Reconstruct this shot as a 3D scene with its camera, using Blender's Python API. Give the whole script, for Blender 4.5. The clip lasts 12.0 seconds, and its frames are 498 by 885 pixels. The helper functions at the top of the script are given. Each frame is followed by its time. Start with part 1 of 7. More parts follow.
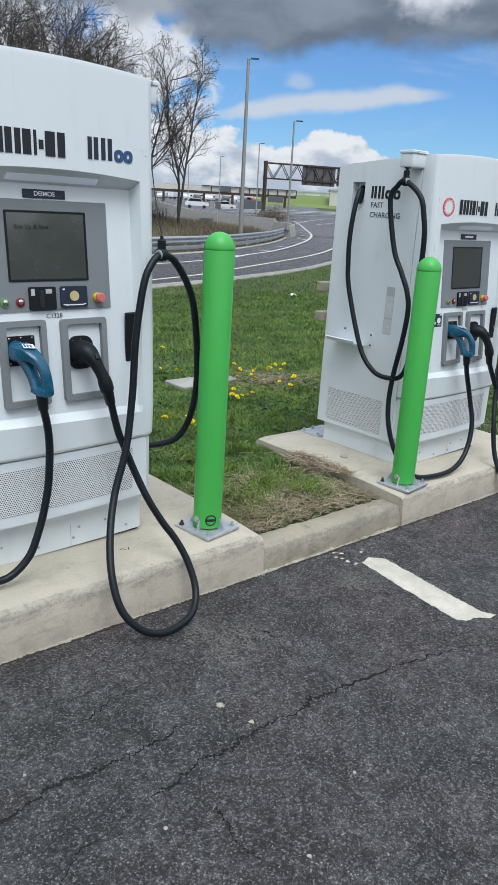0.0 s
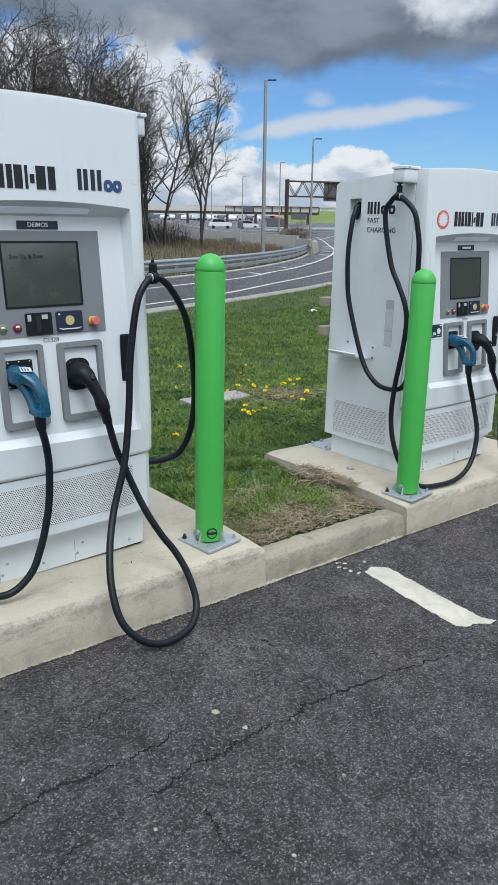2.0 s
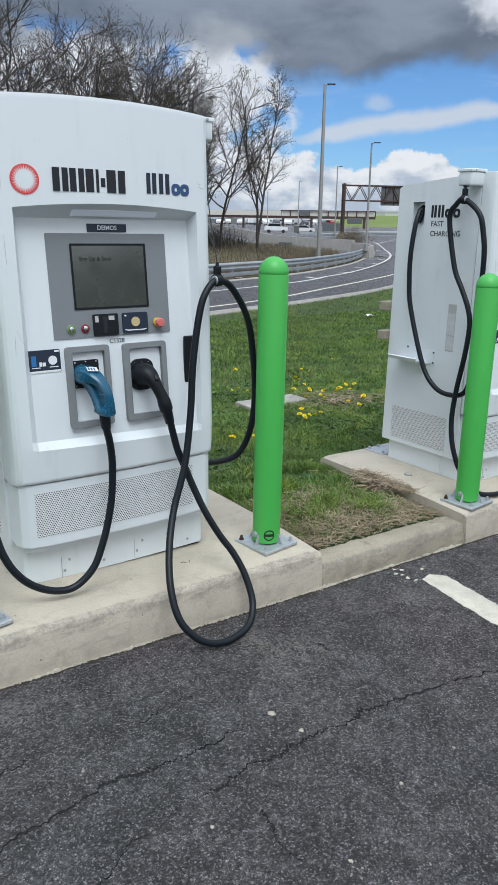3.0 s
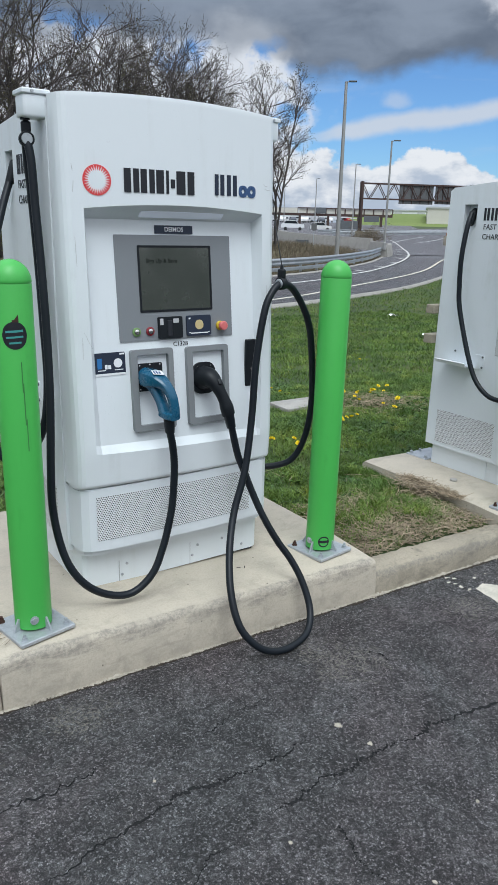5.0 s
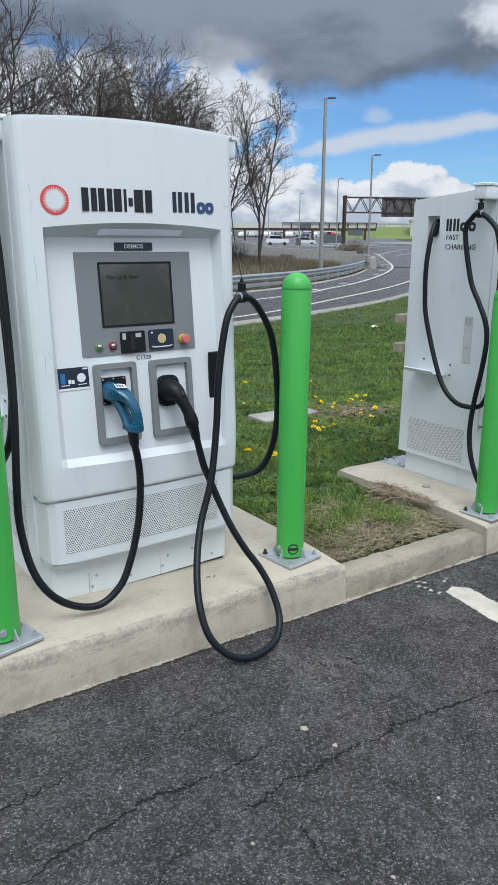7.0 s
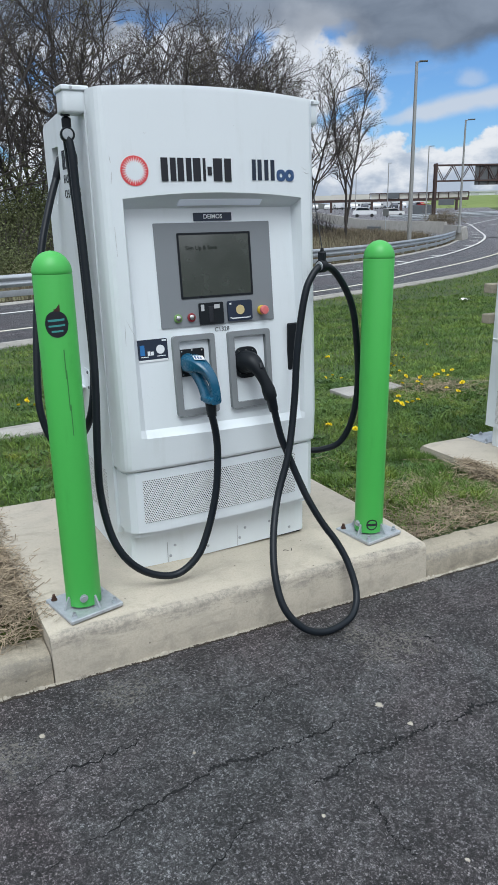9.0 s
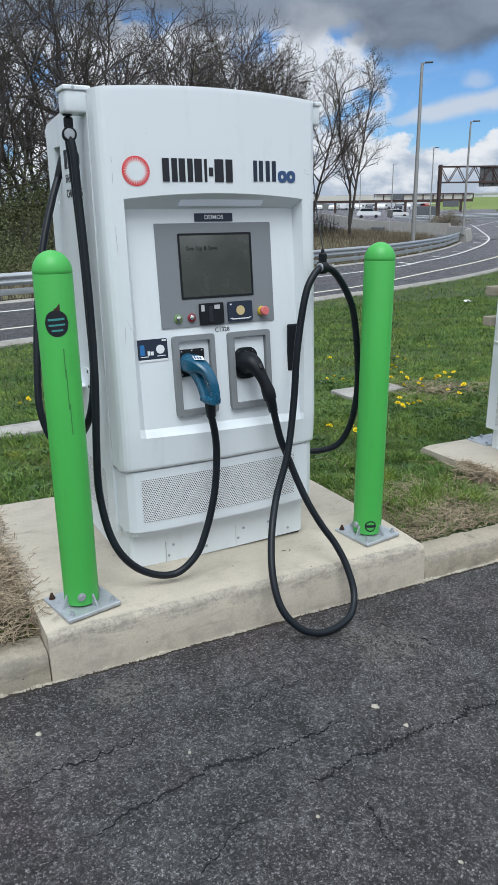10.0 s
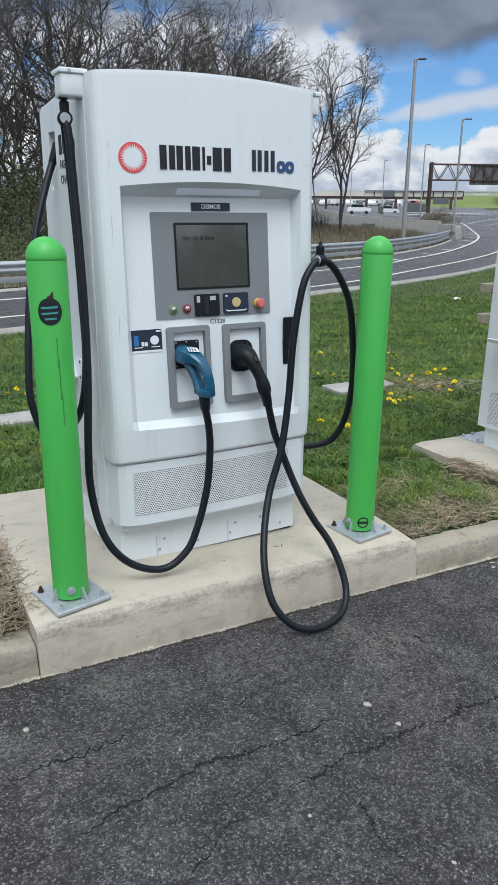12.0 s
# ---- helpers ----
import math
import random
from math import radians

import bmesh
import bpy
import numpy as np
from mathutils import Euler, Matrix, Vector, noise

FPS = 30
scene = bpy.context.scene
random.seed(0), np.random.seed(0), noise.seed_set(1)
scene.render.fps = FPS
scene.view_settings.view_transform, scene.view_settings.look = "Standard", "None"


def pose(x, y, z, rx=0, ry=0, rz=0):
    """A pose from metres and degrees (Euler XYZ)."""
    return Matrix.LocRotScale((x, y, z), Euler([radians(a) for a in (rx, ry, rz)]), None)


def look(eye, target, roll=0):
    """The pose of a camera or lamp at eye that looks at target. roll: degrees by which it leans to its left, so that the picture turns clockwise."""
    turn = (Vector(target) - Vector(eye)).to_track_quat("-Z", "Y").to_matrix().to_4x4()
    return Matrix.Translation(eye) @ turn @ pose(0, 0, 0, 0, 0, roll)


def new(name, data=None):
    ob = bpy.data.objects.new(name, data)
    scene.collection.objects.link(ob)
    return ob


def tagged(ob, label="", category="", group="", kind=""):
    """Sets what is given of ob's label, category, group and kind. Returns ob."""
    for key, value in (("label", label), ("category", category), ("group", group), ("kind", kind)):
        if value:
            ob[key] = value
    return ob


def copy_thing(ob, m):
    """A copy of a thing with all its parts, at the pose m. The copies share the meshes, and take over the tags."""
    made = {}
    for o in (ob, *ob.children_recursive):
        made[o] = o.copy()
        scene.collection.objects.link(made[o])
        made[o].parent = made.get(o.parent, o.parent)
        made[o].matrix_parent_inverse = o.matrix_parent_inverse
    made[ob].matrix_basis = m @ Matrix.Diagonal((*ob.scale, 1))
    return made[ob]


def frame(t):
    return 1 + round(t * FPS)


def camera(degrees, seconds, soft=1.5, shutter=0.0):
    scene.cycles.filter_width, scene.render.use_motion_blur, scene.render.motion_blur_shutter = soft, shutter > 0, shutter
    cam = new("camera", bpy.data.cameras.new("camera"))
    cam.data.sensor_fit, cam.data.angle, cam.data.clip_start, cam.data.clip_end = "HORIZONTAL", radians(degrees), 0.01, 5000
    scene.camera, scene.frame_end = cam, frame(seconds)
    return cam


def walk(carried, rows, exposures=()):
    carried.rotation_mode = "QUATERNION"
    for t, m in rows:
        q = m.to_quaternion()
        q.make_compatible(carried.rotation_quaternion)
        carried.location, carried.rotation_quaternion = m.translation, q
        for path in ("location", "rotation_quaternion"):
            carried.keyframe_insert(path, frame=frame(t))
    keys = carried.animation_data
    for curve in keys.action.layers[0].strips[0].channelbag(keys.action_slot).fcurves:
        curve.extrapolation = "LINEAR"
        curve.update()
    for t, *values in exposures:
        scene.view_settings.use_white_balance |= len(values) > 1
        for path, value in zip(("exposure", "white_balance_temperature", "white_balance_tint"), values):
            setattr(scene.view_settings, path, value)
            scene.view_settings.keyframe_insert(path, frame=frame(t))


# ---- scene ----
cam = camera(37.99, 12.0, soft=1.2)
# seconds, eye, heading from +y towards +x, pitch, lean to the left
PATH = [
    (0.0, -2.104, -2.206, 1.633, 41.95, -17.91, 3.17),
    (0.5, -2.173, -2.222, 1.628, 41.50, -18.21, 3.52),
    (1.0, -2.127, -2.270, 1.649, 40.89, -17.62, 2.48),
    (1.5, -2.079, -2.318, 1.643, 40.18, -17.04, 1.43),
    (2.0, -2.042, -2.366, 1.648, 39.37, -16.64, 0.74),
    (2.5, -2.050, -2.365, 1.649, 37.54, -16.39, 0.58),
    (3.0, -2.078, -2.350, 1.643, 35.17, -16.38, 0.77),
    (3.5, -2.106, -2.345, 1.648, 32.67, -16.63, 1.26),
    (3.7, -2.116, -2.341, 1.650, 31.72, -16.76, 1.51),
    (5.3, -2.242, -2.186, 1.663, 36.21, -16.30, 1.28),
    (5.5, -2.253, -2.189, 1.663, 37.96, -15.61, 1.64),
    (6.0, -2.264, -2.202, 1.661, 38.96, -15.19, 2.79),
    (6.5, -2.248, -2.238, 1.662, 37.03, -15.16, 1.85),
    (6.7, -2.197, -2.268, 1.661, 35.95, -15.14, 0.99),
    (8.3, -2.123, -2.357, 1.641, 31.25, -16.69, -0.98),
    (8.5, -2.134, -2.335, 1.636, 29.85, -16.91, -1.16),
    (9.0, -2.131, -2.299, 1.639, 28.02, -17.32, -1.19),
    (9.5, -2.117, -2.310, 1.639, 28.00, -17.26, -0.87),
    (10.0, -2.122, -2.308, 1.643, 27.85, -17.33, -0.72),
    (10.5, -2.133, -2.296, 1.636, 27.80, -17.36, -0.44),
    (11.0, -2.131, -2.287, 1.638, 27.73, -17.50, -0.25),
    (11.5, -2.133, -2.288, 1.637, 28.13, -17.61, 0.07),
    (12.0, -2.131, -2.265, 1.631, 28.94, -17.79, 0.48),
]


def heading(x, y, z, yaw, pitch, lean):
    a, b = radians(yaw), radians(pitch)
    eye = Vector((x, y, z))
    return look(eye, eye + Vector((math.sin(a) * math.cos(b), math.cos(a) * math.cos(b), math.sin(b))), lean)


walk(cam, [(t, heading(*row)) for t, *row in PATH])

# ---- sky and sun ----
SUN_TURN, SUN_UP = 205.0, 62.0
scene.view_settings.exposure = 0.18
world = bpy.data.worlds.new("world")
scene.world = world
world.use_nodes = True


class Graph:
    """Short-hand for node trees."""

    def __init__(self, tree):
        self.tree = tree

    def node(self, kind):
        return self.tree.nodes.new(kind)

    def link(self, a, b):
        self.tree.links.new(a, b)

    def put(self, socket, value):
        if hasattr(value, "is_output"):
            self.link(value, socket)
        elif isinstance(value, (tuple, list)) and socket.type == "RGBA" and len(value) == 3:
            socket.default_value = (*value, 1)
        else:
            socket.default_value = value

    def math(self, op, a, b=0.0, clamp=False):
        n = self.node("ShaderNodeMath")
        n.operation, n.use_clamp = op, clamp
        self.put(n.inputs[0], a)
        self.put(n.inputs[1], b)
        return n.outputs[0]

    def vmath(self, op, a, b=(0, 0, 0)):
        n = self.node("ShaderNodeVectorMath")
        n.operation = op
        self.put(n.inputs[0], a)
        self.put(n.inputs[1], b)
        return n.outputs[0]

    def mix(self, fac, a, b, blend="MIX"):
        n = self.node("ShaderNodeMix")
        n.data_type, n.blend_type = "RGBA", blend
        self.put(n.inputs[0], fac)
        self.put(n.inputs[6], a)
        self.put(n.inputs[7], b)
        return n.outputs[2]

    def noise(self, vec, scale, detail=4.0, rough=0.55, distort=0.0):
        n = self.node("ShaderNodeTexNoise")
        self.put(n.inputs["Vector"], vec)
        n.inputs["Scale"].default_value = scale
        n.inputs["Detail"].default_value = detail
        n.inputs["Roughness"].default_value = rough
        n.inputs["Distortion"].default_value = distort
        return n.outputs[0]

    def ramp(self, fac, lo, hi, smooth=True):
        n = self.node("ShaderNodeMapRange")
        n.interpolation_type = "SMOOTHSTEP" if smooth else "LINEAR"
        self.put(n.inputs[0], fac)
        n.inputs[1].default_value, n.inputs[2].default_value = lo, hi
        return n.outputs[0]


wg = Graph(world.node_tree)
world.node_tree.nodes.clear()
sky = wg.node("ShaderNodeTexSky")
sky.sky_type, sky.sun_disc = "NISHITA", False
sky.sun_elevation, sky.sun_rotation = radians(SUN_UP), radians(SUN_TURN)
sky.air_density, sky.dust_density, sky.ozone_density = 1.0, 0.4, 2.0
way = wg.node("ShaderNodeTexCoord").outputs["Generated"]
split = wg.node("ShaderNodeSeparateXYZ")
wg.link(way, split.inputs[0])
up = split.outputs[2]
az = wg.math("MULTIPLY", wg.math("ARCTAN2", split.outputs[0], split.outputs[1]), 57.2958)
el = wg.math("MULTIPLY", wg.math("ARCSINE", up), 57.2958)


def billow(scale, tall, detail=8.0, rough=0.55, distort=0.0):
    """Cloud noise round zero, drawn out sideways where tall is above one."""
    return wg.math("SUBTRACT", wg.noise(wg.vmath("MULTIPLY", way, (1.0, 1.0, tall)), scale, detail, rough, distort), 0.5)


def between(value, a, b, c, d):
    """One from b to c, falling to nothing at a and d."""
    return wg.math("MULTIPLY", wg.ramp(value, a, b), wg.math("SUBTRACT", 1.0, wg.ramp(value, c, d)))


def oval(a0, e0, ra, re, warp, k):
    """A soft-edged cloud patch about a bearing and a height in degrees."""
    x = wg.math("DIVIDE", wg.math("SUBTRACT", az, a0), ra)
    y = wg.math("DIVIDE", wg.math("SUBTRACT", el, e0), re)
    r = wg.math("SQRT", wg.math("ADD", wg.math("MULTIPLY", x, x), wg.math("MULTIPLY", y, y)))
    return wg.math("ADD", wg.math("SUBTRACT", 1.0, r), wg.math("MULTIPLY", warp, k))


soft, lumpy, fine_ = billow(7.0, 1.6, 8.0, 0.5), billow(15.0, 1.2, 9.0, 0.55), billow(34.0, 1.2, 6.0, 0.6)
# grey cloud deck with a lumpy lower edge
lift = wg.math("MULTIPLY", wg.math("SUBTRACT", 1.0, wg.ramp(az, 31.0, 40.0)), 1.3)
lift = wg.math("SUBTRACT", lift, wg.math("MULTIPLY", wg.ramp(wg.math("ABSOLUTE", az), 70.0, 100.0), 8.0))
deck_edge = wg.math("ADD", wg.math("SUBTRACT", el, lift), wg.math("ADD", wg.math("MULTIPLY", soft, 5.5), wg.math("MULTIPLY", lumpy, 2.2)))
deck_mask = wg.ramp(deck_edge, 10.2, 11.9)
thick = wg.ramp(wg.math("ADD", deck_edge, wg.math("MULTIPLY", billow(11.0, 2.4, 6.0, 0.5, 0.3), 9.0)), 10.6, 15.5)
deck_col = wg.mix(thick, (1.10, 1.41, 1.93), (2.02, 2.46, 3.15))
glow = wg.ramp(oval(52.8, 13.9, 4.0, 2.6, wg.math("ADD", soft, lumpy), 2.2), 0.15, 0.95)
deck_col = wg.mix(wg.math("MULTIPLY", glow, 0.9), deck_col, (6.2, 6.6, 7.2))
pale = wg.ramp(wg.math("ADD", oval(33.5, 12.6, 5.0, 2.0, soft, 2.5), 0.0), 0.1, 0.9)
deck_col = wg.mix(wg.math("MULTIPLY", pale, 0.45), deck_col, (4.9, 5.3, 5.9))
# out of view: deck brightened on the sun's side to lift screens and fronts
deck_col = wg.mix(wg.ramp(wg.math("ABSOLUTE", az), 75.0, 115.0), deck_col, (6.8, 7.3, 8.0))
deck_col = wg.mix(wg.ramp(up, 0.27, 0.75), deck_col, (8.9, 9.6, 10.8))
# white cloud bank with blue holes behind the wood
bank_mask = wg.math("MULTIPLY", wg.ramp(wg.math("ADD", lumpy, wg.math("MULTIPLY", soft, 0.8)), -0.10, 0.03), wg.math("SUBTRACT", 1.0, wg.ramp(wg.math("ADD", az, wg.math("MULTIPLY", lumpy, 14.0)), 36.5, 40.0)))
# heaped cumulus along the horizon
tops = wg.math("SUBTRACT", wg.math("ADD", 5.0, wg.math("MULTIPLY", between(az, 43.0, 46.5, 48.4, 49.8), 0.8)), wg.math("MULTIPLY", wg.ramp(az, 49.0, 52.5), 2.0))
heap_h = wg.math("SUBTRACT", wg.math("ADD", tops, wg.math("ADD", wg.math("MULTIPLY", lumpy, 4.5), wg.math("MULTIPLY", fine_, 1.6))), el)
heap_mask = wg.ramp(heap_h, 0.0, 0.45)
heap_tone = wg.ramp(wg.math("ADD", wg.math("MULTIPLY", el, 0.22), wg.math("MULTIPLY", billow(24.0, 2.0, 6.0, 0.55), 3.0)), 0.25, 1.25)
heap_col = wg.mix(heap_tone, (3.5, 4.15, 5.1), (6.4, 6.7, 7.1))
# a long thin streak, and a faint puff over it
mid_line = wg.math("ADD", 6.3, wg.math("MULTIPLY", wg.ramp(az, 36.5, 51.0, False), 1.8))
width = wg.math("ADD", 0.25, wg.math("MULTIPLY", between(az, 36.0, 44.0, 50.0, 56.0), 0.75))
off = wg.math("ABSOLUTE", wg.math("SUBTRACT", wg.math("ADD", el, wg.math("MULTIPLY", lumpy, 1.3)), mid_line))
streak_mask = wg.math("MULTIPLY", wg.math("SUBTRACT", 1.0, wg.ramp(wg.math("DIVIDE", off, width), 0.25, 1.0)), between(az, 36.0, 41.0, 52.0, 55.5))
puff = wg.math("MULTIPLY", wg.ramp(oval(44.1, 8.7, 1.6, 0.7, lumpy, 3.0), 0.0, 0.9), 0.45)
veil = wg.math("MULTIPLY", wg.ramp(billow(5.0, 5.0, 6.0, 0.6, 0.5), 0.02, 0.25), 0.30)
blue = wg.mix(1.0, sky.outputs[0], (0.49, 0.74, 1.03), "MULTIPLY")
blue = wg.mix(veil, blue, (4.2, 4.9, 5.8))
col = wg.mix(wg.math("MAXIMUM", wg.math("MULTIPLY", streak_mask, 0.85), puff), blue, (4.9, 5.35, 6.0))
col = wg.mix(bank_mask, col, (5.6, 6.0, 6.6))
col = wg.mix(deck_mask, col, deck_col)
col = wg.mix(heap_mask, col, heap_col)
back = wg.node("ShaderNodeBackground")
wg.link(col, back.inputs[0])
back.inputs[1].default_value = 0.11
wg.link(back.outputs[0], wg.node("ShaderNodeOutputWorld").inputs[0])

sun = new("sun", bpy.data.lights.new("sun", "SUN"))
sun.data.energy, sun.data.angle, sun.data.color = 2.08, radians(35), (0.895, 0.968, 1.0)
aim = radians(SUN_TURN)
to_sun = Vector((math.sin(aim) * math.cos(radians(SUN_UP)), math.cos(aim) * math.cos(radians(SUN_UP)), math.sin(radians(SUN_UP))))
sun.matrix_world = look(to_sun * 60, (0, 0, 0))

# ---- materials ----
def surface(name, col, col2=None, rough=0.5, metal=0.0, broad=2.0, fine=60.0, amount=0.5, bump=0.15, depth=0.002, island=0.0, single=0.0):
    """A procedural surface: two colours mixed by broad stains and fine grain, with relief; island or single vary the brightness by piece or object."""
    m = bpy.data.materials.new(name)
    m.use_nodes = True
    g = Graph(m.node_tree)
    m.node_tree.nodes.clear()
    out, p = g.node("ShaderNodeOutputMaterial"), g.node("ShaderNodeBsdfPrincipled")
    g.link(p.outputs[0], out.inputs[0])
    vec = g.node("ShaderNodeTexCoord").outputs["Object"]
    a, b = g.noise(vec, broad, 5.0, 0.6), g.noise(vec, fine, 3.0, 0.6)
    col2 = col2 or tuple(c * 0.82 for c in col)
    f = g.math("ADD", g.math("MULTIPLY", g.ramp(a, 0.3, 0.7), 0.65), g.math("MULTIPLY", g.ramp(b, 0.3, 0.7), 0.35))
    base = g.mix(g.math("MULTIPLY", f, amount), col, col2)
    if island or single:
        pick = g.node("ShaderNodeNewGeometry").outputs["Random Per Island"] if island else g.node("ShaderNodeObjectInfo").outputs["Random"]
        k = g.math("ADD", g.math("MULTIPLY", pick, island or single), 1.0 - 0.5 * (island or single))
        cc = g.node("ShaderNodeCombineColor")
        for i in range(3):
            g.link(k, cc.inputs[i])
        base = g.mix(1.0, base, cc.outputs[0], "MULTIPLY")
    g.link(base, p.inputs["Base Color"])
    p.inputs["Metallic"].default_value = metal
    g.put(p.inputs["Roughness"], g.math("ADD", rough - 0.08, g.math("MULTIPLY", f, 0.16), clamp=True))
    if bump:
        n = g.node("ShaderNodeBump")
        n.inputs["Strength"].default_value, n.inputs["Distance"].default_value = bump, depth
        g.link(b, n.inputs["Height"])
        g.link(n.outputs[0], p.inputs["Normal"])
    return m


def tree_of(m):
    g = Graph(m.node_tree)
    p = next(n for n in m.node_tree.nodes if n.type == "BSDF_PRINCIPLED")
    return g, p, g.node("ShaderNodeTexCoord").outputs["Object"]


def asphalt(name, base, chips, wear, pale=()):
    """Packed broken stones in bitumen, in grey and brown clouds, with bare flecks; pale gives x, y, radius of worn spots."""
    m = surface(name, base, rough=0.85, bump=0)
    g, p, vec = tree_of(m)
    warp = g.node("ShaderNodeTexNoise")
    g.link(vec, warp.inputs["Vector"])
    warp.inputs["Scale"].default_value = 190.0
    warp.inputs["Detail"].default_value = 3.0
    bent = g.vmath("ADD", vec, g.vmath("MULTIPLY", warp.outputs["Color"], (0.009, 0.009, 0.009)))

    def cells(scale, feature):
        cell = g.node("ShaderNodeTexVoronoi")
        cell.feature = feature
        g.link(bent, cell.inputs["Vector"])
        cell.inputs["Scale"].default_value = scale
        return cell

    stone, joint = cells(165.0, "F1"), cells(165.0, "DISTANCE_TO_EDGE")
    pick = g.node("ShaderNodeSeparateColor")
    g.link(stone.outputs["Color"], pick.inputs[0])
    tone, rare = pick.outputs[0], pick.outputs[1]
    gap = g.math("SUBTRACT", 1.0, g.ramp(joint.outputs["Distance"], 0.04, 0.22))
    cloud = g.ramp(g.noise(vec, 1.1, 6.0, 0.65, 0.6), 0.34, 0.66)
    worn = g.ramp(g.noise(vec, 4.5, 7.0, 0.75, 0.4), 0.36, 0.64)
    clump = g.ramp(g.noise(vec, 27.0, 6.0, 0.8, 0.3), 0.33, 0.67)
    grit = g.ramp(g.noise(vec, 140.0, 4.0, 0.8, 0.5), 0.36, 0.66)
    flake = g.ramp(g.noise(vec, 88.0, 3.0, 0.65, 1.6), 0.642 - 0.018 * wear, 0.685)
    fine_flake = g.ramp(g.noise(vec, 205.0, 2.0, 0.6, 1.2), 0.66, 0.72)
    warm = tuple(c * k for c, k in zip(base, (1.10, 0.99, 1.02)))
    cool = tuple(c * k for c, k in zip(base, (0.93, 0.985, 1.0)))
    col = g.mix(cloud, cool, warm)
    level = g.math("ADD", 0.34, g.math("ADD", g.math("MULTIPLY", g.math("POWER", tone, 3.0), 2.1), g.math("MULTIPLY", g.math("MULTIPLY", worn, clump), 1.35)))
    level = g.math("MULTIPLY", level, g.math("ADD", 0.45, g.math("MULTIPLY", grit, 0.9)))
    level = g.math("MULTIPLY", level, g.math("SUBTRACT", 1.0, g.math("MULTIPLY", gap, 0.62)))
    shade_ = g.node("ShaderNodeCombineColor")
    for i in range(3):
        g.link(level, shade_.inputs[i])
    col = g.mix(1.0, col, shade_.outputs[0], "MULTIPLY")
    spots = 0.0
    for x, y, r in pale:
        off = g.vmath("MULTIPLY", g.vmath("SUBTRACT", vec, (x, y, 0.0)), (1.0, 1.3, 0.0))
        far_ = g.node("ShaderNodeVectorMath")
        far_.operation = "LENGTH"
        g.link(off, far_.inputs[0])
        spot = g.math("SUBTRACT", 1.0, g.math("ADD", g.math("DIVIDE", far_.outputs[1], r), g.math("MULTIPLY", g.math("SUBTRACT", g.noise(vec, 22.0, 5.0, 0.75), 0.5), 3.2)), clamp=True)
        spots = g.math("MAXIMUM", spots, g.ramp(spot, 0.0, 0.7))
    if pale:
        col = g.mix(g.math("MULTIPLY", spots, g.ramp(g.noise(vec, 75.0, 5.0, 0.8), 0.47, 0.60)), col, (0.33, 0.31, 0.27))
    bare_ = g.math("MULTIPLY", g.ramp(g.math("ADD", g.math("MULTIPLY", clump, 0.5), g.math("MULTIPLY", worn, 0.5)), 0.25, 0.85), 0.8)
    col = g.mix(g.math("MULTIPLY", g.math("MAXIMUM", flake, g.math("MULTIPLY", fine_flake, 0.75)), bare_), col, tuple(c * 0.86 for c in chips))
    rock = g.math("MULTIPLY", g.ramp(rare, 0.985 - 0.01 * wear, 0.99), g.math("SUBTRACT", 1.0, gap))
    col = g.mix(g.math("MULTIPLY", rock, 0.8), col, g.mix(tone, tuple(c * 0.5 for c in chips), tuple(c * 1.05 for c in chips)))
    g.link(col, p.inputs["Base Color"])
    g.put(p.inputs["Roughness"], g.math("ADD", 0.62, g.math("MULTIPLY", grit, 0.26)))
    n = g.node("ShaderNodeBump")
    n.inputs["Strength"].default_value, n.inputs["Distance"].default_value = 1.0, 0.008
    h = g.math("ADD", g.math("MULTIPLY", gap, -0.9), g.math("ADD", g.math("MULTIPLY", clump, 0.8), g.math("MULTIPLY", tone, 0.6)))
    g.link(h, n.inputs["Height"])
    g.link(n.outputs[0], p.inputs["Normal"])
    return m


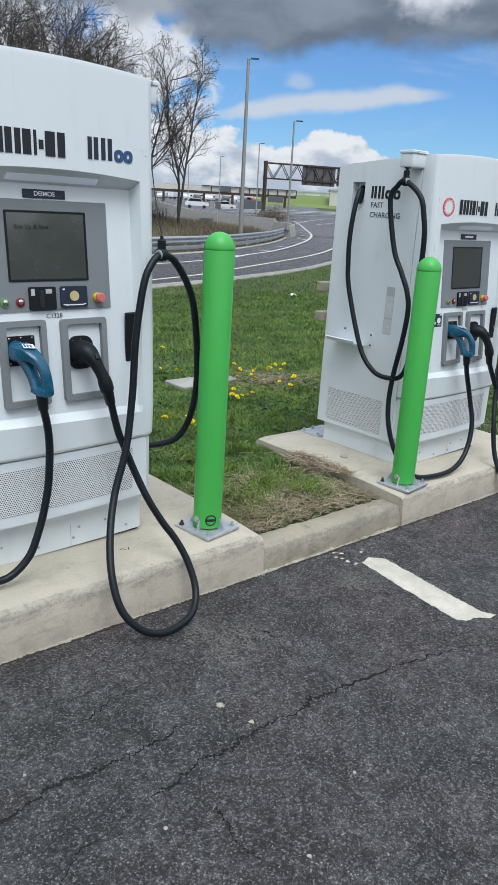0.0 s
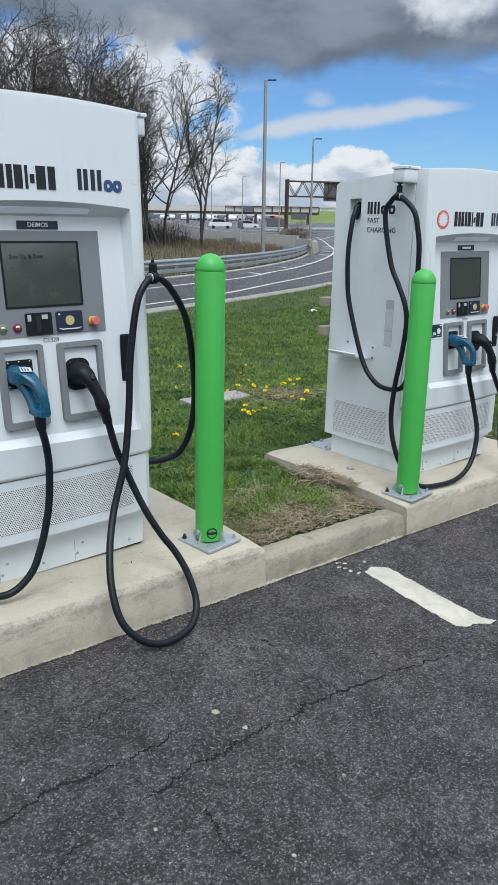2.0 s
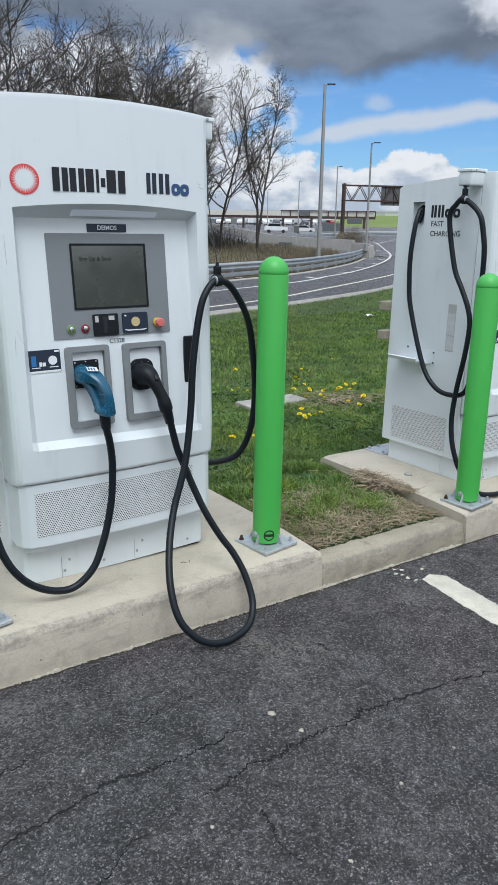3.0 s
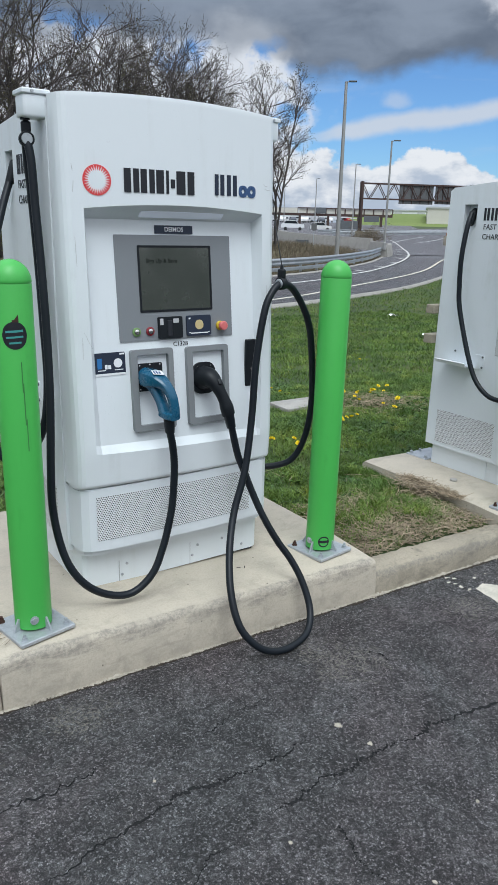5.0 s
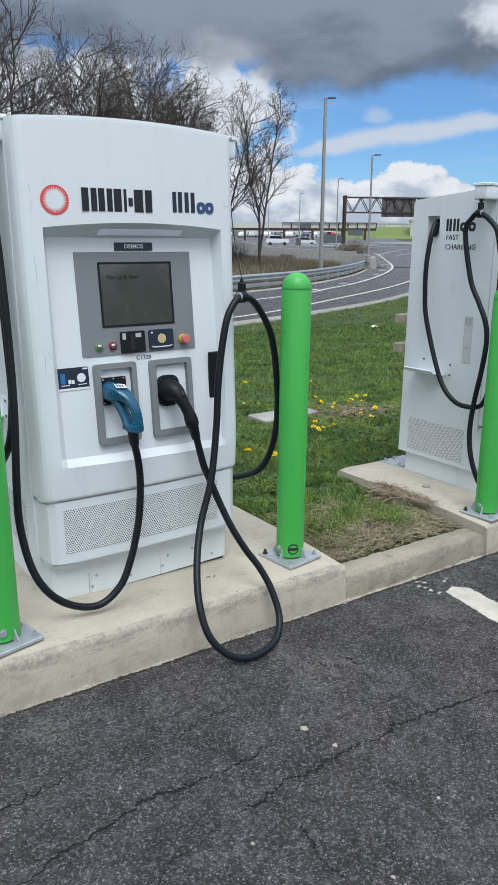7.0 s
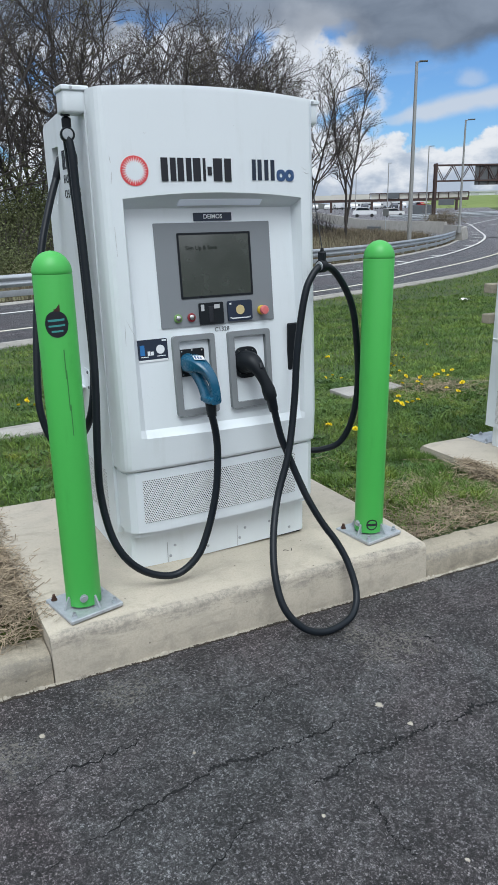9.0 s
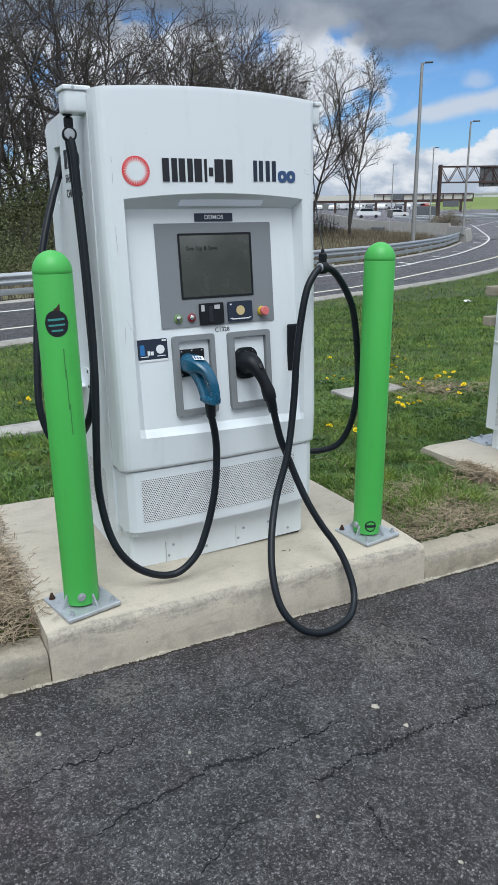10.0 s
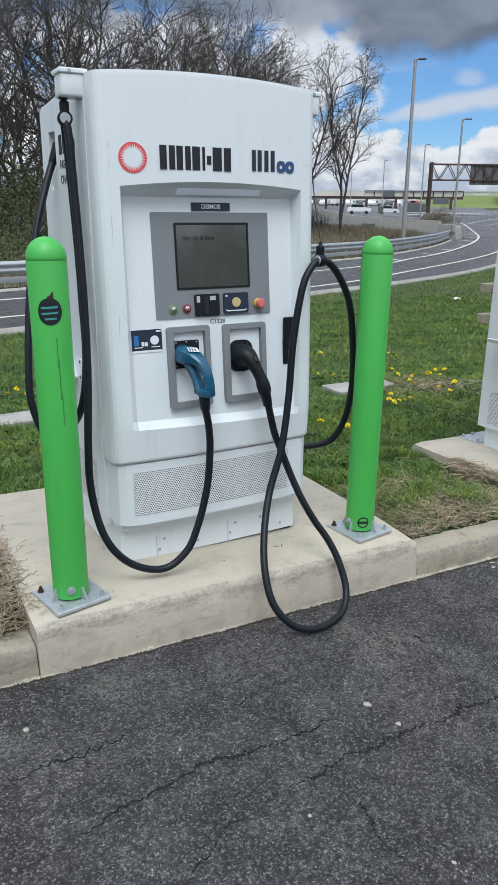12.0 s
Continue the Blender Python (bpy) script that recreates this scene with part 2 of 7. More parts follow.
def concrete(name, base, stain, grit=1.0, scuff=None):
    """Cast concrete with clouds, pits and grain; scuff gives the height of the grey tyre-rubbed band and the slope of the run."""
    m = surface(name, base, rough=0.85, bump=0)
    g, p, vec = tree_of(m)
    broad = g.ramp(g.noise(vec, 2.4, 7.0, 0.7, 0.5), 0.38, 0.66)
    mid = g.ramp(g.noise(g.vmath("MULTIPLY", vec, (0.6, 1.0, 2.2)), 8.0, 7.0, 0.75, 0.4), 0.48, 0.70)
    fine = g.noise(vec, 120.0, 4.0, 0.75)
    col = g.mix(g.math("MULTIPLY", broad, 0.6), base, stain)
    col = g.mix(g.math("MULTIPLY", mid, 0.42 * grit), col, tuple(c * 0.60 for c in stain))
    if scuff:
        s = g.node("ShaderNodeSeparateXYZ")
        g.link(vec, s.inputs[0])
        level = g.math("SUBTRACT", s.outputs[2], g.math("MULTIPLY", s.outputs[0], scuff[1]))
        front = g.math("SUBTRACT", 1.0, g.ramp(s.outputs[1], 0.030, 0.055))
        near = g.math("MULTIPLY", g.ramp(level, scuff[0] - 0.105, scuff[0] - 0.020), front)
        rub = g.noise(g.vmath("MULTIPLY", vec, (3.0, 3.0, 14.0)), 2.2, 8.0, 0.72, 0.6)
        speck = g.ramp(g.noise(vec, 60.0, 4.0, 0.75), 0.40, 0.62)
        dirt = g.math("MULTIPLY", g.ramp(g.math("ADD", rub, g.math("MULTIPLY", near, 0.20)), 0.58, 0.72), g.math("MULTIPLY", near, g.math("ADD", 0.35, g.math("MULTIPLY", speck, 0.65))))
        col = g.mix(g.math("MULTIPLY", dirt, 0.65), col, (0.15, 0.145, 0.135))
        face = g.math("MULTIPLY", g.ramp(g.noise(vec, 9.0, 8.0, 0.78, 0.3), 0.46, 0.66), front)
        col = g.mix(g.math("MULTIPLY", face, 0.45), col, tuple(c * 0.62 for c in stain))
    col = g.mix(g.math("MULTIPLY", g.ramp(fine, 0.38, 0.72), 0.28 * grit), col, tuple(c * 0.55 for c in base))
    pit = g.node("ShaderNodeTexVoronoi")
    g.link(vec, pit.inputs["Vector"])
    pit.inputs["Scale"].default_value = 26.0
    pick = g.node("ShaderNodeSeparateColor")
    g.link(pit.outputs["Color"], pick.inputs[0])
    dot = g.math("MULTIPLY", g.math("SUBTRACT", 1.0, g.ramp(pit.outputs["Distance"], 0.05, 0.13)), g.ramp(pick.outputs[0], 0.80, 0.90))
    col = g.mix(g.math("MULTIPLY", dot, 0.8), col, tuple(c * 0.16 for c in base))
    g.link(col, p.inputs["Base Color"])
    n = g.node("ShaderNodeBump")
    n.inputs["Strength"].default_value, n.inputs["Distance"].default_value = 0.6, 0.0028 * grit
    g.link(g.math("ADD", g.math("MULTIPLY", fine, 0.5), g.math("ADD", g.noise(vec, 28.0, 5.0, 0.75), g.math("MULTIPLY", dot, -1.2))), n.inputs["Height"])
    g.link(n.outputs[0], p.inputs["Normal"])
    return m


def perforated(name, base, pitch):
    """White sheet with rows of round holes."""
    m = surface(name, base, rough=0.45, bump=0)
    g, p, vec = tree_of(m)
    s = g.node("ShaderNodeSeparateXYZ")
    g.link(vec, s.inputs[0])
    along = g.math("ADD", s.outputs[0], s.outputs[1])
    u, w = g.math("DIVIDE", along, pitch), g.math("DIVIDE", s.outputs[2], pitch * 0.866)
    row = g.math("FLOOR", w)
    u = g.math("ADD", u, g.math("MULTIPLY", g.math("MODULO", g.math("ABSOLUTE", row), 2.0), 0.5))
    du, dw = g.math("SUBTRACT", g.math("FRACT", u), 0.5), g.math("SUBTRACT", g.math("FRACT", w), 0.5)
    r = g.math("SQRT", g.math("ADD", g.math("MULTIPLY", du, du), g.math("MULTIPLY", g.math("MULTIPLY", dw, dw), 0.75)))
    hole = g.math("SUBTRACT", 1.0, g.ramp(r, 0.22, 0.32))
    g.link(g.mix(hole, base, (0.06, 0.063, 0.068)), p.inputs["Base Color"])
    n = g.node("ShaderNodeBump")
    n.inputs["Strength"].default_value, n.inputs["Distance"].default_value = 0.8, 0.002
    g.link(g.math("MULTIPLY", hole, -1.0), n.inputs["Height"])
    g.link(n.outputs[0], p.inputs["Normal"])
    return m


M_ASPHALT = asphalt("parking_asphalt", (0.178, 0.170, 0.172), (0.54, 0.505, 0.485), 1.0, ((-0.46, -0.35, 0.20), (-1.50, -0.16, 0.15), (-0.55, -0.24, 0.12), (0.35, -0.30, 0.16), (-1.95, -0.30, 0.16)))
M_ROAD = asphalt("road_asphalt", (0.175, 0.176, 0.188), (0.24, 0.24, 0.245), 0.2)
M_CRACK = surface("crack_bitumen", (0.007, 0.007, 0.008), rough=0.9)
M_PAD = concrete("pad_concrete", (0.505, 0.449, 0.362), (0.42, 0.380, 0.312), 1.0, (0.19, -0.0268))
M_KERB = concrete("kerb_concrete", (0.37, 0.325, 0.25), (0.25, 0.225, 0.18), 1.8, (0.125, -0.0268))
M_OLDCON = concrete("old_concrete", (0.38, 0.365, 0.335), (0.26, 0.245, 0.225), 1.4)
M_LAITANCE = concrete("crumbled_mortar", (0.44, 0.40, 0.33), (0.28, 0.255, 0.215), 1.8)
M_GUTTER = surface("gutter_dirt", (0.022, 0.018, 0.014), (0.050, 0.038, 0.026), rough=0.95, broad=30, fine=160, amount=0.9, bump=0.9, depth=0.004)
M_LINE = surface("line_paint", (0.60, 0.56, 0.475), (0.33, 0.31, 0.265), rough=0.75, broad=9, fine=110, amount=0.75, bump=0.4)
M_ROADLINE = surface("road_line_paint", (0.58, 0.58, 0.56), (0.36, 0.36, 0.35), rough=0.75, broad=2, fine=20, amount=0.5)
M_YELLINE = surface("edge_line_paint", (0.60, 0.565, 0.47), (0.40, 0.39, 0.36), rough=0.75, broad=2, fine=20, amount=0.5)
M_TURF = surface("turf", (0.022, 0.045, 0.009), (0.055, 0.080, 0.020), rough=0.95, broad=0.8, fine=14, amount=0.9, bump=0.9, depth=0.03)
M_DRYTURF = surface("dry_turf", (0.18, 0.15, 0.090), (0.095, 0.115, 0.045), rough=0.95, broad=0.5, fine=6, amount=0.9, bump=0.9, depth=0.06)
M_BLADE = surface("grass_blade", (0.044, 0.124, 0.014), (0.195, 0.275, 0.048), rough=0.6, broad=1.5, fine=9, amount=0.9, bump=0, island=0.7)
M_STRAW = surface("dry_straw", (0.38, 0.30, 0.205), (0.13, 0.10, 0.068), rough=0.85, broad=3, fine=30, amount=0.8, bump=0, island=0.9)
M_PETAL = surface("dandelion_petals", (0.86, 0.70, 0.020), (0.80, 0.58, 0.010), rough=0.7, broad=40, fine=300, bump=0.5)
M_STALK = surface("dandelion_stalk", (0.16, 0.22, 0.06), rough=0.7, bump=0)
M_GREEN = surface("green_plastic", (0.062, 0.43, 0.078), (0.052, 0.37, 0.068), rough=0.42, broad=1.6, fine=300, amount=0.5, bump=0.06, depth=0.001)
M_SCUFF = surface("dark_scuff", (0.035, 0.16, 0.045), (0.05, 0.26, 0.06), rough=0.7, broad=20, fine=90, amount=0.9, bump=0)
M_GALV = surface("galvanised_steel", (0.50, 0.53, 0.56), (0.36, 0.39, 0.42), rough=0.5, metal=0.55, broad=18, fine=90, amount=0.9)
M_RAIL = surface("guardrail_steel", (0.46, 0.49, 0.51), (0.32, 0.34, 0.36), rough=0.45, metal=0.7, broad=1.2, fine=14, amount=0.8)
M_RUST = surface("rusty_bolt", (0.085, 0.042, 0.030), (0.05, 0.032, 0.026), rough=0.8, metal=0.4, broad=60, fine=200)
M_WHITE = surface("white_enamel", (0.735, 0.782, 0.805), (0.695, 0.742, 0.765), rough=0.34, broad=1.4, fine=160, amount=0.45, bump=0.03, depth=0.001)
M_WHITE2 = surface("white_sheet_metal", (0.727, 0.770, 0.797), (0.682, 0.724, 0.750), rough=0.42, broad=1.8, fine=140, amount=0.5, bump=0.04, depth=0.001)
M_VENT = perforated("perforated_white_sheet", (0.76, 0.772, 0.785), 0.0088)
M_GREY = surface("grey_panel", (0.205, 0.222, 0.238), (0.185, 0.20, 0.215), rough=0.5, broad=3, fine=220, amount=0.5, bump=0.05, depth=0.001)
M_FRAME = surface("grey_plastic_frame", (0.215, 0.23, 0.24), (0.18, 0.195, 0.205), rough=0.5, broad=4, fine=200, bump=0.05, depth=0.001)
M_BLACK = surface("black_plastic", (0.0060, 0.0085, 0.0115), (0.010, 0.0135, 0.0175), rough=0.5, broad=8, fine=150, bump=0.06, depth=0.001)
M_RUBBER = surface("black_cable_rubber", (0.0055, 0.0085, 0.0125), (0.010, 0.0145, 0.020), rough=0.42, broad=5, fine=120, amount=0.8, bump=0.06, depth=0.001)
M_BLUE = surface("blue_plastic", (0.008, 0.078, 0.145), (0.014, 0.115, 0.20), rough=0.27, broad=9, fine=120, amount=0.5, bump=0.04, depth=0.001)
M_NAVY = surface("navy_print", (0.012, 0.022, 0.045), rough=0.5, bump=0, amount=0.2)
M_MIDBLUE = surface("blue_print", (0.035, 0.085, 0.20), rough=0.5, bump=0, amount=0.2)
M_INK = surface("black_print", (0.010, 0.012, 0.018), rough=0.5, bump=0, amount=0.2)
M_RED = surface("red_print", (0.70, 0.045, 0.045), rough=0.5, bump=0, amount=0.2)
M_PALE = surface("pale_print", (0.78, 0.80, 0.82), rough=0.5, bump=0, amount=0.2)
M_GREYPRINT = surface("grey_print", (0.42, 0.43, 0.44), (0.52, 0.53, 0.54), rough=0.55, broad=60, fine=200, bump=0)
M_SHEET = surface("grey_paper_sheet", (0.62, 0.64, 0.65), (0.50, 0.515, 0.525), rough=0.4, broad=30, fine=240, amount=0.9, bump=0)
M_TEAL = surface("teal_print", (0.05, 0.30, 0.28), rough=0.6, bump=0, amount=0.2)
M_BROWN = surface("brown_print", (0.05, 0.018, 0.012), rough=0.6, bump=0, amount=0.3)
M_SIGNBLUE = surface("sign_blue", (0.02, 0.16, 0.42), rough=0.5, bump=0, amount=0.2)
M_SCREEN = surface("dark_screen_glass", (0.026, 0.033, 0.030), (0.044, 0.052, 0.046), rough=0.10, broad=5, fine=12, amount=0.7, bump=0)
M_FAINT = surface("faint_screen_print", (0.017, 0.021, 0.018), rough=0.12, bump=0, amount=0.2)
M_SMUDGE = surface("grey_smudge", (0.47, 0.48, 0.48), (0.62, 0.64, 0.65), rough=0.6, broad=60, fine=300, amount=0.9, bump=0)
M_LENS = surface("frosted_lamp_cover", (0.80, 0.85, 0.94), (0.76, 0.81, 0.92), rough=0.35, broad=6, fine=60, bump=0)
M_ESTOP = surface("red_button", (0.62, 0.13, 0.13), (0.66, 0.24, 0.22), rough=0.4, broad=40, fine=90, bump=0)
M_YELLOW = surface("yellow_collar", (0.62, 0.42, 0.03), rough=0.5, bump=0)
M_BRASS = surface("yellow_disc", (0.58, 0.47, 0.24), (0.44, 0.34, 0.16), rough=0.45, broad=40, fine=120, bump=0)
M_RINGGREEN = surface("green_ring", (0.16, 0.30, 0.10), rough=0.45, bump=0)
M_RINGRED = surface("red_ring", (0.26, 0.02, 0.03), rough=0.45, bump=0)
M_CHROME = surface("chrome", (0.72, 0.72, 0.70), rough=0.22, metal=1.0, bump=0)
M_BARK = surface("bark", (0.056, 0.049, 0.047), (0.092, 0.080, 0.076), rough=0.9, broad=1.5, fine=12, amount=0.9, bump=0.6, depth=0.03, single=0.4)
M_TWIG = surface("twigs", (0.046, 0.040, 0.040), (0.076, 0.064, 0.063), rough=0.9, broad=0.7, fine=6, amount=0.9, bump=0)
M_BUD = surface("young_leaf", (0.10, 0.088, 0.036), (0.065, 0.066, 0.026), rough=0.8, broad=0.4, fine=4, amount=0.9, bump=0, island=0.6)
M_SHRUB = surface("shrub_leaf", (0.075, 0.095, 0.034), (0.110, 0.120, 0.050), rough=0.8, broad=0.35, fine=3, amount=0.9, bump=0, island=0.8)
M_EVERGREEN = surface("evergreen_leaf", (0.030, 0.060, 0.016), (0.05, 0.075, 0.02), rough=0.8, broad=0.35, fine=3, amount=0.9, bump=0, island=0.7)
M_STEM = surface("dead_stems", (0.175, 0.140, 0.10), (0.10, 0.085, 0.055), rough=0.9, broad=0.35, fine=3, amount=0.9, bump=0, island=0.9)
M_POLE = surface("lamp_pole_steel", (0.36, 0.36, 0.355), (0.29, 0.29, 0.285), rough=0.5, metal=0.5, broad=1.0, fine=12)
M_RUSTSTEEL = surface("weathering_steel", (0.055, 0.035, 0.032), (0.085, 0.05, 0.042), rough=0.75, metal=0.2, broad=0.6, fine=6, amount=0.9)
M_SIGNBACK = surface("sign_back", (0.17, 0.175, 0.18), (0.13, 0.135, 0.14), rough=0.5, metal=0.5, broad=0.4, fine=6)
M_BEIGE = surface("beige_cladding", (0.58, 0.56, 0.50), (0.50, 0.48, 0.43), rough=0.7, broad=0.2, fine=2)
M_WAREHOUSE = surface("white_cladding", (0.66, 0.68, 0.69), (0.58, 0.60, 0.62), rough=0.6, broad=0.1, fine=1)
M_HILL = surface("bank_grass", (0.16, 0.21, 0.055), (0.12, 0.17, 0.045), rough=0.95, broad=0.06, fine=0.7, amount=0.9, bump=0.5, depth=0.1)
M_FARWOOD = surface("far_woods", (0.09, 0.10, 0.10), (0.12, 0.12, 0.115), rough=0.95, broad=0.03, fine=0.3, amount=0.9, bump=0)
M_CARS = [surface("car_paint", c, rough=0.3, broad=1, fine=10, bump=0) for c in ((0.7, 0.7, 0.7), (0.75, 0.76, 0.78), (0.10, 0.11, 0.13), (0.35, 0.03, 0.03), (0.05, 0.12, 0.3))]
M_GLASS = surface("car_glass", (0.02, 0.025, 0.03), rough=0.08, bump=0)
M_TYRE = surface("tyre", (0.02, 0.02, 0.02), rough=0.8, bump=0)
M_ORANGE = surface("orange_paint", (0.42, 0.20, 0.10), rough=0.7, broad=2, fine=20)
M_DARKGREY = surface("dark_grey_box", (0.10, 0.11, 0.12), rough=0.6, broad=1, fine=30)
M_SCREEN.node_tree.nodes["Principled BSDF"].inputs["IOR"].default_value = 1.95
glow_ = M_SCREEN.node_tree.nodes["Principled BSDF"]
glow_.inputs["Emission Color"].default_value = (0.92, 1.0, 0.84, 1.0)
glow_.inputs["Emission Strength"].default_value = 0.014
lens = M_LENS.node_tree.nodes["Principled BSDF"]
lens.inputs["Emission Color"].default_value = (0.72, 0.82, 1.0, 1.0)
lens.inputs["Emission Strength"].default_value = 0.09
for m in (M_RUBBER, M_BLACK):
    m.node_tree.nodes["Principled BSDF"].inputs["Specular IOR Level"].default_value = 0.28


def streaked(m, tint, scale, most):
    """Faint run-down dirt on painted sheet."""
    g, p, vec = tree_of(m)
    old = p.inputs["Base Color"].links[0].from_socket
    run = g.ramp(g.noise(g.vmath("MULTIPLY", vec, (1.0, 1.0, 0.06)), scale, 4.0, 0.6), 0.50, 0.72)
    cloud = g.ramp(g.noise(vec, 5.0, 6.0, 0.7), 0.42, 0.68)
    rub = g.ramp(g.noise(g.vmath("MULTIPLY", vec, (9.0, 9.0, 2.0)), 4.0, 8.0, 0.8, 0.6), 0.66, 0.70)
    col = g.mix(g.math("MULTIPLY", g.math("MULTIPLY", run, cloud), most), old, tint)
    col = g.mix(g.math("MULTIPLY", g.math("MULTIPLY", rub, cloud), 0.35), col, (0.36, 0.37, 0.37))
    g.link(col, p.inputs["Base Color"])


streaked(M_WHITE, (0.56, 0.59, 0.58), 22.0, 0.25)
streaked(M_WHITE2, (0.54, 0.57, 0.55), 16.0, 0.35)
streaked(M_GREEN, (0.035, 0.27, 0.045), 26.0, 0.5)
M_WEED = surface("weed_leaf", (0.024, 0.075, 0.010), (0.065, 0.130, 0.022), rough=0.55, broad=1.3, fine=12, amount=0.9, bump=0, island=0.7)


def patchy(m, tint, scale, lo, hi, most):
    """Blends a second colour in over uneven patches."""
    g, p, vec = tree_of(m)
    old = p.inputs["Base Color"].links[0].from_socket
    mask = g.ramp(g.noise(g.vmath("MULTIPLY", vec, (1.0, 1.0, 0.0)), scale, 5.0, 0.65, 0.5), lo, hi)
    g.link(g.mix(g.math("MULTIPLY", mask, most), old, g.mix(1.0, old, tint, "MULTIPLY")), p.inputs["Base Color"])


patchy(M_BLADE, (0.46, 0.56, 0.46), 1.9, 0.44, 0.62, 1.0)
patchy(M_BLADE, (1.9, 1.35, 0.95), 3.3, 0.55, 0.68, 0.8)
patchy(M_BLADE, (1.8, 0.95, 1.2), 9.0, 0.60, 0.70, 0.7)
patchy(M_TURF, (1.9, 1.2, 1.1), 1.4, 0.50, 0.66, 0.9)

# ---- mesh helpers ----
def finish(bm, smooth=35.0):
    bmesh.ops.recalc_face_normals(bm, faces=bm.faces[:])
    lim = radians(smooth)
    for f in bm.faces:
        f.smooth = True
    for e in bm.edges:
        if len(e.link_faces) == 2 and e.calc_face_angle(0.0) > lim:
            e.smooth = False
    return bm


def part(name, bm, material, parent=None, label="", m=None, smooth=35.0):
    """Links a bmesh as one mesh object, under a thing or a part."""
    finish(bm, smooth)
    me = bpy.data.meshes.new(name)
    bm.to_mesh(me)
    bm.free()
    me.materials.append(material)
    return piece(name, me, parent, label, m)


def piece(name, me, parent=None, label="", m=None):
    ob = new(name, me)
    if parent is not None:
        ob.parent = parent
    if m is not None:
        ob.matrix_basis = m
    if label:
        tagged(ob, label)
    return ob


def arrays(name, verts, faces, material, parent=None, label="", smooth=False):
    """One mesh from numpy arrays of corners and triangles or quads."""
    me = bpy.data.meshes.new(name)
    v, f = np.asarray(verts, np.float32), np.asarray(faces, np.int32)
    n, k = f.shape
    me.vertices.add(len(v))
    me.vertices.foreach_set("co", v.ravel())
    me.loops.add(n * k)
    me.loops.foreach_set("vertex_index", f.ravel())
    me.polygons.add(n)
    me.polygons.foreach_set("loop_start", np.arange(0, n * k, k, dtype=np.int32))
    me.polygons.foreach_set("use_smooth", np.full(n, smooth))
    me.update(calc_edges=True)
    me.materials.append(material)
    return piece(name, me, parent, label)


def thing(name, label, category, at=(0, 0, 0), turn=0.0, group="", kind=""):
    ob = new(name)
    ob.matrix_basis = pose(*at, 0, 0, turn)
    ob.empty_display_size = 0.1
    return tagged(ob, label, category, group, kind)


def box(bm, x0, y0, z0, x1, y1, z1, bevel=0.0, segments=2, m=None):
    r = bmesh.ops.create_cube(bm, size=1.0)
    vs = r["verts"]
    bmesh.ops.scale(bm, vec=(x1 - x0, y1 - y0, z1 - z0), verts=vs)
    bmesh.ops.translate(bm, vec=((x0 + x1) / 2, (y0 + y1) / 2, (z0 + z1) / 2), verts=vs)
    if bevel:
        es = list({e for v in vs for e in v.link_edges})
        r = bmesh.ops.bevel(bm, geom=es, offset=bevel, segments=segments, profile=0.5, affect="EDGES")
        vs = list({v for f in r["faces"] for v in f.verts} | {v for v in vs if v.is_valid})
    if m is not None:
        bmesh.ops.transform(bm, matrix=m, verts=vs)
    return bm


def rounded(bm, x0, z0, x1, z1, r, y0, y1, m=None, corner=5, skip=()):
    """A plate with rounded corners in the x-z plane, from depth y0 to y1."""
    loop = []
    for i, (cx, cz, a) in enumerate(((x1 - r, z1 - r, 0), (x0 + r, z1 - r, 90), (x0 + r, z0 + r, 180), (x1 - r, z0 + r, 270))):
        for k in range(corner + 1):
            t = radians(a + 90 * k / corner)
            loop.append((cx + r * math.cos(t), cz + r * math.sin(t)))
    return extrude(bm, loop, y0, y1, m)


def extrude(bm, loop, y0, y1, m=None):
    m = m or Matrix()
    front = [bm.verts.new(m @ Vector((x, y0, z))) for x, z in loop]
    rear = [bm.verts.new(m @ Vector((x, y1, z))) for x, z in loop]
    n = len(loop)
    bm.faces.new(front)
    bm.faces.new(rear[::-1])
    for i in range(n):
        bm.faces.new((front[i], rear[i], rear[(i + 1) % n], front[(i + 1) % n]))
    return bm


def ring_plate(bm, outer, inner, r, y0, y1, m=None):
    """A rounded frame: outer and inner as x0, z0, x1, z1."""
    m = m or Matrix()

    def loop(b, rr):
        x0, z0, x1, z1 = b
        out = []
        for cx, cz, a in ((x1 - rr, z1 - rr, 0), (x0 + rr, z1 - rr, 90), (x0 + rr, z0 + rr, 180), (x1 - rr, z0 + rr, 270)):
            for k in range(5):
                t = radians(a + 22.5 * k)
                out.append((cx + rr * math.cos(t), cz + rr * math.sin(t)))
        return out

    lo, li = loop(outer, r), loop(inner, r * 0.6)
    rows = [[bm.verts.new(m @ Vector((x, y, z))) for x, z in l] for l, y in ((lo, y1), (lo, y0), (li, y0), (li, y1))]
    n = len(lo)
    for a, b in zip(rows, rows[1:] + rows[:1]):
        for i in range(n):
            bm.faces.new((a[i], a[(i + 1) % n], b[(i + 1) % n], b[i]))
    return bm


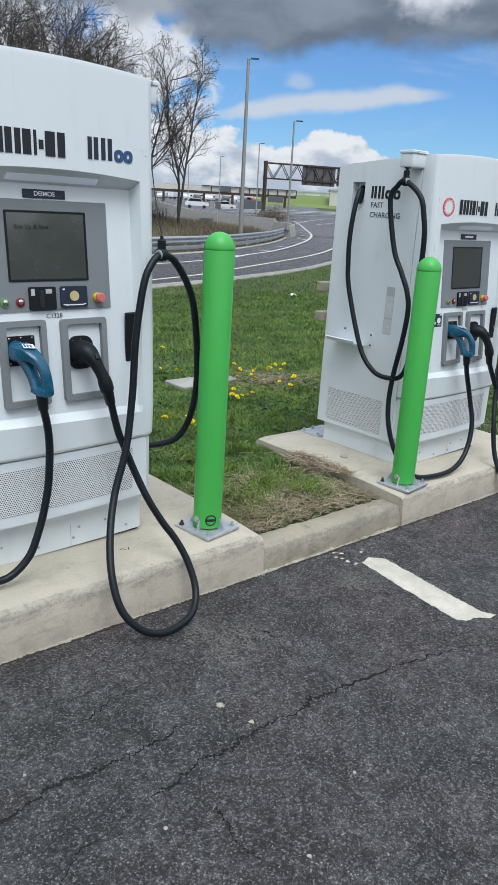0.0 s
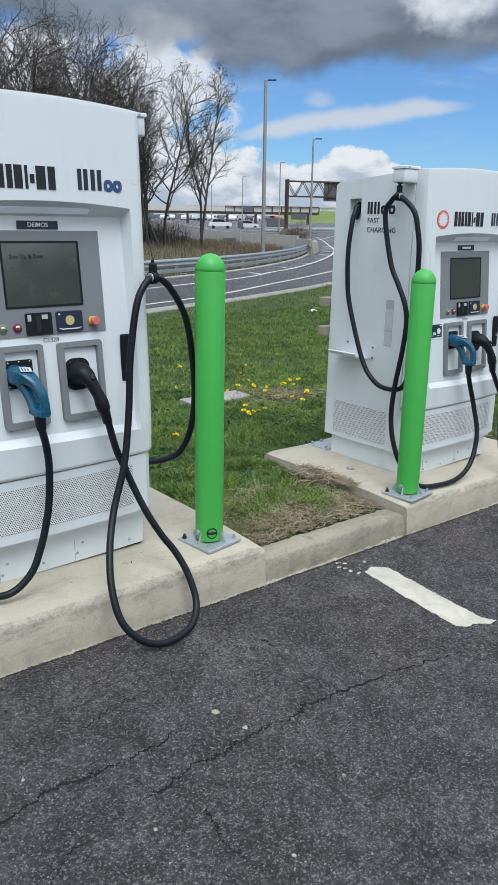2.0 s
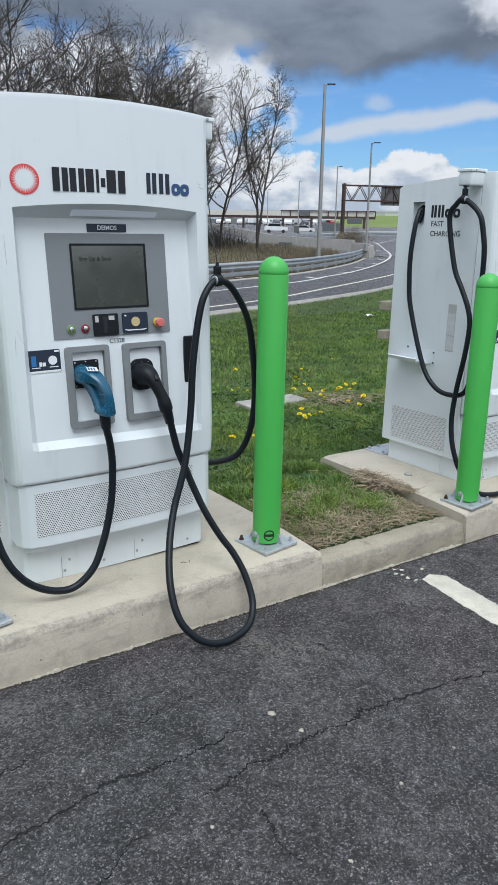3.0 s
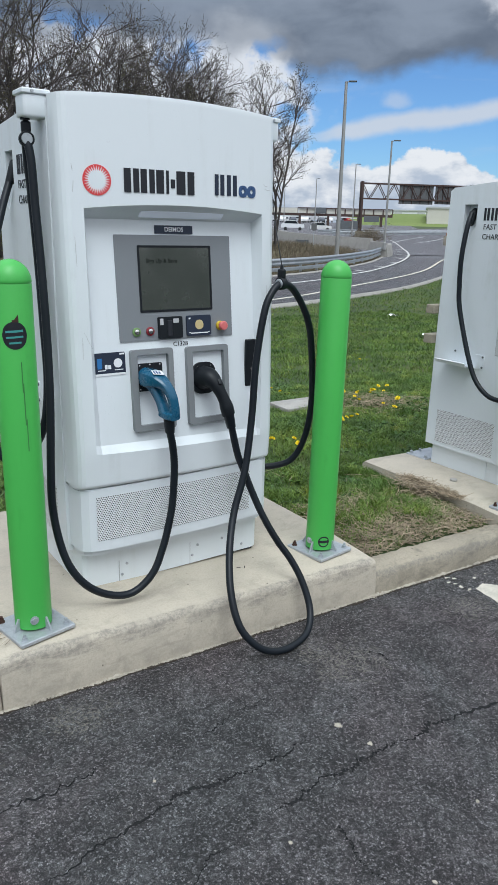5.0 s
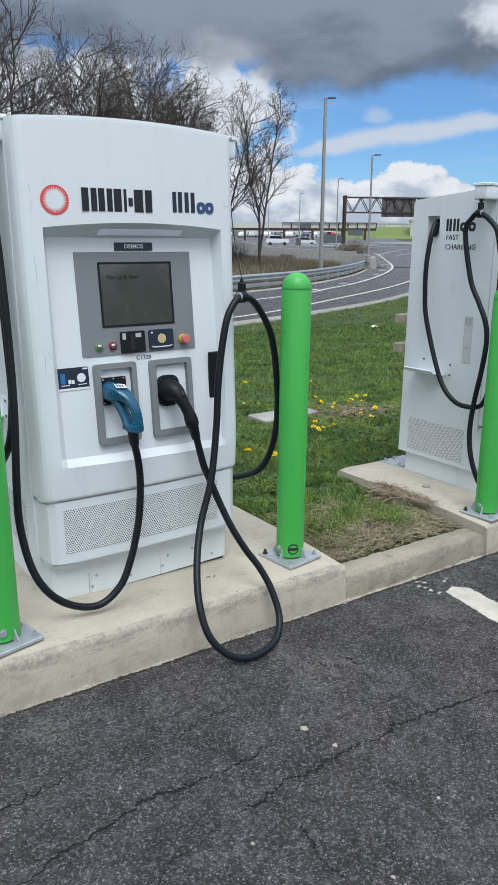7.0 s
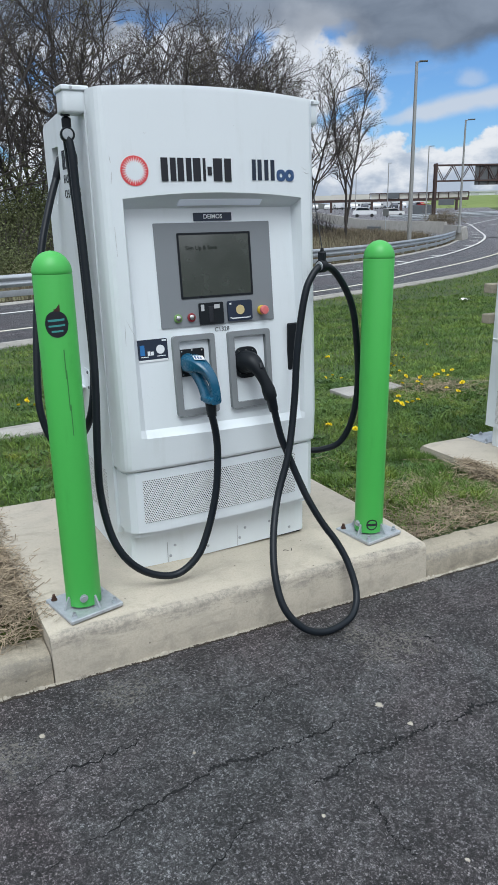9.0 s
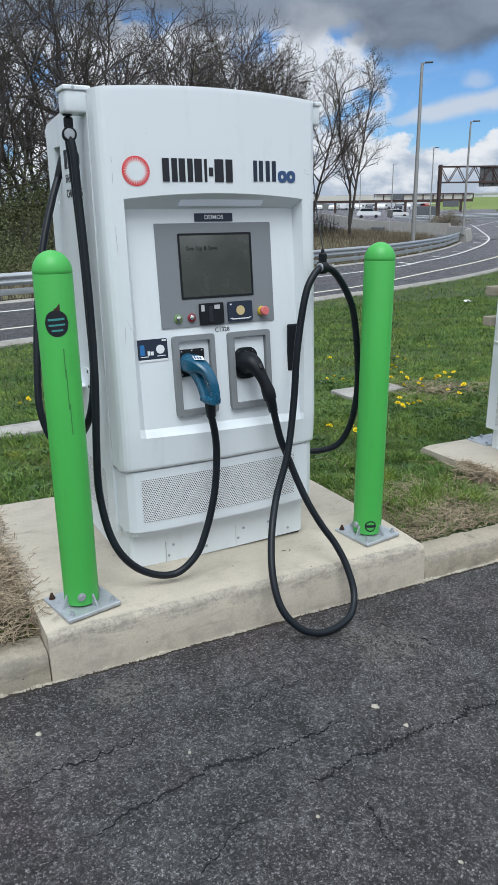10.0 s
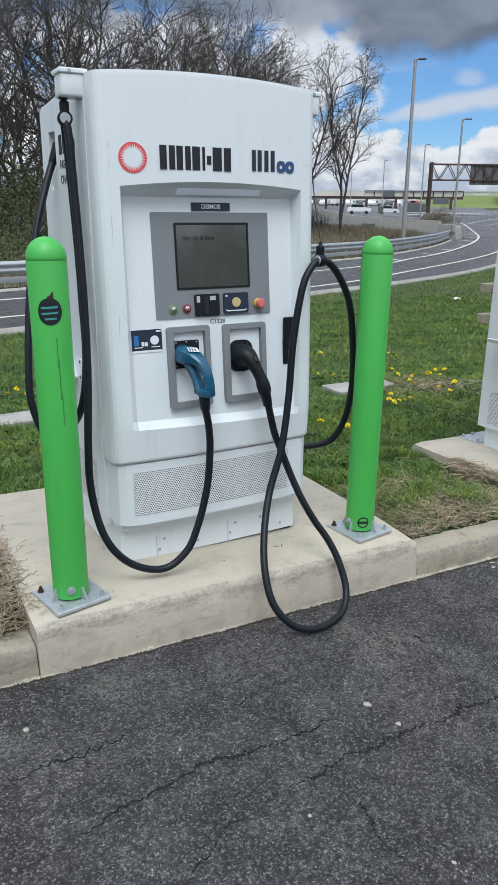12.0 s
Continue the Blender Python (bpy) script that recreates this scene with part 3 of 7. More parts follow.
def lathe(bm, profile, m=None, sides=24):
    """Turns (radius, height) pairs about z."""
    m = m or Matrix()
    rings = []
    for r, z in profile:
        if r < 1e-5:
            rings.append([bm.verts.new(m @ Vector((0, 0, z)))])
        else:
            rings.append([bm.verts.new(m @ Vector((r * math.cos(2 * math.pi * i / sides), r * math.sin(2 * math.pi * i / sides), z))) for i in range(sides)])
    for a, b in zip(rings, rings[1:]):
        for i in range(sides):
            j = (i + 1) % sides
            if len(a) == 1 and len(b) > 1:
                bm.faces.new((a[0], b[j], b[i]))
            elif len(b) == 1 and len(a) > 1:
                bm.faces.new((a[i], a[j], b[0]))
            elif len(a) > 1:
                bm.faces.new((a[i], a[j], b[j], b[i]))
    for ring, flip in ((rings[0], True), (rings[-1], False)):
        if len(ring) > 1:
            bm.faces.new(ring[::-1] if flip else ring)
    return bm


def spline(points, per=8):
    """A smooth line through points, each a tuple of any length."""
    ps = [np.array(p, float) for p in points]
    ps = [2 * ps[0] - ps[1]] + ps + [2 * ps[-1] - ps[-2]]
    out = []
    for i in range(1, len(ps) - 2):
        a, b, c, d = ps[i - 1:i + 3]
        for k in range(per):
            t = k / per
            out.append(0.5 * (2 * b + (c - a) * t + (2 * a - 5 * b + 4 * c - d) * t * t + (3 * b - a - 3 * c + d) * t ** 3))
    return out + [ps[-2]]


def tube(bm, points, radius, sides=12, caps=True, squash=1.0):
    """A tube along points; radius is a number or one for each point."""
    pts = [Vector(p[:3]) for p in points]
    rad = radius if hasattr(radius, "__len__") else [radius] * len(pts)
    rings, side = [], None
    for i, p in enumerate(pts):
        d = (pts[min(i + 1, len(pts) - 1)] - pts[max(i - 1, 0)]).normalized()
        if side is None:
            side = d.cross(Vector((0.3, 0.2, 0.93))).normalized()
        side = (side - d * side.dot(d)).normalized()
        other = d.cross(side)
        rings.append([bm.verts.new(p + (side * math.cos(2 * math.pi * k / sides) + other * math.sin(2 * math.pi * k / sides) * squash) * rad[i]) for k in range(sides)])
    for a, b in zip(rings, rings[1:]):
        for k in range(sides):
            bm.faces.new((a[k], a[(k + 1) % sides], b[(k + 1) % sides], b[k]))
    if caps:
        bm.faces.new(rings[0][::-1])
        bm.faces.new(rings[-1])
    return bm


def words(text, size, depth=0.0006, bold=0.0):
    """A flat mesh of lettering, centred, in the x-z plane facing -y."""
    cu = bpy.data.curves.new("lettering", "FONT")
    cu.body, cu.size, cu.extrude, cu.align_x, cu.align_y, cu.offset = text, size, depth, "CENTER", "CENTER", bold
    cu.resolution_u = 3
    ob = bpy.data.objects.new("lettering", cu)
    scene.collection.objects.link(ob)
    me = bpy.data.meshes.new_from_object(ob.evaluated_get(bpy.context.evaluated_depsgraph_get()))
    bpy.data.objects.remove(ob)
    me.transform(pose(0, 0, 0, 90, 0, 0))
    me.materials.clear()
    return me


def smooth01(a, b, x):
    t = np.clip((x - a) / (b - a), 0, 1)
    return t * t * (3 - 2 * t)

# ---- ground, road, pads and kerbs ----
SX, SY, PAD_H, KERB_H = -0.0268, 0.0056, 0.19, 0.115


def lot_z(x, y):
    """The parking lot falls gently towards +x."""
    return SX * np.clip(x, -9, 9) + SY * np.clip(y, -9, 4)


def land_z(x, y):
    """The lawn starts behind the kerb and levels out towards the road; far off the land climbs."""
    near = lot_z(x, 0 * y) + np.where(y > 0.05, 0.095 + 0.02 * np.sin(x * 3.1) * np.sin(y * 2.3), -0.08)
    t = smooth01(1.5, 10.5, y)
    r = np.hypot(x, y)
    beyond = y - np.interp(x, [-38, -15, 1.3, 15.4, 32, 41, 55, 80], [11.5, 14.8, 18.5, 24.5, 34.9, 42.7, 60, 92])
    climb = 0.65 * smooth01(2, 16, beyond) * smooth01(100, 60, r) + 1.5 * smooth01(80, 135, r) + 2.6 * smooth01(135, 270, r)
    return near * (1 - t) - 0.5 * t + climb * (y > -20)


def sheet(name, xs, ys, zfun, material, lift=0.0, keep=None):
    X, Y = np.meshgrid(xs, ys)
    V = np.stack([X, Y, zfun(X, Y) + lift], -1).reshape(-1, 3)
    nx, ny = len(xs), len(ys)
    i = (np.arange(ny - 1)[:, None] * nx + np.arange(nx - 1)[None]).ravel()
    F = np.stack([i, i + 1, i + nx + 1, i + nx], 1)
    if keep is not None:
        c = V[F].mean(1)
        F = F[keep(c[:, 0], c[:, 1])]
    return arrays(name, V, F, material, smooth=True)


def strip(name, left, right, material, lift, per=10):
    """A ribbon of ground between two edges given in plan."""
    a, b = np.array(spline(left, per)), np.array(spline(right, per))
    n = min(len(a), len(b))
    cols = 25
    rows = np.stack([a[:n] * (1 - s) + b[:n] * s for s in np.linspace(0, 1, cols)], 1)
    V = np.concatenate([rows, (land_z(rows[..., 0], rows[..., 1]) + lift)[..., None]], -1).reshape(-1, 3)
    i = (np.arange(n - 1)[:, None] * cols + np.arange(cols - 1)[None]).ravel()
    F = np.stack([i, i + 1, i + cols + 1, i + cols], 1)
    return arrays(name, V, F, material, smooth=True)


def band(line, half):
    """Both edges of a painted line along a plan curve."""
    p = np.array(line, float)
    d = np.gradient(p, axis=0)
    d /= np.linalg.norm(d, axis=1)[:, None]
    nrm = np.stack([-d[:, 1], d[:, 0]], 1) * half
    return [tuple(q) for q in p + nrm], [tuple(q) for q in p - nrm]


far = [60, 80, 110, 150, 220, 400, 900, 2500]
mid = list(range(57, 200, 4)) + [220, 260, 320, 400, 900, 2500]
xs = np.array([-f for f in far[::-1]] + list(np.arange(-50, -8, 4)) + list(np.arange(-8, 9, 0.5)) + list(np.arange(10, 56, 3)) + mid)
ys = np.array([-f for f in far[::-1]] + list(np.arange(-50, -3, 4)) + [-2, -1, -0.2, 0.04, 0.06] + list(np.arange(0.3, 9, 0.4)) + list(np.arange(10, 56, 3)) + mid)
tagged(sheet("ground", xs, ys, land_z, M_TURF), "green lawn and open land round the lot", "ground", kind="structure")
lot = sheet("parking_lot", np.linspace(-30, 30, 61), np.concatenate([np.linspace(-30, -2, 29), np.linspace(-1.8, 0.12, 13)]), lot_z, M_ASPHALT)
tagged(lot, "dark worn asphalt of the parking lot", "road", kind="structure")


# the ramp road behind the lawn
NEAR_EDGE = [(-38, 4), (-15.01, 7.23), (0.12, 11.01), (8.61, 13.95), (12.65, 15.32), (19.44, 18.45), (29.36, 24.97), (40.6, 33.4), (50.0, 39.9), (62.0, 47.3), (80.0, 58.0), (124.0, 84.0)]
FAR_EDGE = [(-38, 9.6), (-15.01, 14.4), (1.3, 18.06), (15.39, 24.19), (22.57, 27.85), (31.97, 34.63), (41.75, 43.24), (47.63, 49.64), (58.07, 62.04), (81.56, 92.05), (128.54, 144.25)]
tagged(strip("road", FAR_EDGE, NEAR_EDGE, M_ROAD, 0.012), "grey asphalt ramp road curving behind the lawn", "road", kind="structure")
for name, pts, half, material in (
        ("edge_line", [(-38, 6), (-14, 10.0), (0.52, 13.1), (10.17, 15.84), (16.44, 19.1), (27.79, 25.89), (40.0, 35.4), (49.1, 42.2), (59.0, 48.8), (74.0, 58.0)], 0.075, M_YELLINE),
        ("edge_line", [(-38, 9.3), (-14, 12.9), (1.17, 16.17), (7.17, 18.30), (13.0, 20.45), (18.2, 22.68), (21.52, 24.83), (24.63, 26.7), (28.83, 29.73), (33.56, 33.47), (38.71, 37.82), (45.91, 44.46), (54.28, 52.94), (63.34, 62.74), (70.68, 71.23), (74.09, 75.75)], 0.09, M_ROADLINE)):
    a, b = band(spline(pts, 6), half)
    V = np.array([p for q in zip(a, b) for p in q])
    V = np.concatenate([V, (land_z(V[:, 0], V[:, 1]) + 0.020 + 0.07 * smooth01(14, 44, V[:, 0]))[:, None]], 1)
    i = np.arange(0, len(V) - 2, 2)
    tagged(arrays(name, V, np.stack([i, i + 1, i + 3, i + 2], 1), material), "painted white road edge line", "road marking", kind="structure")
# hatching of the gore
for a, b in (((24.76, 27.69), (24.72, 26.59)),
             ((28.92, 30.75), (29.0, 29.88)),
             ((33.9, 34.53), (33.57, 33.45)),
             ((39.66, 39.89), (38.94, 38.14)),
             ((45.47, 45.44), (44.82, 43.5)),
             ((51.54, 51.59), (51.01, 49.71)),
             ((58.14, 58.58), (57.3, 56.42)),
             ((20.43, 25.16), (20.16, 23.78))):
    a, b = np.array(a), np.array(b)
    p, q = band([tuple(a), tuple((a + b) / 2), tuple(b)], 0.13)
    V = np.array(p + q[::-1])
    V = np.concatenate([V, (land_z(V[:, 0], V[:, 1]) + 0.019 + 0.068 * smooth01(14, 44, V[:, 0]))[:, None]], 1)
    tagged(arrays("hatch_line", V, [[0, 1, 4, 5], [1, 2, 3, 4]], M_ROADLINE), "white hatching line on the road", "road marking", group="gore hatching", kind="structure")


def pad(x0, x1, depth, tall=PAD_H):
    """A cast concrete plinth for one charger, its arrises rounded."""
    bm = bmesh.new()
    r = 0.022
    prof = [(0.0, -0.12), (0.002, 0.02), (0.010, tall - r), (0.016, tall - 0.4 * r), (0.030, tall), (0.12, tall + 0.004), (0.32, tall + 0.014), (depth - 0.02, tall + 0.012), (depth, tall - 0.008), (depth, -0.12)]
    n = 29
    rng = random.Random(int(x0 * 100))
    rows = []
    for i in range(n):
        s = i / (n - 1)
        x = x0 + (x1 - x0) * s
        edge = 0.016 if i in (0, n - 1) else 0.0
        rows.append([bm.verts.new((x, y + (rng.uniform(-0.0025, 0.0025) if 0 < j < 5 else 0), z + SX * x - (edge * 0.6 if z > 0.1 else 0) + (rng.uniform(-0.002, 0.002) if 1 < j < 5 else 0))) for j, (y, z) in enumerate(prof)])
    for a, b in zip(rows, rows[1:]):
        for j in range(len(prof) - 1):
            bm.faces.new((a[j], b[j], b[j + 1], a[j + 1]))
    bm.faces.new(rows[0][::-1])
    bm.faces.new(rows[-1])
    ob = part("concrete_pad", bm, M_PAD, smooth=50)
    return tagged(ob, "cream concrete charger pad with stained kerb face", "concrete pad", group="charger pads", kind="structure")


def kerb(x0, x1):
    """A low kerb with a sloping, rounded face."""
    bm = bmesh.new()
    prof = [(0.004, -0.12), (0.008, 0.02), (0.017, KERB_H - 0.040), (0.028, KERB_H - 0.012), (0.052, KERB_H), (0.150, KERB_H + 0.003), (0.172, KERB_H - 0.008), (0.178, -0.12)]
    n = max(int((x1 - x0) / 0.022), 3)
    rng = random.Random(int(x0 * 100) + 7)
    rows = []
    for i in range(n + 1):
        x = x0 + (x1 - x0) * i / n
        rows.append([bm.verts.new((x, y + rng.uniform(-0.005, 0.005) * (0 < j < 7), z + SX * max(min(x, 9), -9) + rng.uniform(-0.004, 0.004) * (0 < j < 7))) for j, (y, z) in enumerate(prof)])
    for a, b in zip(rows, rows[1:]):
        for j in range(len(prof) - 1):
            bm.faces.new((a[j], b[j], b[j + 1], a[j + 1]))
    bm.faces.new(rows[0][::-1])
    bm.faces.new(rows[-1])
    ob = part("kerb", bm, M_KERB, smooth=60)
    return tagged(ob, "weathered tan concrete kerb with rounded edge", "kerb", group="kerbs", kind="structure")


pad(-1.712, 0.018, 1.36)
pad(1.072, 2.80, 1.26, PAD_H - 0.017)
kerb(-9.0, -1.716)
kerb(0.022, 1.068)
kerb(2.804, 9.0)

# crumbled mortar along the foot of the pads and kerbs
rng = random.Random(5)
V, n = [], 1300
for i in range(n):
    x = -2.7 + 5.9 * i / (n - 1)
    k = 0.5 + 0.5 * noise.noise(Vector((x * 9, 1.3, 0))) + 0.35 * noise.noise(Vector((x * 41, 5.3, 0)))
    w = max(0.001, 0.001 + 0.015 * k) * rng.uniform(0.35, 1.25)
    z = float(lot_z(x, 0))
    h = rng.uniform(0.004, 0.020) * max(0.3, k)
    V += [(x, -w, z - 0.004), (x, -w * 0.6 + rng.uniform(-0.002, 0.002), z + h * 0.7), (x, 0.004, z + h), (x, 0.014, z + h * 1.3)]
i = np.arange(n - 1)[:, None] * 4
F = np.concatenate([i + np.array([[k, 4 + k, 5 + k, 1 + k]]) for k in range(3)])
tagged(arrays("mortar_fillet", V, F, M_LAITANCE), "crumbled pale mortar along the kerb foot", "mortar", kind="structure")


# dark grit in the joint between kerb and asphalt
V, n = [], 380
for i in range(n):
    x = -2.7 + 6.2 * i / (n - 1)
    k = 0.5 + 0.6 * noise.noise(Vector((x * 6, 8.3, 0))) + 0.5 * noise.noise(Vector((x * 33, 2.3, 0)))
    w = max(0.0, 0.014 * k) * rng.uniform(0.5, 1.3)
    z = float(lot_z(x, 0))
    V += [(x, -0.008 - 1.0 * w, z + 0.0012), (x, -0.005 - 0.4 * w, z + 0.002), (x, 0.004, z + 0.0025)]
i = np.arange(n - 1)[:, None] * 3
F = np.concatenate([i + np.array([[k, 3 + k, 4 + k, 1 + k]]) for k in range(2)])
tagged(arrays("gutter_dirt", V, F, M_GUTTER), "dark grit along the foot of the kerb", "dirt", kind="structure")


def paint_patch(name, loop, lift, material, label, seed, ragged=0.006):
    """A painted mark with a ragged, chipped outline."""
    rng = random.Random(seed)
    bm = bmesh.new()
    pts = []
    for (xa, ya), (xb, yb) in zip(loop, loop[1:] + loop[:1]):
        n = max(int(math.hypot(xb - xa, yb - ya) / 0.012), 1)
        for k in range(n):
            s = k / n
            pts.append((xa + (xb - xa) * s + rng.gauss(0, ragged * 0.5), ya + (yb - ya) * s + rng.gauss(0, ragged * 0.5)))
    f = bm.faces.new([bm.verts.new((x, y, float(lot_z(x, y)) + lift)) for x, y in pts])
    bmesh.ops.triangulate(bm, faces=[f])
    return tagged(part(name, bm, material), label, "road marking", kind="structure")


paint_patch("bay_line", [(0.510, -0.190), (0.590, -0.160), (0.652, -0.225), (0.622, -0.50), (0.602, -0.80), (0.635, -0.862), (0.590, -0.860), (0.520, -0.815), (0.475, -0.815), (0.440, -0.775), (0.468, -0.50)], 0.003, M_LINE, "chipped white parking bay line", 3)
for k, (x, y, r) in enumerate(((0.475, -0.035, 0.022), (0.50, -0.060, 0.020), (0.44, -0.075, 0.012), (0.455, -0.10, 0.020), (0.46, -0.14, 0.018), (0.475, -0.18, 0.022), (0.60, -0.10, 0.012), (0.63, -0.085, 0.009), (0.69, -0.10, 0.010), (0.655, -0.93, 0.022), (0.70, -0.97, 0.014))):
    rng = random.Random(k)
    paint_patch("paint_chip", [(x + r * rng.uniform(0.3, 1.2) * math.cos(a), y + 0.6 * r * rng.uniform(0.3, 1.2) * math.sin(a)) for a in np.linspace(0, 5.6, 7)], 0.003, M_LINE, "flake of old white bay paint", 20 + k, 0.008)


def crack(points, width, seed):
    """A jagged hairline that opens and closes along its run, with short gaps."""
    rng = random.Random(seed)
    line = spline([(*p, 0) for p in points], 22)
    V, F, wander = [], [], 0.0
    for k, p in enumerate(line):
        swell = 0.5 + 0.9 * noise.noise(Vector((p[0] * 7, p[1] * 7, seed * 3.1)))
        w = width * 1.9 * rng.uniform(0.4, 1.3) * max(0.06, swell) * min(1.0, 6 * min(k, len(line) - 1 - k) / len(line))
        wander = 0.6 * wander + rng.gauss(0, 0.0055)
        x, y = p[0] + rng.gauss(0, 0.003), p[1] + wander
        z = float(lot_z(x, y)) + 0.002
        V += [(x, y - w, z), (x, y + w, z)]
    i = np.arange(0, len(V) - 2, 2)
    tagged(arrays("asphalt_crack", V, np.stack([i, i + 1, i + 3, i + 2], 1), M_CRACK), "thin dark broken crack in the asphalt", "crack", group="asphalt cracks", kind="structure")


crack([(-1.95, -0.78), (-1.75, -0.72), (-1.52, -0.67), (-1.365, -0.64), (-1.277, -0.659), (-1.194, -0.654), (-1.136, -0.661), (-1.025, -0.66), (-0.86, -0.63)], 0.0036, 1)
crack([(-1.30, -0.87), (-1.213, -0.838), (-1.10, -0.845), (-0.974, -0.803), (-0.88, -0.82), (-0.799, -0.807), (-0.67, -0.796), (-0.56, -0.815), (-0.472, -0.80), (-0.35, -0.811), (-0.10, -0.84), (0.20, -0.90), (0.6, -1.0)], 0.0042, 2)
crack([(-1.04, -0.96), (-1.053, -1.019), (-1.075, -1.08), (-1.071, -1.141), (-1.05, -1.2)], 0.0035, 3)
crack([(-1.6, -1.0), (-1.45, -0.9), (-1.30, -0.87)], 0.0022, 4)
crack([(-1.20, -0.45), (-1.138, -0.435), (-1.02, -0.40), (-0.90, -0.385), (-0.80, -0.37)], 0.0022, 5)
crack([(-2.0, -0.50), (-1.80, -0.44), (-1.62, -0.43), (-1.48, -0.40)], 0.0024, 6)
crack([(-0.36, -0.32), (-0.31, -0.38), (-0.32, -0.44)], 0.0026, 7)

# stains and worn pale patches keep to the material; loose white stones
for k, (x, y, r) in enumerate(((-1.82, -0.25, 0.009), (-0.756, -0.634, 0.012), (-0.725, -0.761, 0.009), (-0.35, -1.1, 0.005), (0.1, -0.5, 0.005), (-1.2, -0.95, 0.006), (-1.42, -0.55, 0.005), (-0.62, -1.12, 0.006), (-0.95, -1.25, 0.006))):
    bm = bmesh.new()
    bmesh.ops.create_icosphere(bm, subdivisions=2, radius=r)
    for v in bm.verts:
        v.co *= 1 + 0.75 * noise.noise(v.co * 130 + Vector((k, 0, 0)))
        v.co.z *= 0.2
    ob = part("pale_stone", bm, M_LAITANCE, m=pose(x, y, float(lot_z(x, y)) + 0.002, 0, 0, 40 * k))
    tagged(ob, "pale flat stone set in the asphalt", "stone", group="pale stones")

# ---- bollards ----
R_SLEEVE = 0.0655


def bollard(x, y, turn, mark=False, tall=1.341, drop=0.0):
    base_z = PAD_H + SX * x + 0.007 - drop
    top = thing("bollard", "bright green plastic-sleeved steel bollard on a bolted plate", "bollard", (x, y, base_z), turn, group="green bollards")
    bm = bmesh.new()
    box(bm, -0.108, -0.108, 0.0, 0.108, 0.108, 0.016, 0.003, 1)
    part("base_plate", bm, M_GALV, top, "grey galvanised steel plate")
    bm = bmesh.new()
    r = R_SLEEVE
    prof = [(r, 0.024), (r, tall - 0.079), (r - 0.0015, tall - 0.075), (r + 0.0005, tall - 0.071)]
    prof += [(r * math.cos(a) + 0.0005, tall - 0.071 + 0.070 * math.sin(a)) for a in np.linspace(0.12, math.pi / 2 - 0.02, 9)] + [(0.0, tall)]
    lathe(bm, prof, sides=40)
    part("sleeve", bm, M_GREEN, top, "bright green plastic sleeve with domed top")
    for k in range(4):
        a = 45 + 90 * k
        bm = bmesh.new()
        extrude(bm, [(0.0, 0.0), (0.036, 0.0), (0.012, 0.046), (0.0, 0.046)], -0.0035, 0.0035, pose(0, 0, 0.016, 0, 0, 90 * k + 12) @ pose(R_SLEEVE - 0.008, 0, 0))
        part("gusset", bm, M_GALV, top)
        bm = bmesh.new()
        c = pose(0.083 * math.copysign(1, math.cos(radians(a))), 0.083 * math.copysign(1, math.sin(radians(a))), 0.016)
        lathe(bm, [(0.013, 0), (0.013, 0.003), (0.0095, 0.003), (0.0095, 0.012), (0.006, 0.012), (0.006, 0.022), (0.0, 0.023)], c, 8)
        part("anchor_bolt", bm, M_RUST if (k + int(x * 7)) % 3 == 0 else M_GALV, top)
    bm = bmesh.new()
    ahead = -turn + (4 if mark else -88)
    lathe(bm, [(0.016, 0), (0.016, 0.004), (0.011, 0.004), (0.011, 0.010), (0.0, 0.011)], pose(0, 0, 0, 0, 0, ahead) @ pose(-0.02 if mark else 0, -r + 0.003, 0.062, 90, 0, 0), 12)
    part("side_bolt", bm, M_GALV, top)
    return top


BOLLARDS = [bollard(-1.542, 0.172, 12, True, 1.309), bollard(-0.165, 0.213, 9, tall=1.335), bollard(1.222, 0.138, 6, tall=1.294, drop=0.018)]


BOLLARDS[1].matrix_basis = BOLLARDS[1].matrix_basis @ pose(0, 0, 0, 0, 0.6, 0)


def decal(parent, u0, u1, low, high, turn, z, material, lift, name="sticker", label=""):
    """A print wrapped on the sleeve from u0 to u1 along the surface, between the heights low(u) and high(u)."""
    bm = bmesh.new()
    r = R_SLEEVE + lift
    rows = []
    for u in np.linspace(u0, u1, 17):
        a = u / R_SLEEVE
        rows.append([bm.verts.new((r * math.sin(a), -r * math.cos(a), z + h(u))) for h in (low, high)])
    for a, b in zip(rows, rows[1:]):
        bm.faces.new((a[0], b[0], b[1], a[1]))
    return part(name, bm, material, parent, label, m=pose(0, 0, 0, 0, 0, turn))


def round_decal(parent, r, turn, z, material, lift, name="sticker", label="", tall=1.0):
    arc = lambda u: tall * math.sqrt(max(r * r - u * u, 0.0)) + 1e-5
    return decal(parent, -r, r, lambda u: -arc(u), arc, turn, z, material, lift, name, label)


first, second = BOLLARDS[0], BOLLARDS[1]
SEE = -26
round_decal(first, 0.040, SEE, 1.075, M_INK, 0.0008, label="round black sticker with teal strokes", tall=1.1)
for u0, u1, w, tilt, thick in ((-0.028, 0.026, 0.010, 0.06, 0.007), (-0.027, 0.026, -0.008, 0.06, 0.006), (-0.018, 0.019, -0.026, 0.06, 0.006)):
    decal(first, u0, u1, lambda u: w + tilt * u, lambda u: w + tilt * u + thick, SEE, 1.075, M_TEAL, 0.0014, "print_bar")
decal(first, -0.006, 0.014, lambda u: 0.042, lambda u: 0.050 + 1.2 * max(u, 0), SEE, 1.075, M_BROWN, 0.0012, "tab")
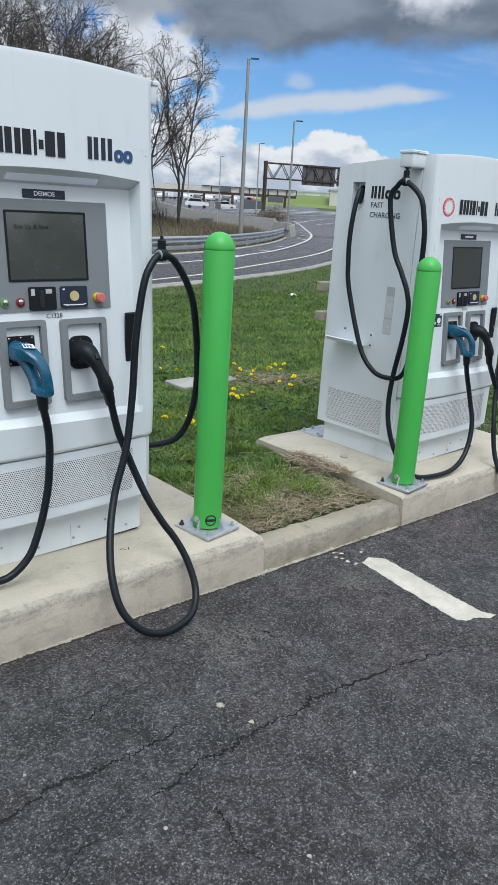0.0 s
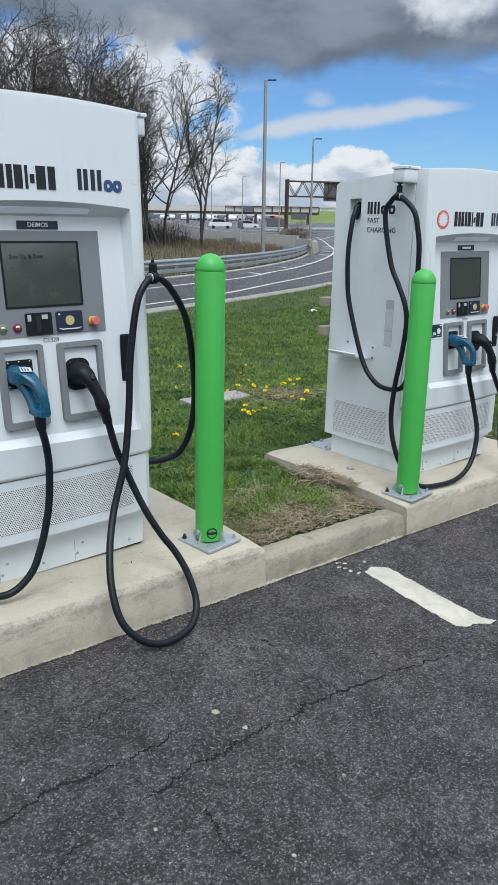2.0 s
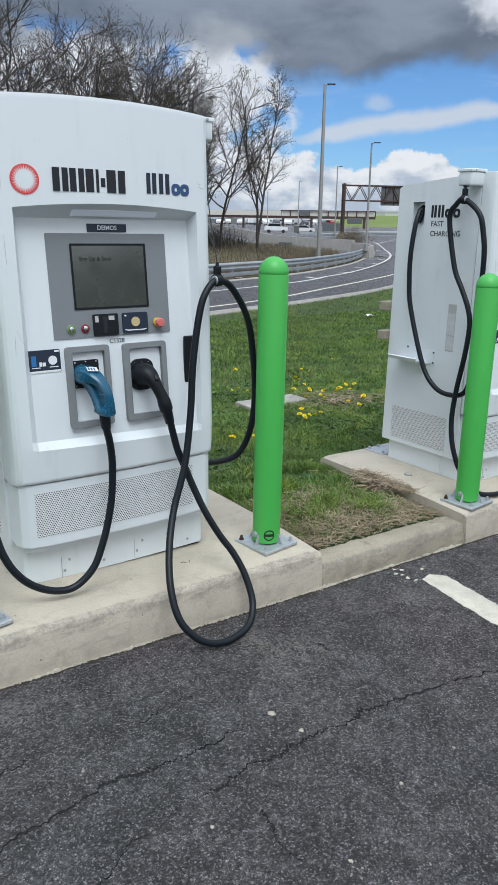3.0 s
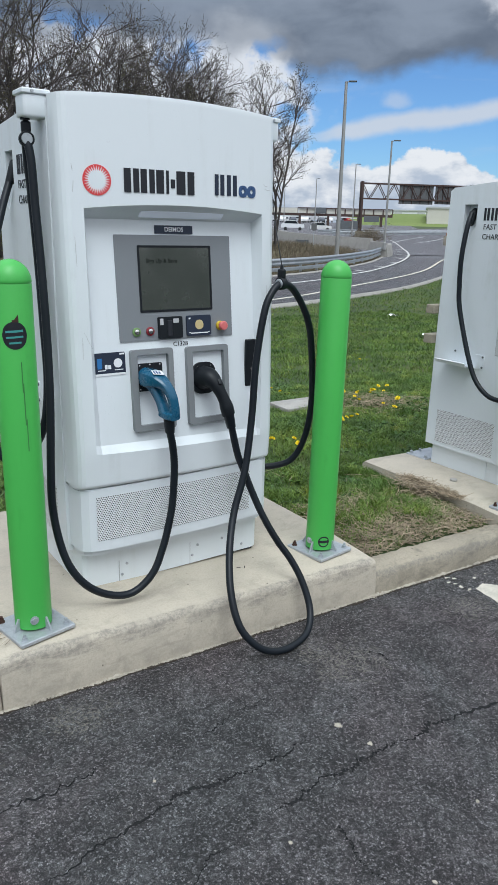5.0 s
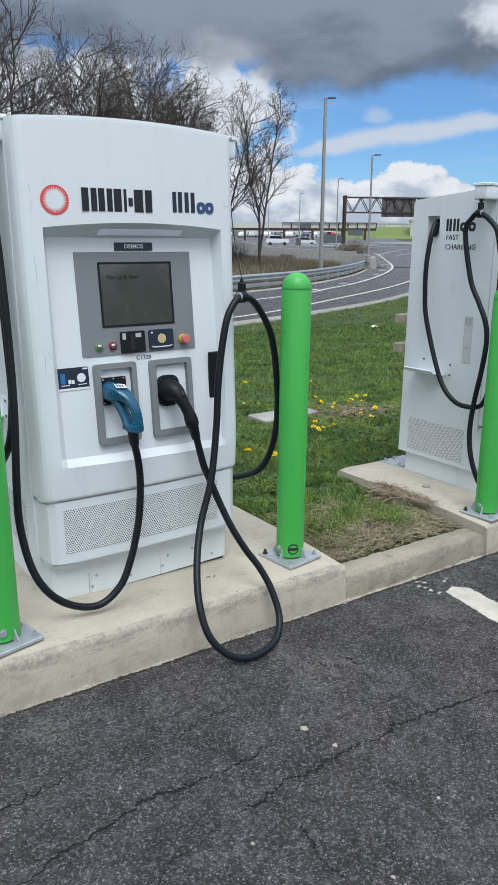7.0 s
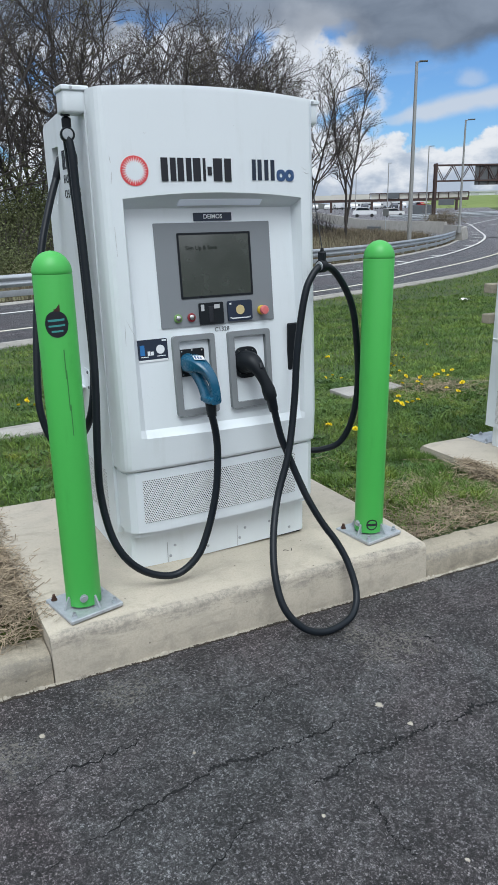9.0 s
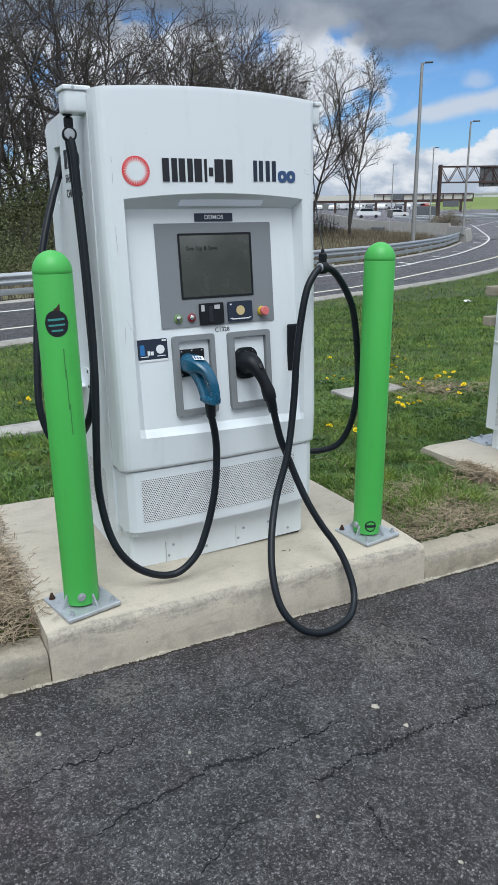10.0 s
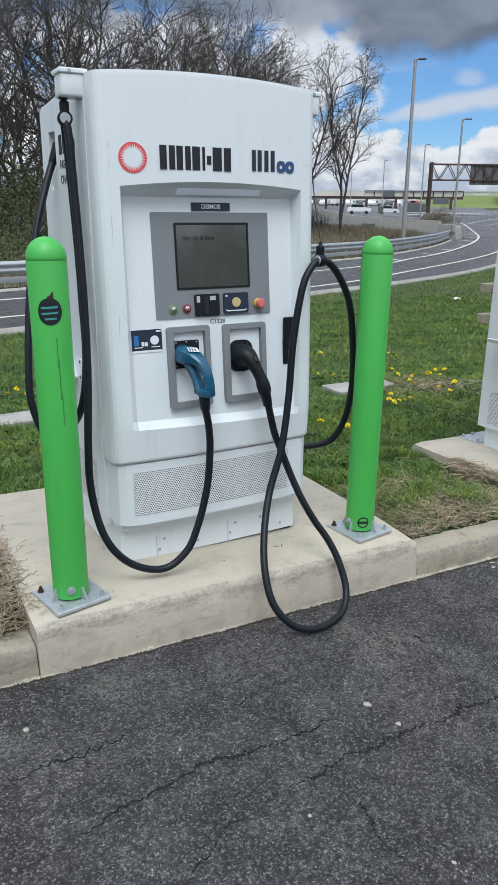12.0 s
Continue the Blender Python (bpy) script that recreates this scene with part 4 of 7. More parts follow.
for u0, lo, hi in ((0.013, -0.10, 0.0), (0.0155, -0.21, -0.07), (0.019, -0.30, -0.19)):
    decal(first, u0, u0 + 0.0035, lambda u: lo, lambda u: hi, SEE, 0.99, M_SCUFF, 0.0006, "scratch")
round_decal(second, 0.027, -33, 0.066, M_INK, 0.0007, label="small round dark badge")
round_decal(second, 0.0205, -33, 0.066, M_GREEN, 0.0012, "badge_field")
decal(second, -0.024, 0.024, lambda u: -0.006, lambda u: 0.007, -33, 0.066, M_INK, 0.0017, "badge_bar")


# ---- chargers ----
O1, O2, SIZE = Vector((-0.8368, 0.6578, 0.1846)), Vector((1.9192, 0.6578, 0.0801)), 1.02
HALF, CAB = 0.4425, 0.447
C0, SEAM_Y = -0.022, -0.240        # middle of the case beside that of the panel, and the joint of cover and cabinet
FACE0, FACE1 = -0.375, -0.325      # front of the cover at its foot and at its top, from the charger's middle
COVER0, COVER1 = 0.488, 1.852
REC_U, REC_LO, REC_HI, CREASE = 0.367, 0.612, 1.4925, 0.628


def face_y(u, w):
    """The cover's front: leaning back, bowed, its chin drawn in below the crease."""
    lean = FACE0 + (FACE1 - FACE0) * (w - COVER0) / (COVER1 - COVER0)
    return lean - 0.022 * (1 - ((u - C0) / HALF) ** 2) + 0.09 * max(CREASE - w, 0.0)


FLOOR_A, FLOOR_B = -0.3285, 0.092   # recess floor: y at w = 1.026 and its lean


def floor_y(w):
    return FLOOR_A + FLOOR_B * (w - 1.026)


FLOOR = Matrix.Translation((0, floor_y(1.026), 1.026)) @ pose(0, 0, 0, -math.degrees(math.atan(FLOOR_B)), 0, 0) @ Matrix.Translation((0, 0, -1.026))


def front_cover(bm):
    """The bowed white front shell with its arched recess."""
    cols = [(-HALF, 0.20), (-HALF, 0.046), (-HALF + 0.003, 0.030), (-HALF + 0.009, 0.016), (-HALF + 0.019, 0.0065), (-HALF + 0.032, 0.0012)]
    inner = [-REC_U - 0.001, -REC_U + 0.022] + list(np.linspace(-0.33, 0.33, 15)) + [REC_U - 0.014, REC_U + 0.001]
    cols += [(u, None) for u in inner] + [(-u, o) for u, o in cols[5::-1]]

    def arch(u):
        return REC_HI + 0.020 * (1 - (u / REC_U) ** 2)

    rows = [("foot", 0.0), ("w", COVER0), ("w", COVER0 + 0.006), ("w", COVER0 + 0.014)] + [("w", w) for w in np.linspace(0.52, 0.575, 3)]
    rows += [("lip", 0.0), ("rec", 0.0)] + [("rec", s) for s in np.linspace(0.1, 0.95, 10)] + [("rec", 1.0), ("arch", 0.0), ("arch", 0.012)]
    rows += [("up", s) for s in np.linspace(0.12, 0.95, 8)] + [("up", 0.990), ("crown", 0.0), ("cap", 0.0)]
    grid = []
    for kind, s in rows:
        line = []
        for u, off in cols:
            inside = off is None and abs(u) < REC_U
            uc = max(min(u, REC_U), -REC_U)
            top = COVER1 + 0.019 * (1 - (u / HALF) ** 2)
            face = lambda w: face_y(u + C0, w)
            sag = -0.028 * uc if abs(u) < REC_U else 0.016 * (-1 if u > 0 else 1)
            if kind == "foot":
                w, y = COVER0 + 0.004, face(COVER0) + 0.05
            elif kind == "w":
                w, y = s, face(s) + (0.010 if s == COVER0 else 0.003 if s < COVER0 + 0.01 else 0)
            elif kind == "lip":
                w = REC_LO + sag * (1 if inside else 0.9)
                y = face(w)
            elif kind == "rec":
                lo = REC_LO + 0.030 + sag
                w = lo + ((1.462 if inside else arch(uc)) - lo) * s
                y = floor_y(w) if inside else face(w)
                y = max(y, face(w))
            elif kind == "arch":
                w = arch(uc) + 0.002 + s
                y = face(w)
            elif kind == "up":
                w = arch(uc) + 0.014 + (top - arch(uc) - 0.014) * s
                y = face(w)
            elif kind == "crown":
                w, y = top, face(top) + 0.0008
            else:
                w, y = top + 0.002, SEAM_Y
            if off is not None and kind != "cap":
                y = y + off if off < 0.1 else SEAM_Y
            line.append(bm.verts.new((u + C0, y, w)))
        grid.append(line)
    for a, b in zip(grid, grid[1:]):
        for i in range(len(a) - 1):
            bm.faces.new((a[i], a[i + 1], b[i + 1], b[i]))
    return bm


def cabinet_skin(bm, prof):
    """The left side sheet of the cabinet, pierced by a pocket whose floor slopes out to the sheet."""
    x = C0 - CAB
    hole = [(0.160, 1.706), (0.254, 1.706), (0.254, 1.500), (0.236, 1.488), (0.160, 1.585)]
    rim = [bm.verts.new((x, y, z)) for y, z in prof]
    cut = [bm.verts.new((x, y, z)) for y, z in hole]
    edges = [bm.edges.new((l[i], l[(i + 1) % len(l)])) for l in (rim, cut) for i in range(len(l))]
    bmesh.ops.triangle_fill(bm, use_beauty=True, edges=edges)
    deep = [bm.verts.new((x + d, y, z)) for (y, z), d in zip(hole, (0.055, 0.055, 0.004, 0.0015, 0.040))]
    for i in range(5):
        j = (i + 1) % 5
        bm.faces.new((cut[i], cut[j], deep[j], deep[i]))
    bm.faces.new((deep[0], deep[1], deep[2], deep[4]))
    bm.faces.new((deep[2], deep[3], deep[4]))
    back = [bm.verts.new((x + 0.075, y, z)) for y, z in prof]
    for i in range(len(prof)):
        j = (i + 1) % len(prof)
        bm.faces.new((rim[i], rim[j], back[j], back[i]))
    return bm


def bars(parent, rects, m, material, name="print_bar", lift=0.0):
    for x0, z0, x1, z1 in rects:
        bm = bmesh.new()
        box(bm, x0, -0.0008 - lift, z0, x1, 0.0, z1, m=m)
        part(name, bm, material, parent)


def grip(bm, path, radii, squash=0.8):
    line = spline([(*p, r) for p, r in zip(path, radii)], 6)
    return tube(bm, line, [p[3] for p in line], 14, True, squash)


def block_grip(bm, path, radii, squash=0.8):
    """A grip with a rounded-square section, upright."""
    line = spline([(*p, r) for p, r in zip(path, radii)], 6)
    rings = []
    for i, p in enumerate(line):
        d = Vector(line[min(i + 1, len(line) - 1)][:3] - line[max(i - 1, 0)][:3]).normalized()
        side = Vector((1, 0, 0)) - d * d.x
        side.normalize()
        other = d.cross(side)
        ring = []
        for k in range(20):
            a = 2 * math.pi * k / 20
            f = p[3] / (abs(math.cos(a)) ** 4 + abs(math.sin(a)) ** 4) ** 0.25
            ring.append(bm.verts.new(Vector(p[:3]) + side * math.cos(a) * f * squash + other * math.sin(a) * f))
        rings.append(ring)
    for a, b in zip(rings, rings[1:]):
        for k in range(20):
            bm.faces.new((a[k], a[(k + 1) % 20], b[(k + 1) % 20], b[k]))
    bm.faces.new(rings[0][::-1])
    bm.faces.new(rings[-1])
    return bm


def charger(origin, foot, plate, tag, label, hook):
    """foot: how far above the origin the plinth ends, close over the pad."""
    top = thing("ev_charger", label, "EV charger", tuple(origin), 0, group="EV chargers")
    top.matrix_basis = top.matrix_basis @ Matrix.Diagonal((SIZE, SIZE, SIZE, 1))
    # body behind the cover
    prof = [(SEAM_Y + 0.004, 0.200), (SEAM_Y + 0.004, 1.838), (SEAM_Y + 0.018, 1.850), (0.345, 1.803), (0.372, 1.785), (0.385, 0.200)]
    bm = bmesh.new()
    extrude(bm, prof, C0 - CAB + 0.075, C0 + CAB, Matrix(((0, 1, 0, 0), (1, 0, 0, 0), (0, 0, 1, 0), (0, 0, 0, 1))))
    cab = part("cabinet", cabinet_skin(bm, prof), M_WHITE2, top, "white sheet-metal cabinet body with a cable pocket", smooth=20)
    bm = front_cover(bmesh.new())
    cover = part("front_cover", bm, M_WHITE, top, "glossy white bowed front cover with arched recess", smooth=19)
    bm = bmesh.new()
    box(bm, C0 - CAB + 0.008, SEAM_Y - 0.010, 0.50, C0 - CAB + 0.02, SEAM_Y + 0.012, 1.84)
    part("gasket", bm, M_GREYPRINT, cover)

    # lower case with its perforated grilles
    def plan(half, front, bow, w0, w1, round_=0.02):
        line = [(-half, -0.10), (-half, front + round_ * 1.4), (-half + round_ * 0.3, front + round_ * 0.4)]
        line += [(u, front - bow * (1 - (u / half) ** 2)) for u in np.linspace(-half + round_, half - round_, 13)]
        line += [(half - round_ * 0.3, front + round_ * 0.4), (half, front + round_ * 1.4), (half, -0.10)]
        line = [(u + C0, y) for u, y in line]
        return extrude(bmesh.new(), line, w0, w1, Matrix(((1, 0, 0, 0), (0, 0, 1, 0), (0, 1, 0, 0), (0, 0, 0, 1))))
    bm = plan(HALF - 0.008, -0.354, 0.020, 0.226, 0.4835, 0.036)
    bmesh.ops.bevel(bm, geom=[e for e in bm.edges if abs(e.verts[0].co.z - e.verts[1].co.z) < 1e-6], offset=0.005, segments=2, affect="EDGES")
    low = part("lower_case", bm, M_WHITE2, top, "white lower case", smooth=30)
    bm = plan(HALF - 0.020, -0.338, 0.018, 0.204, 0.228, 0.034)
    part("lower_lip", bm, M_WHITE2, low, smooth=30)
    bm = bmesh.new()
    pts = [(u, -0.3555 - 0.020 * (1 - ((u - C0) / (HALF - 0.008)) ** 2)) for u in np.linspace(-0.392, 0.305, 13)]
    lo_row, hi_row = [[bm.verts.new((u, y, w)) for u, y in pts] for w in (0.270, 0.449)]
    for i in range(12):
        bm.faces.new((lo_row[i], lo_row[i + 1], hi_row[i + 1], hi_row[i]))
    part("front_grille", bm, M_VENT, low, "perforated white grille")
    S = Matrix.Translation((C0 - CAB, 0, 0)) @ pose(0, 0, 0, 0, 0, -90)
    bm = bmesh.new()
    rounded(bm, -0.308, 0.228, 0.142, 0.440, 0.004, -0.0015, 0.004, S)
    part("side_grille", bm, M_VENT, cab, "perforated white grille")
    base = part("plinth", plan(0.417, -0.300, 0.008, foot, 0.212), M_WHITE, top, "white steel plinth", smooth=30)
    bm = bmesh.new()
    box(bm, C0 - 0.417, -0.10, foot, C0 + 0.417, 0.350, 0.210, 0.006, 1)
    part("plinth_body", bm, M_WHITE, base, smooth=30)
    # one black block for the shims and the shadow in the gap round them
    bm = bmesh.new()
    box(bm, C0 - 0.40, -0.285, 0.0, C0 + 0.40, 0.335, foot + 0.0015)
    part("shim", bm, M_INK, base, "shims and shadow gap under the plinth, as one black block")
    for u, w in ((-0.285, 0.140), (0.042, 0.145)):
        bm = bmesh.new()
        box(bm, u, -0.3086, foot + 0.002, u + 0.0018, -0.298, w)
        part("seam", bm, M_GREYPRINT, base)
    for u, w in ((-0.250, 0.120), (-0.272, 0.076), (-0.100, 0.081), (0.054, 0.083), (0.081, 0.125), (0.205, 0.127), (0.31, 0.075)):
        bm = bmesh.new()
        lathe(bm, [(0.0062, 0), (0.0058, 0.003), (0.0, 0.004)], pose(u, -0.300 - 0.008 * (1 - ((u - C0) / 0.417) ** 2), w, 90, 0, 0), 8)
        part("screw", bm, M_GALV, base)
    # cable hook blocks on both sides, each with a lid, and the hanger under it
    hu, hy = hook
    for k, u in enumerate((hu, 2 * C0 - hu)):
        out, into = (hu - 0.017, C0 - CAB + 0.02) if k == 0 else (2 * C0 - hu + 0.015, C0 + CAB - 0.02)
        bm = bmesh.new()
        box(bm, min(out, into), hy - 0.044, 1.778, max(out, into), hy + 0.044, 1.852, 0.010, 3)
        block = part("cable_hook_block", bm, M_WHITE, top, "white cable hanger block")
        bm = bmesh.new()
        side = 0.005 if k else -0.005
        box(bm, min(out + side, into), hy - 0.049, 1.850, max(out + side, into), hy + 0.049, 1.866, 0.003, 1)
        lid = part("lid", bm, M_WHITE, block)
        bm = bmesh.new()
        lathe(bm, [(0.006, 0), (0.0055, 0.003), (0.0, 0.0035)], pose(out - side * 6, hy - 0.049, 1.858, 90, 0, 0), 8)
        part("screw", bm, M_GALV, lid)
        bm = bmesh.new()
        lathe(bm, [(0.016, -0.007), (0.016, 0.0), (0.0, 0.0)], pose(u, hy, 1.780), 16)
        lathe(bm, [(0.005, -0.05), (0.005, 0.0)], pose(u, hy, 1.775), 8)
        part("hanger", bm, M_GALV if k else M_BLACK, block, "cable hanger")
    for u in (-0.38, 0.34):
        bm = bmesh.new()
        box(bm, u - 0.018, -0.10, 1.830, u + 0.018, -0.05, 1.880, 0.006, 1)
        part("lifting_lug", bm, M_DARKGREY, top, "small dark lifting lug")
    # cable gland in the pocket, cable rest and notices on the side
    bm = bmesh.new()
    tube(bm, [(C0 - CAB + 0.040, 0.206, 1.680), (C0 - CAB + 0.022, 0.203, 1.660), (C0 - CAB + 0.010, 0.200, 1.625), (C0 - CAB - 0.004, 0.200, 1.590)], [0.014, 0.021, 0.021, 0.018], 12)
    part("cable_gland", bm, M_BLACK, cab, "black cable gland")
    bm = bmesh.new()
    rounded(bm, -0.060, 0.752, 0.012, 0.840, 0.006, -0.003, 0.002, S)
    extrude(bm, [(0.002, 0.752), (-0.100, 0.768), (-0.112, 0.790), (-0.106, 0.793), (-0.096, 0.774), (0.002, 0.758)], 0.045, 0.275, Matrix.Translation((C0 - CAB - 0.002, 0, 0)))
    rest = part("cable_rest", bm, M_WHITE2, cab, "white folded cable rest")
    for u, w in ((0.002, 0.828), (0.002, 0.765), (-0.21, 0.838)):
        bm = bmesh.new()
        lathe(bm, [(0.007, 0), (0.006, 0.004), (0.0, 0.005)], S @ pose(u, -0.003, w, 90, 0, 0), 8)
        part("screw", bm, M_DARKGREY, rest)
    bm = bmesh.new()
    rounded(bm, 0.083, 0.850, 0.142, 1.128, 0.003, -0.0012, 0.001, S)
    note = part("side_notice", bm, M_GREYPRINT, cab, "pale notice sheets with grey print")
    bars(note, [(0.086, 0.856, 0.139, 0.940), (0.086, 0.948, 0.139, 1.075)], S, M_SHEET, lift=0.001)
    bars(cab, [(-0.107, 1.616, -0.092, 1.685), (-0.085, 1.616, -0.068, 1.685), (-0.056, 1.616, -0.040, 1.685), (-0.030, 1.616, -0.014, 1.685)], S, M_INK, "logo_bar", 0.001)
    for cx in (0.020, 0.080):
        bm = bmesh.new()
        ring_plate(bm, (cx - 0.024, 1.614, cx + 0.024, 1.664), (cx - 0.010, 1.628, cx + 0.010, 1.650), 0.018, -0.0018, 0.0, S)
        part("logo_ring", bm, M_INK, cab)
    for text, x, z in (("FAST", -0.057, 1.579), ("CHARGING", 0.006, 1.524)):
        me = words(text, 0.043)
        me.transform(S @ Matrix.Translation((x, -0.0012, z)))
        me.materials.append(M_INK)
        piece("lettering", me, cab)
    for w0, w1 in ((1.048, 1.103), (0.860, 0.917)):
        bm = bmesh.new()
        box(bm, -0.508, 0.386, w0, -0.40, 0.452, w1, 0.004, 1)
        part("rear_bracket", bm, M_KERB, cab, "tan block behind the cabinet")
    # print on the fascia: sunburst disc and two word marks as plain shapes
    def fascia(u):
        w = 1.587
        slope = math.degrees(math.atan2(0.044 * (u - C0) / HALF ** 2, 1.0))
        return Matrix.Translation((u, face_y(u, w) - 0.0008, w)) @ pose(0, 0, 0, -2.05, 0, slope)
    bm = bmesh.new()
    extrude(bm, [(0.050 * math.cos(a), 0.050 * math.sin(a)) for a in np.linspace(0, 2 * math.pi, 61)[:-1]], -0.0008, 0.001, fascia(-0.340))
    burst = part("logo_disc", bm, M_RED, cover, "round red sunburst mark")
    bm = bmesh.new()
    extrude(bm, [((0.0475 if k % 2 else 0.029) * math.cos(math.pi * k / 30), (0.0475 if k % 2 else 0.029) * math.sin(math.pi * k / 30)) for k in range(60)], -0.0014, 0.0, fascia(-0.340))
    part("logo_star", bm, M_WHITE, burst)
    F1 = fascia(-0.103)
    x = -0.141
    rects = []
    for wid, slit in ((0.063, 0.030), (0.060, 0.028), (0.056, 0.034), (0.024, 0.0), (0.079, 0.040)):
        if slit:
            rects += [(x, -0.034, x + slit - 0.004, 0.045), (x + slit + 0.005, -0.034, x + wid - 0.006, 0.045)]
        else:
            rects += [(x + 0.001, -0.014, x + wid - 0.006, 0.016)]
        x += wid
    bars(cover, rects, F1, M_INK, "logo_bar")
    F2 = fascia(0.216)
    bars(cover, [(-0.095, -0.030, -0.078, 0.044), (-0.070, -0.030, -0.052, 0.044), (-0.040, -0.030, -0.022, 0.044), (-0.012, -0.030, 0.006, 0.044)], F2, M_NAVY, "logo_bar")
    for cx in (0.036, 0.076):
        bm = bmesh.new()
        ring_plate(bm, (cx - 0.021, -0.033, cx + 0.019, 0.010), (cx - 0.008, -0.020, cx + 0.006, -0.003), 0.016, -0.0012, 0.0005, F2)
        part("logo_ring", bm, M_MIDBLUE, cover)
    # rubbed marks on the edges of the cover
    for u, w, du, dw, r in ((-0.412, 1.075, 0.028, -0.060, 0.0007), (-0.425, 1.545, 0.004, 0.035, 0.0016), (-0.422, 1.612, -0.003, 0.022, 0.0013), (-0.420, 0.98, 0.002, 0.075, 0.0012), (-0.424, 1.30, -0.002, 0.10, 0.0011),
                            (0.356, 1.590, 0.030, -0.006, 0.0011), (0.350, 1.606, 0.022, -0.008, 0.0010), (0.372, 1.10, 0.002, 0.12, 0.0009), (-0.30, 1.71, 0.012, 0.001, 0.0008), (0.05, 1.745, 0.004, 0.001, 0.0010)):
        bm = bmesh.new()
        tube(bm, [(u + du * k / 4, face_y(u + du * k / 4, w + dw * k / 4) + r * 0.55, w + dw * k / 4 + 0.002 * math.sin(k * 2.1)) for k in range(5)], [r * (0.35 + 0.65 * math.sin(math.pi * (k + 0.4) / 4.8)) for k in range(5)], 6)
        part("scuff", bm, M_SMUDGE, cover)
    # lamp cover under the arch
    bm = bmesh.new()
    box(bm, -0.170, -0.0175, -0.003, 0.180, 0.0175, 0.004, 0.002, 1, pose(0, -0.3165, 1.4830, -42, 0, 0))
    part("lamp_cover", bm, M_LENS, cover, "long frosted lamp cover under the arch")
    # name plate
    bm = bmesh.new()
    rounded(bm, -0.100, 1.416, 0.060, 1.446, 0.002, -0.004, 0.002, FLOOR)
    np_ = part("name_plate", bm, M_NAVY, cover, "dark name plate with white lettering" if plate else "dark name plate")
    if plate:
        me = words(plate, 0.0225, bold=0.0002)
        me.transform(FLOOR @ Matrix.Translation((-0.020, -0.0048, 1.431)))
        me.materials.append(M_PALE)
        piece("lettering", me, np_)
    else:
        bars(np_, [(-0.06, 1.425, 0.025, 1.437)], FLOOR @ Matrix.Translation((0, -0.004, 0)), M_PALE)
    # control panel
    bm = bmesh.new()
    rounded(bm, -0.265, 1.026, 0.224, 1.411, 0.004, -0.0035, 0.003, FLOOR)
    panel = part("control_panel", bm, M_GREY, top, "grey control panel with dark screen and buttons")
    bm = bmesh.new()
    ring_plate(bm, (-0.176, 1.131, 0.135, 1.374), (-0.168, 1.139, 0.127, 1.366), 0.004, -0.0055, 0.0, FLOOR)
    part("screen_bezel", bm, M_BLACK, panel)
    bm = bmesh.new()
    rounded(bm, -0.170, 1.137, 0.129, 1.368, 0.002, -0.0042, 0.0, FLOOR)
    screen = part("screen", bm, M_SCREEN, panel, "dim grey-green touch screen with faint lettering" if plate else "dim grey-green touch screen")
    if plate:
        me = words("Sign Up & Save", 0.0215, bold=0.0004)
        me.transform(FLOOR @ Matrix.Translation((-0.078, -0.0043, 1.318)))
        me.materials.append(M_FAINT)
        piece("lettering", me, screen)
    for u, ring, name in ((-0.197, M_RINGGREEN, "button"), (-0.141, M_RINGRED, "button")):
        bm = bmesh.new()
        lathe(bm, [(0.0165, 0), (0.0165, 0.006), (0.0115, 0.008), (0.0115, 0.004)], FLOOR @ pose(u, -0.003, 1.061, 90, 0, 0), 20)
        b = part(name, bm, ring, panel, "round push button with coloured ring")
        bm = bmesh.new()
        lathe(bm, [(0.010, 0.003), (0.0095, 0.010), (0.006, 0.012), (0.0, 0.0125)], FLOOR @ pose(u, -0.003, 1.061, 90, 0, 0), 16)
        part("button_cap", bm, M_CHROME, b)
    bm = bmesh.new()
    rounded(bm, -0.108, 1.030, -0.006, 1.112, 0.006, -0.014, 0.0, FLOOR)
    reader = part("card_reader", bm, M_BLACK, panel, "black card reader")
    bars(reader, [(-0.102, 1.082, -0.088, 1.106), (-0.046, 1.088, -0.022, 1.104)], FLOOR @ Matrix.Translation((0, -0.0138, 0)), M_GREYPRINT, "reader_mark")
    bm = bmesh.new()
    box(bm, -0.072, -0.0165, 1.036, -0.050, -0.012, 1.100, 0.003, 1, FLOOR)
    part("card_slot", bm, M_INK, reader)
    bm = bmesh.new()
    rounded(bm, 0.014, 1.034, 0.122, 1.112, 0.008, -0.012, 0.0, FLOOR)
    tap = part("contactless_reader", bm, M_NAVY, panel, "dark contactless reader with yellow disc")
    bm = bmesh.new()
    lathe(bm, [(0.0185, 0), (0.0185, 0.002), (0.0, 0.0022)], FLOOR @ pose(0.068, -0.012, 1.076, 90, 0, 0), 24)
    part("disc", bm, M_BRASS, tap)
    bars(tap, [(0.030, 1.042, 0.106, 1.046), (0.022, 1.045, 0.030, 1.048), (0.106, 1.045, 0.114, 1.048), (0.022, 1.098, 0.030, 1.104)], FLOOR @ Matrix.Translation((0, -0.012, 0)), M_PALE)
    bm = bmesh.new()
    lathe(bm, [(0.0185, 0), (0.0185, 0.009), (0.016, 0.012), (0.0, 0.012)], FLOOR @ pose(0.167, -0.003, 1.067, 90, 0, 0), 20)
    stop = part("emergency_stop", bm, M_YELLOW, panel, "red emergency stop on a yellow collar")
    bm = bmesh.new()
    lathe(bm, [(0.010, 0.012), (0.010, 0.020), (0.0175, 0.022), (0.018, 0.032), (0.015, 0.036), (0.0, 0.0365)], FLOOR @ pose(0.167, -0.003, 1.067, 90, 0, 0), 20)
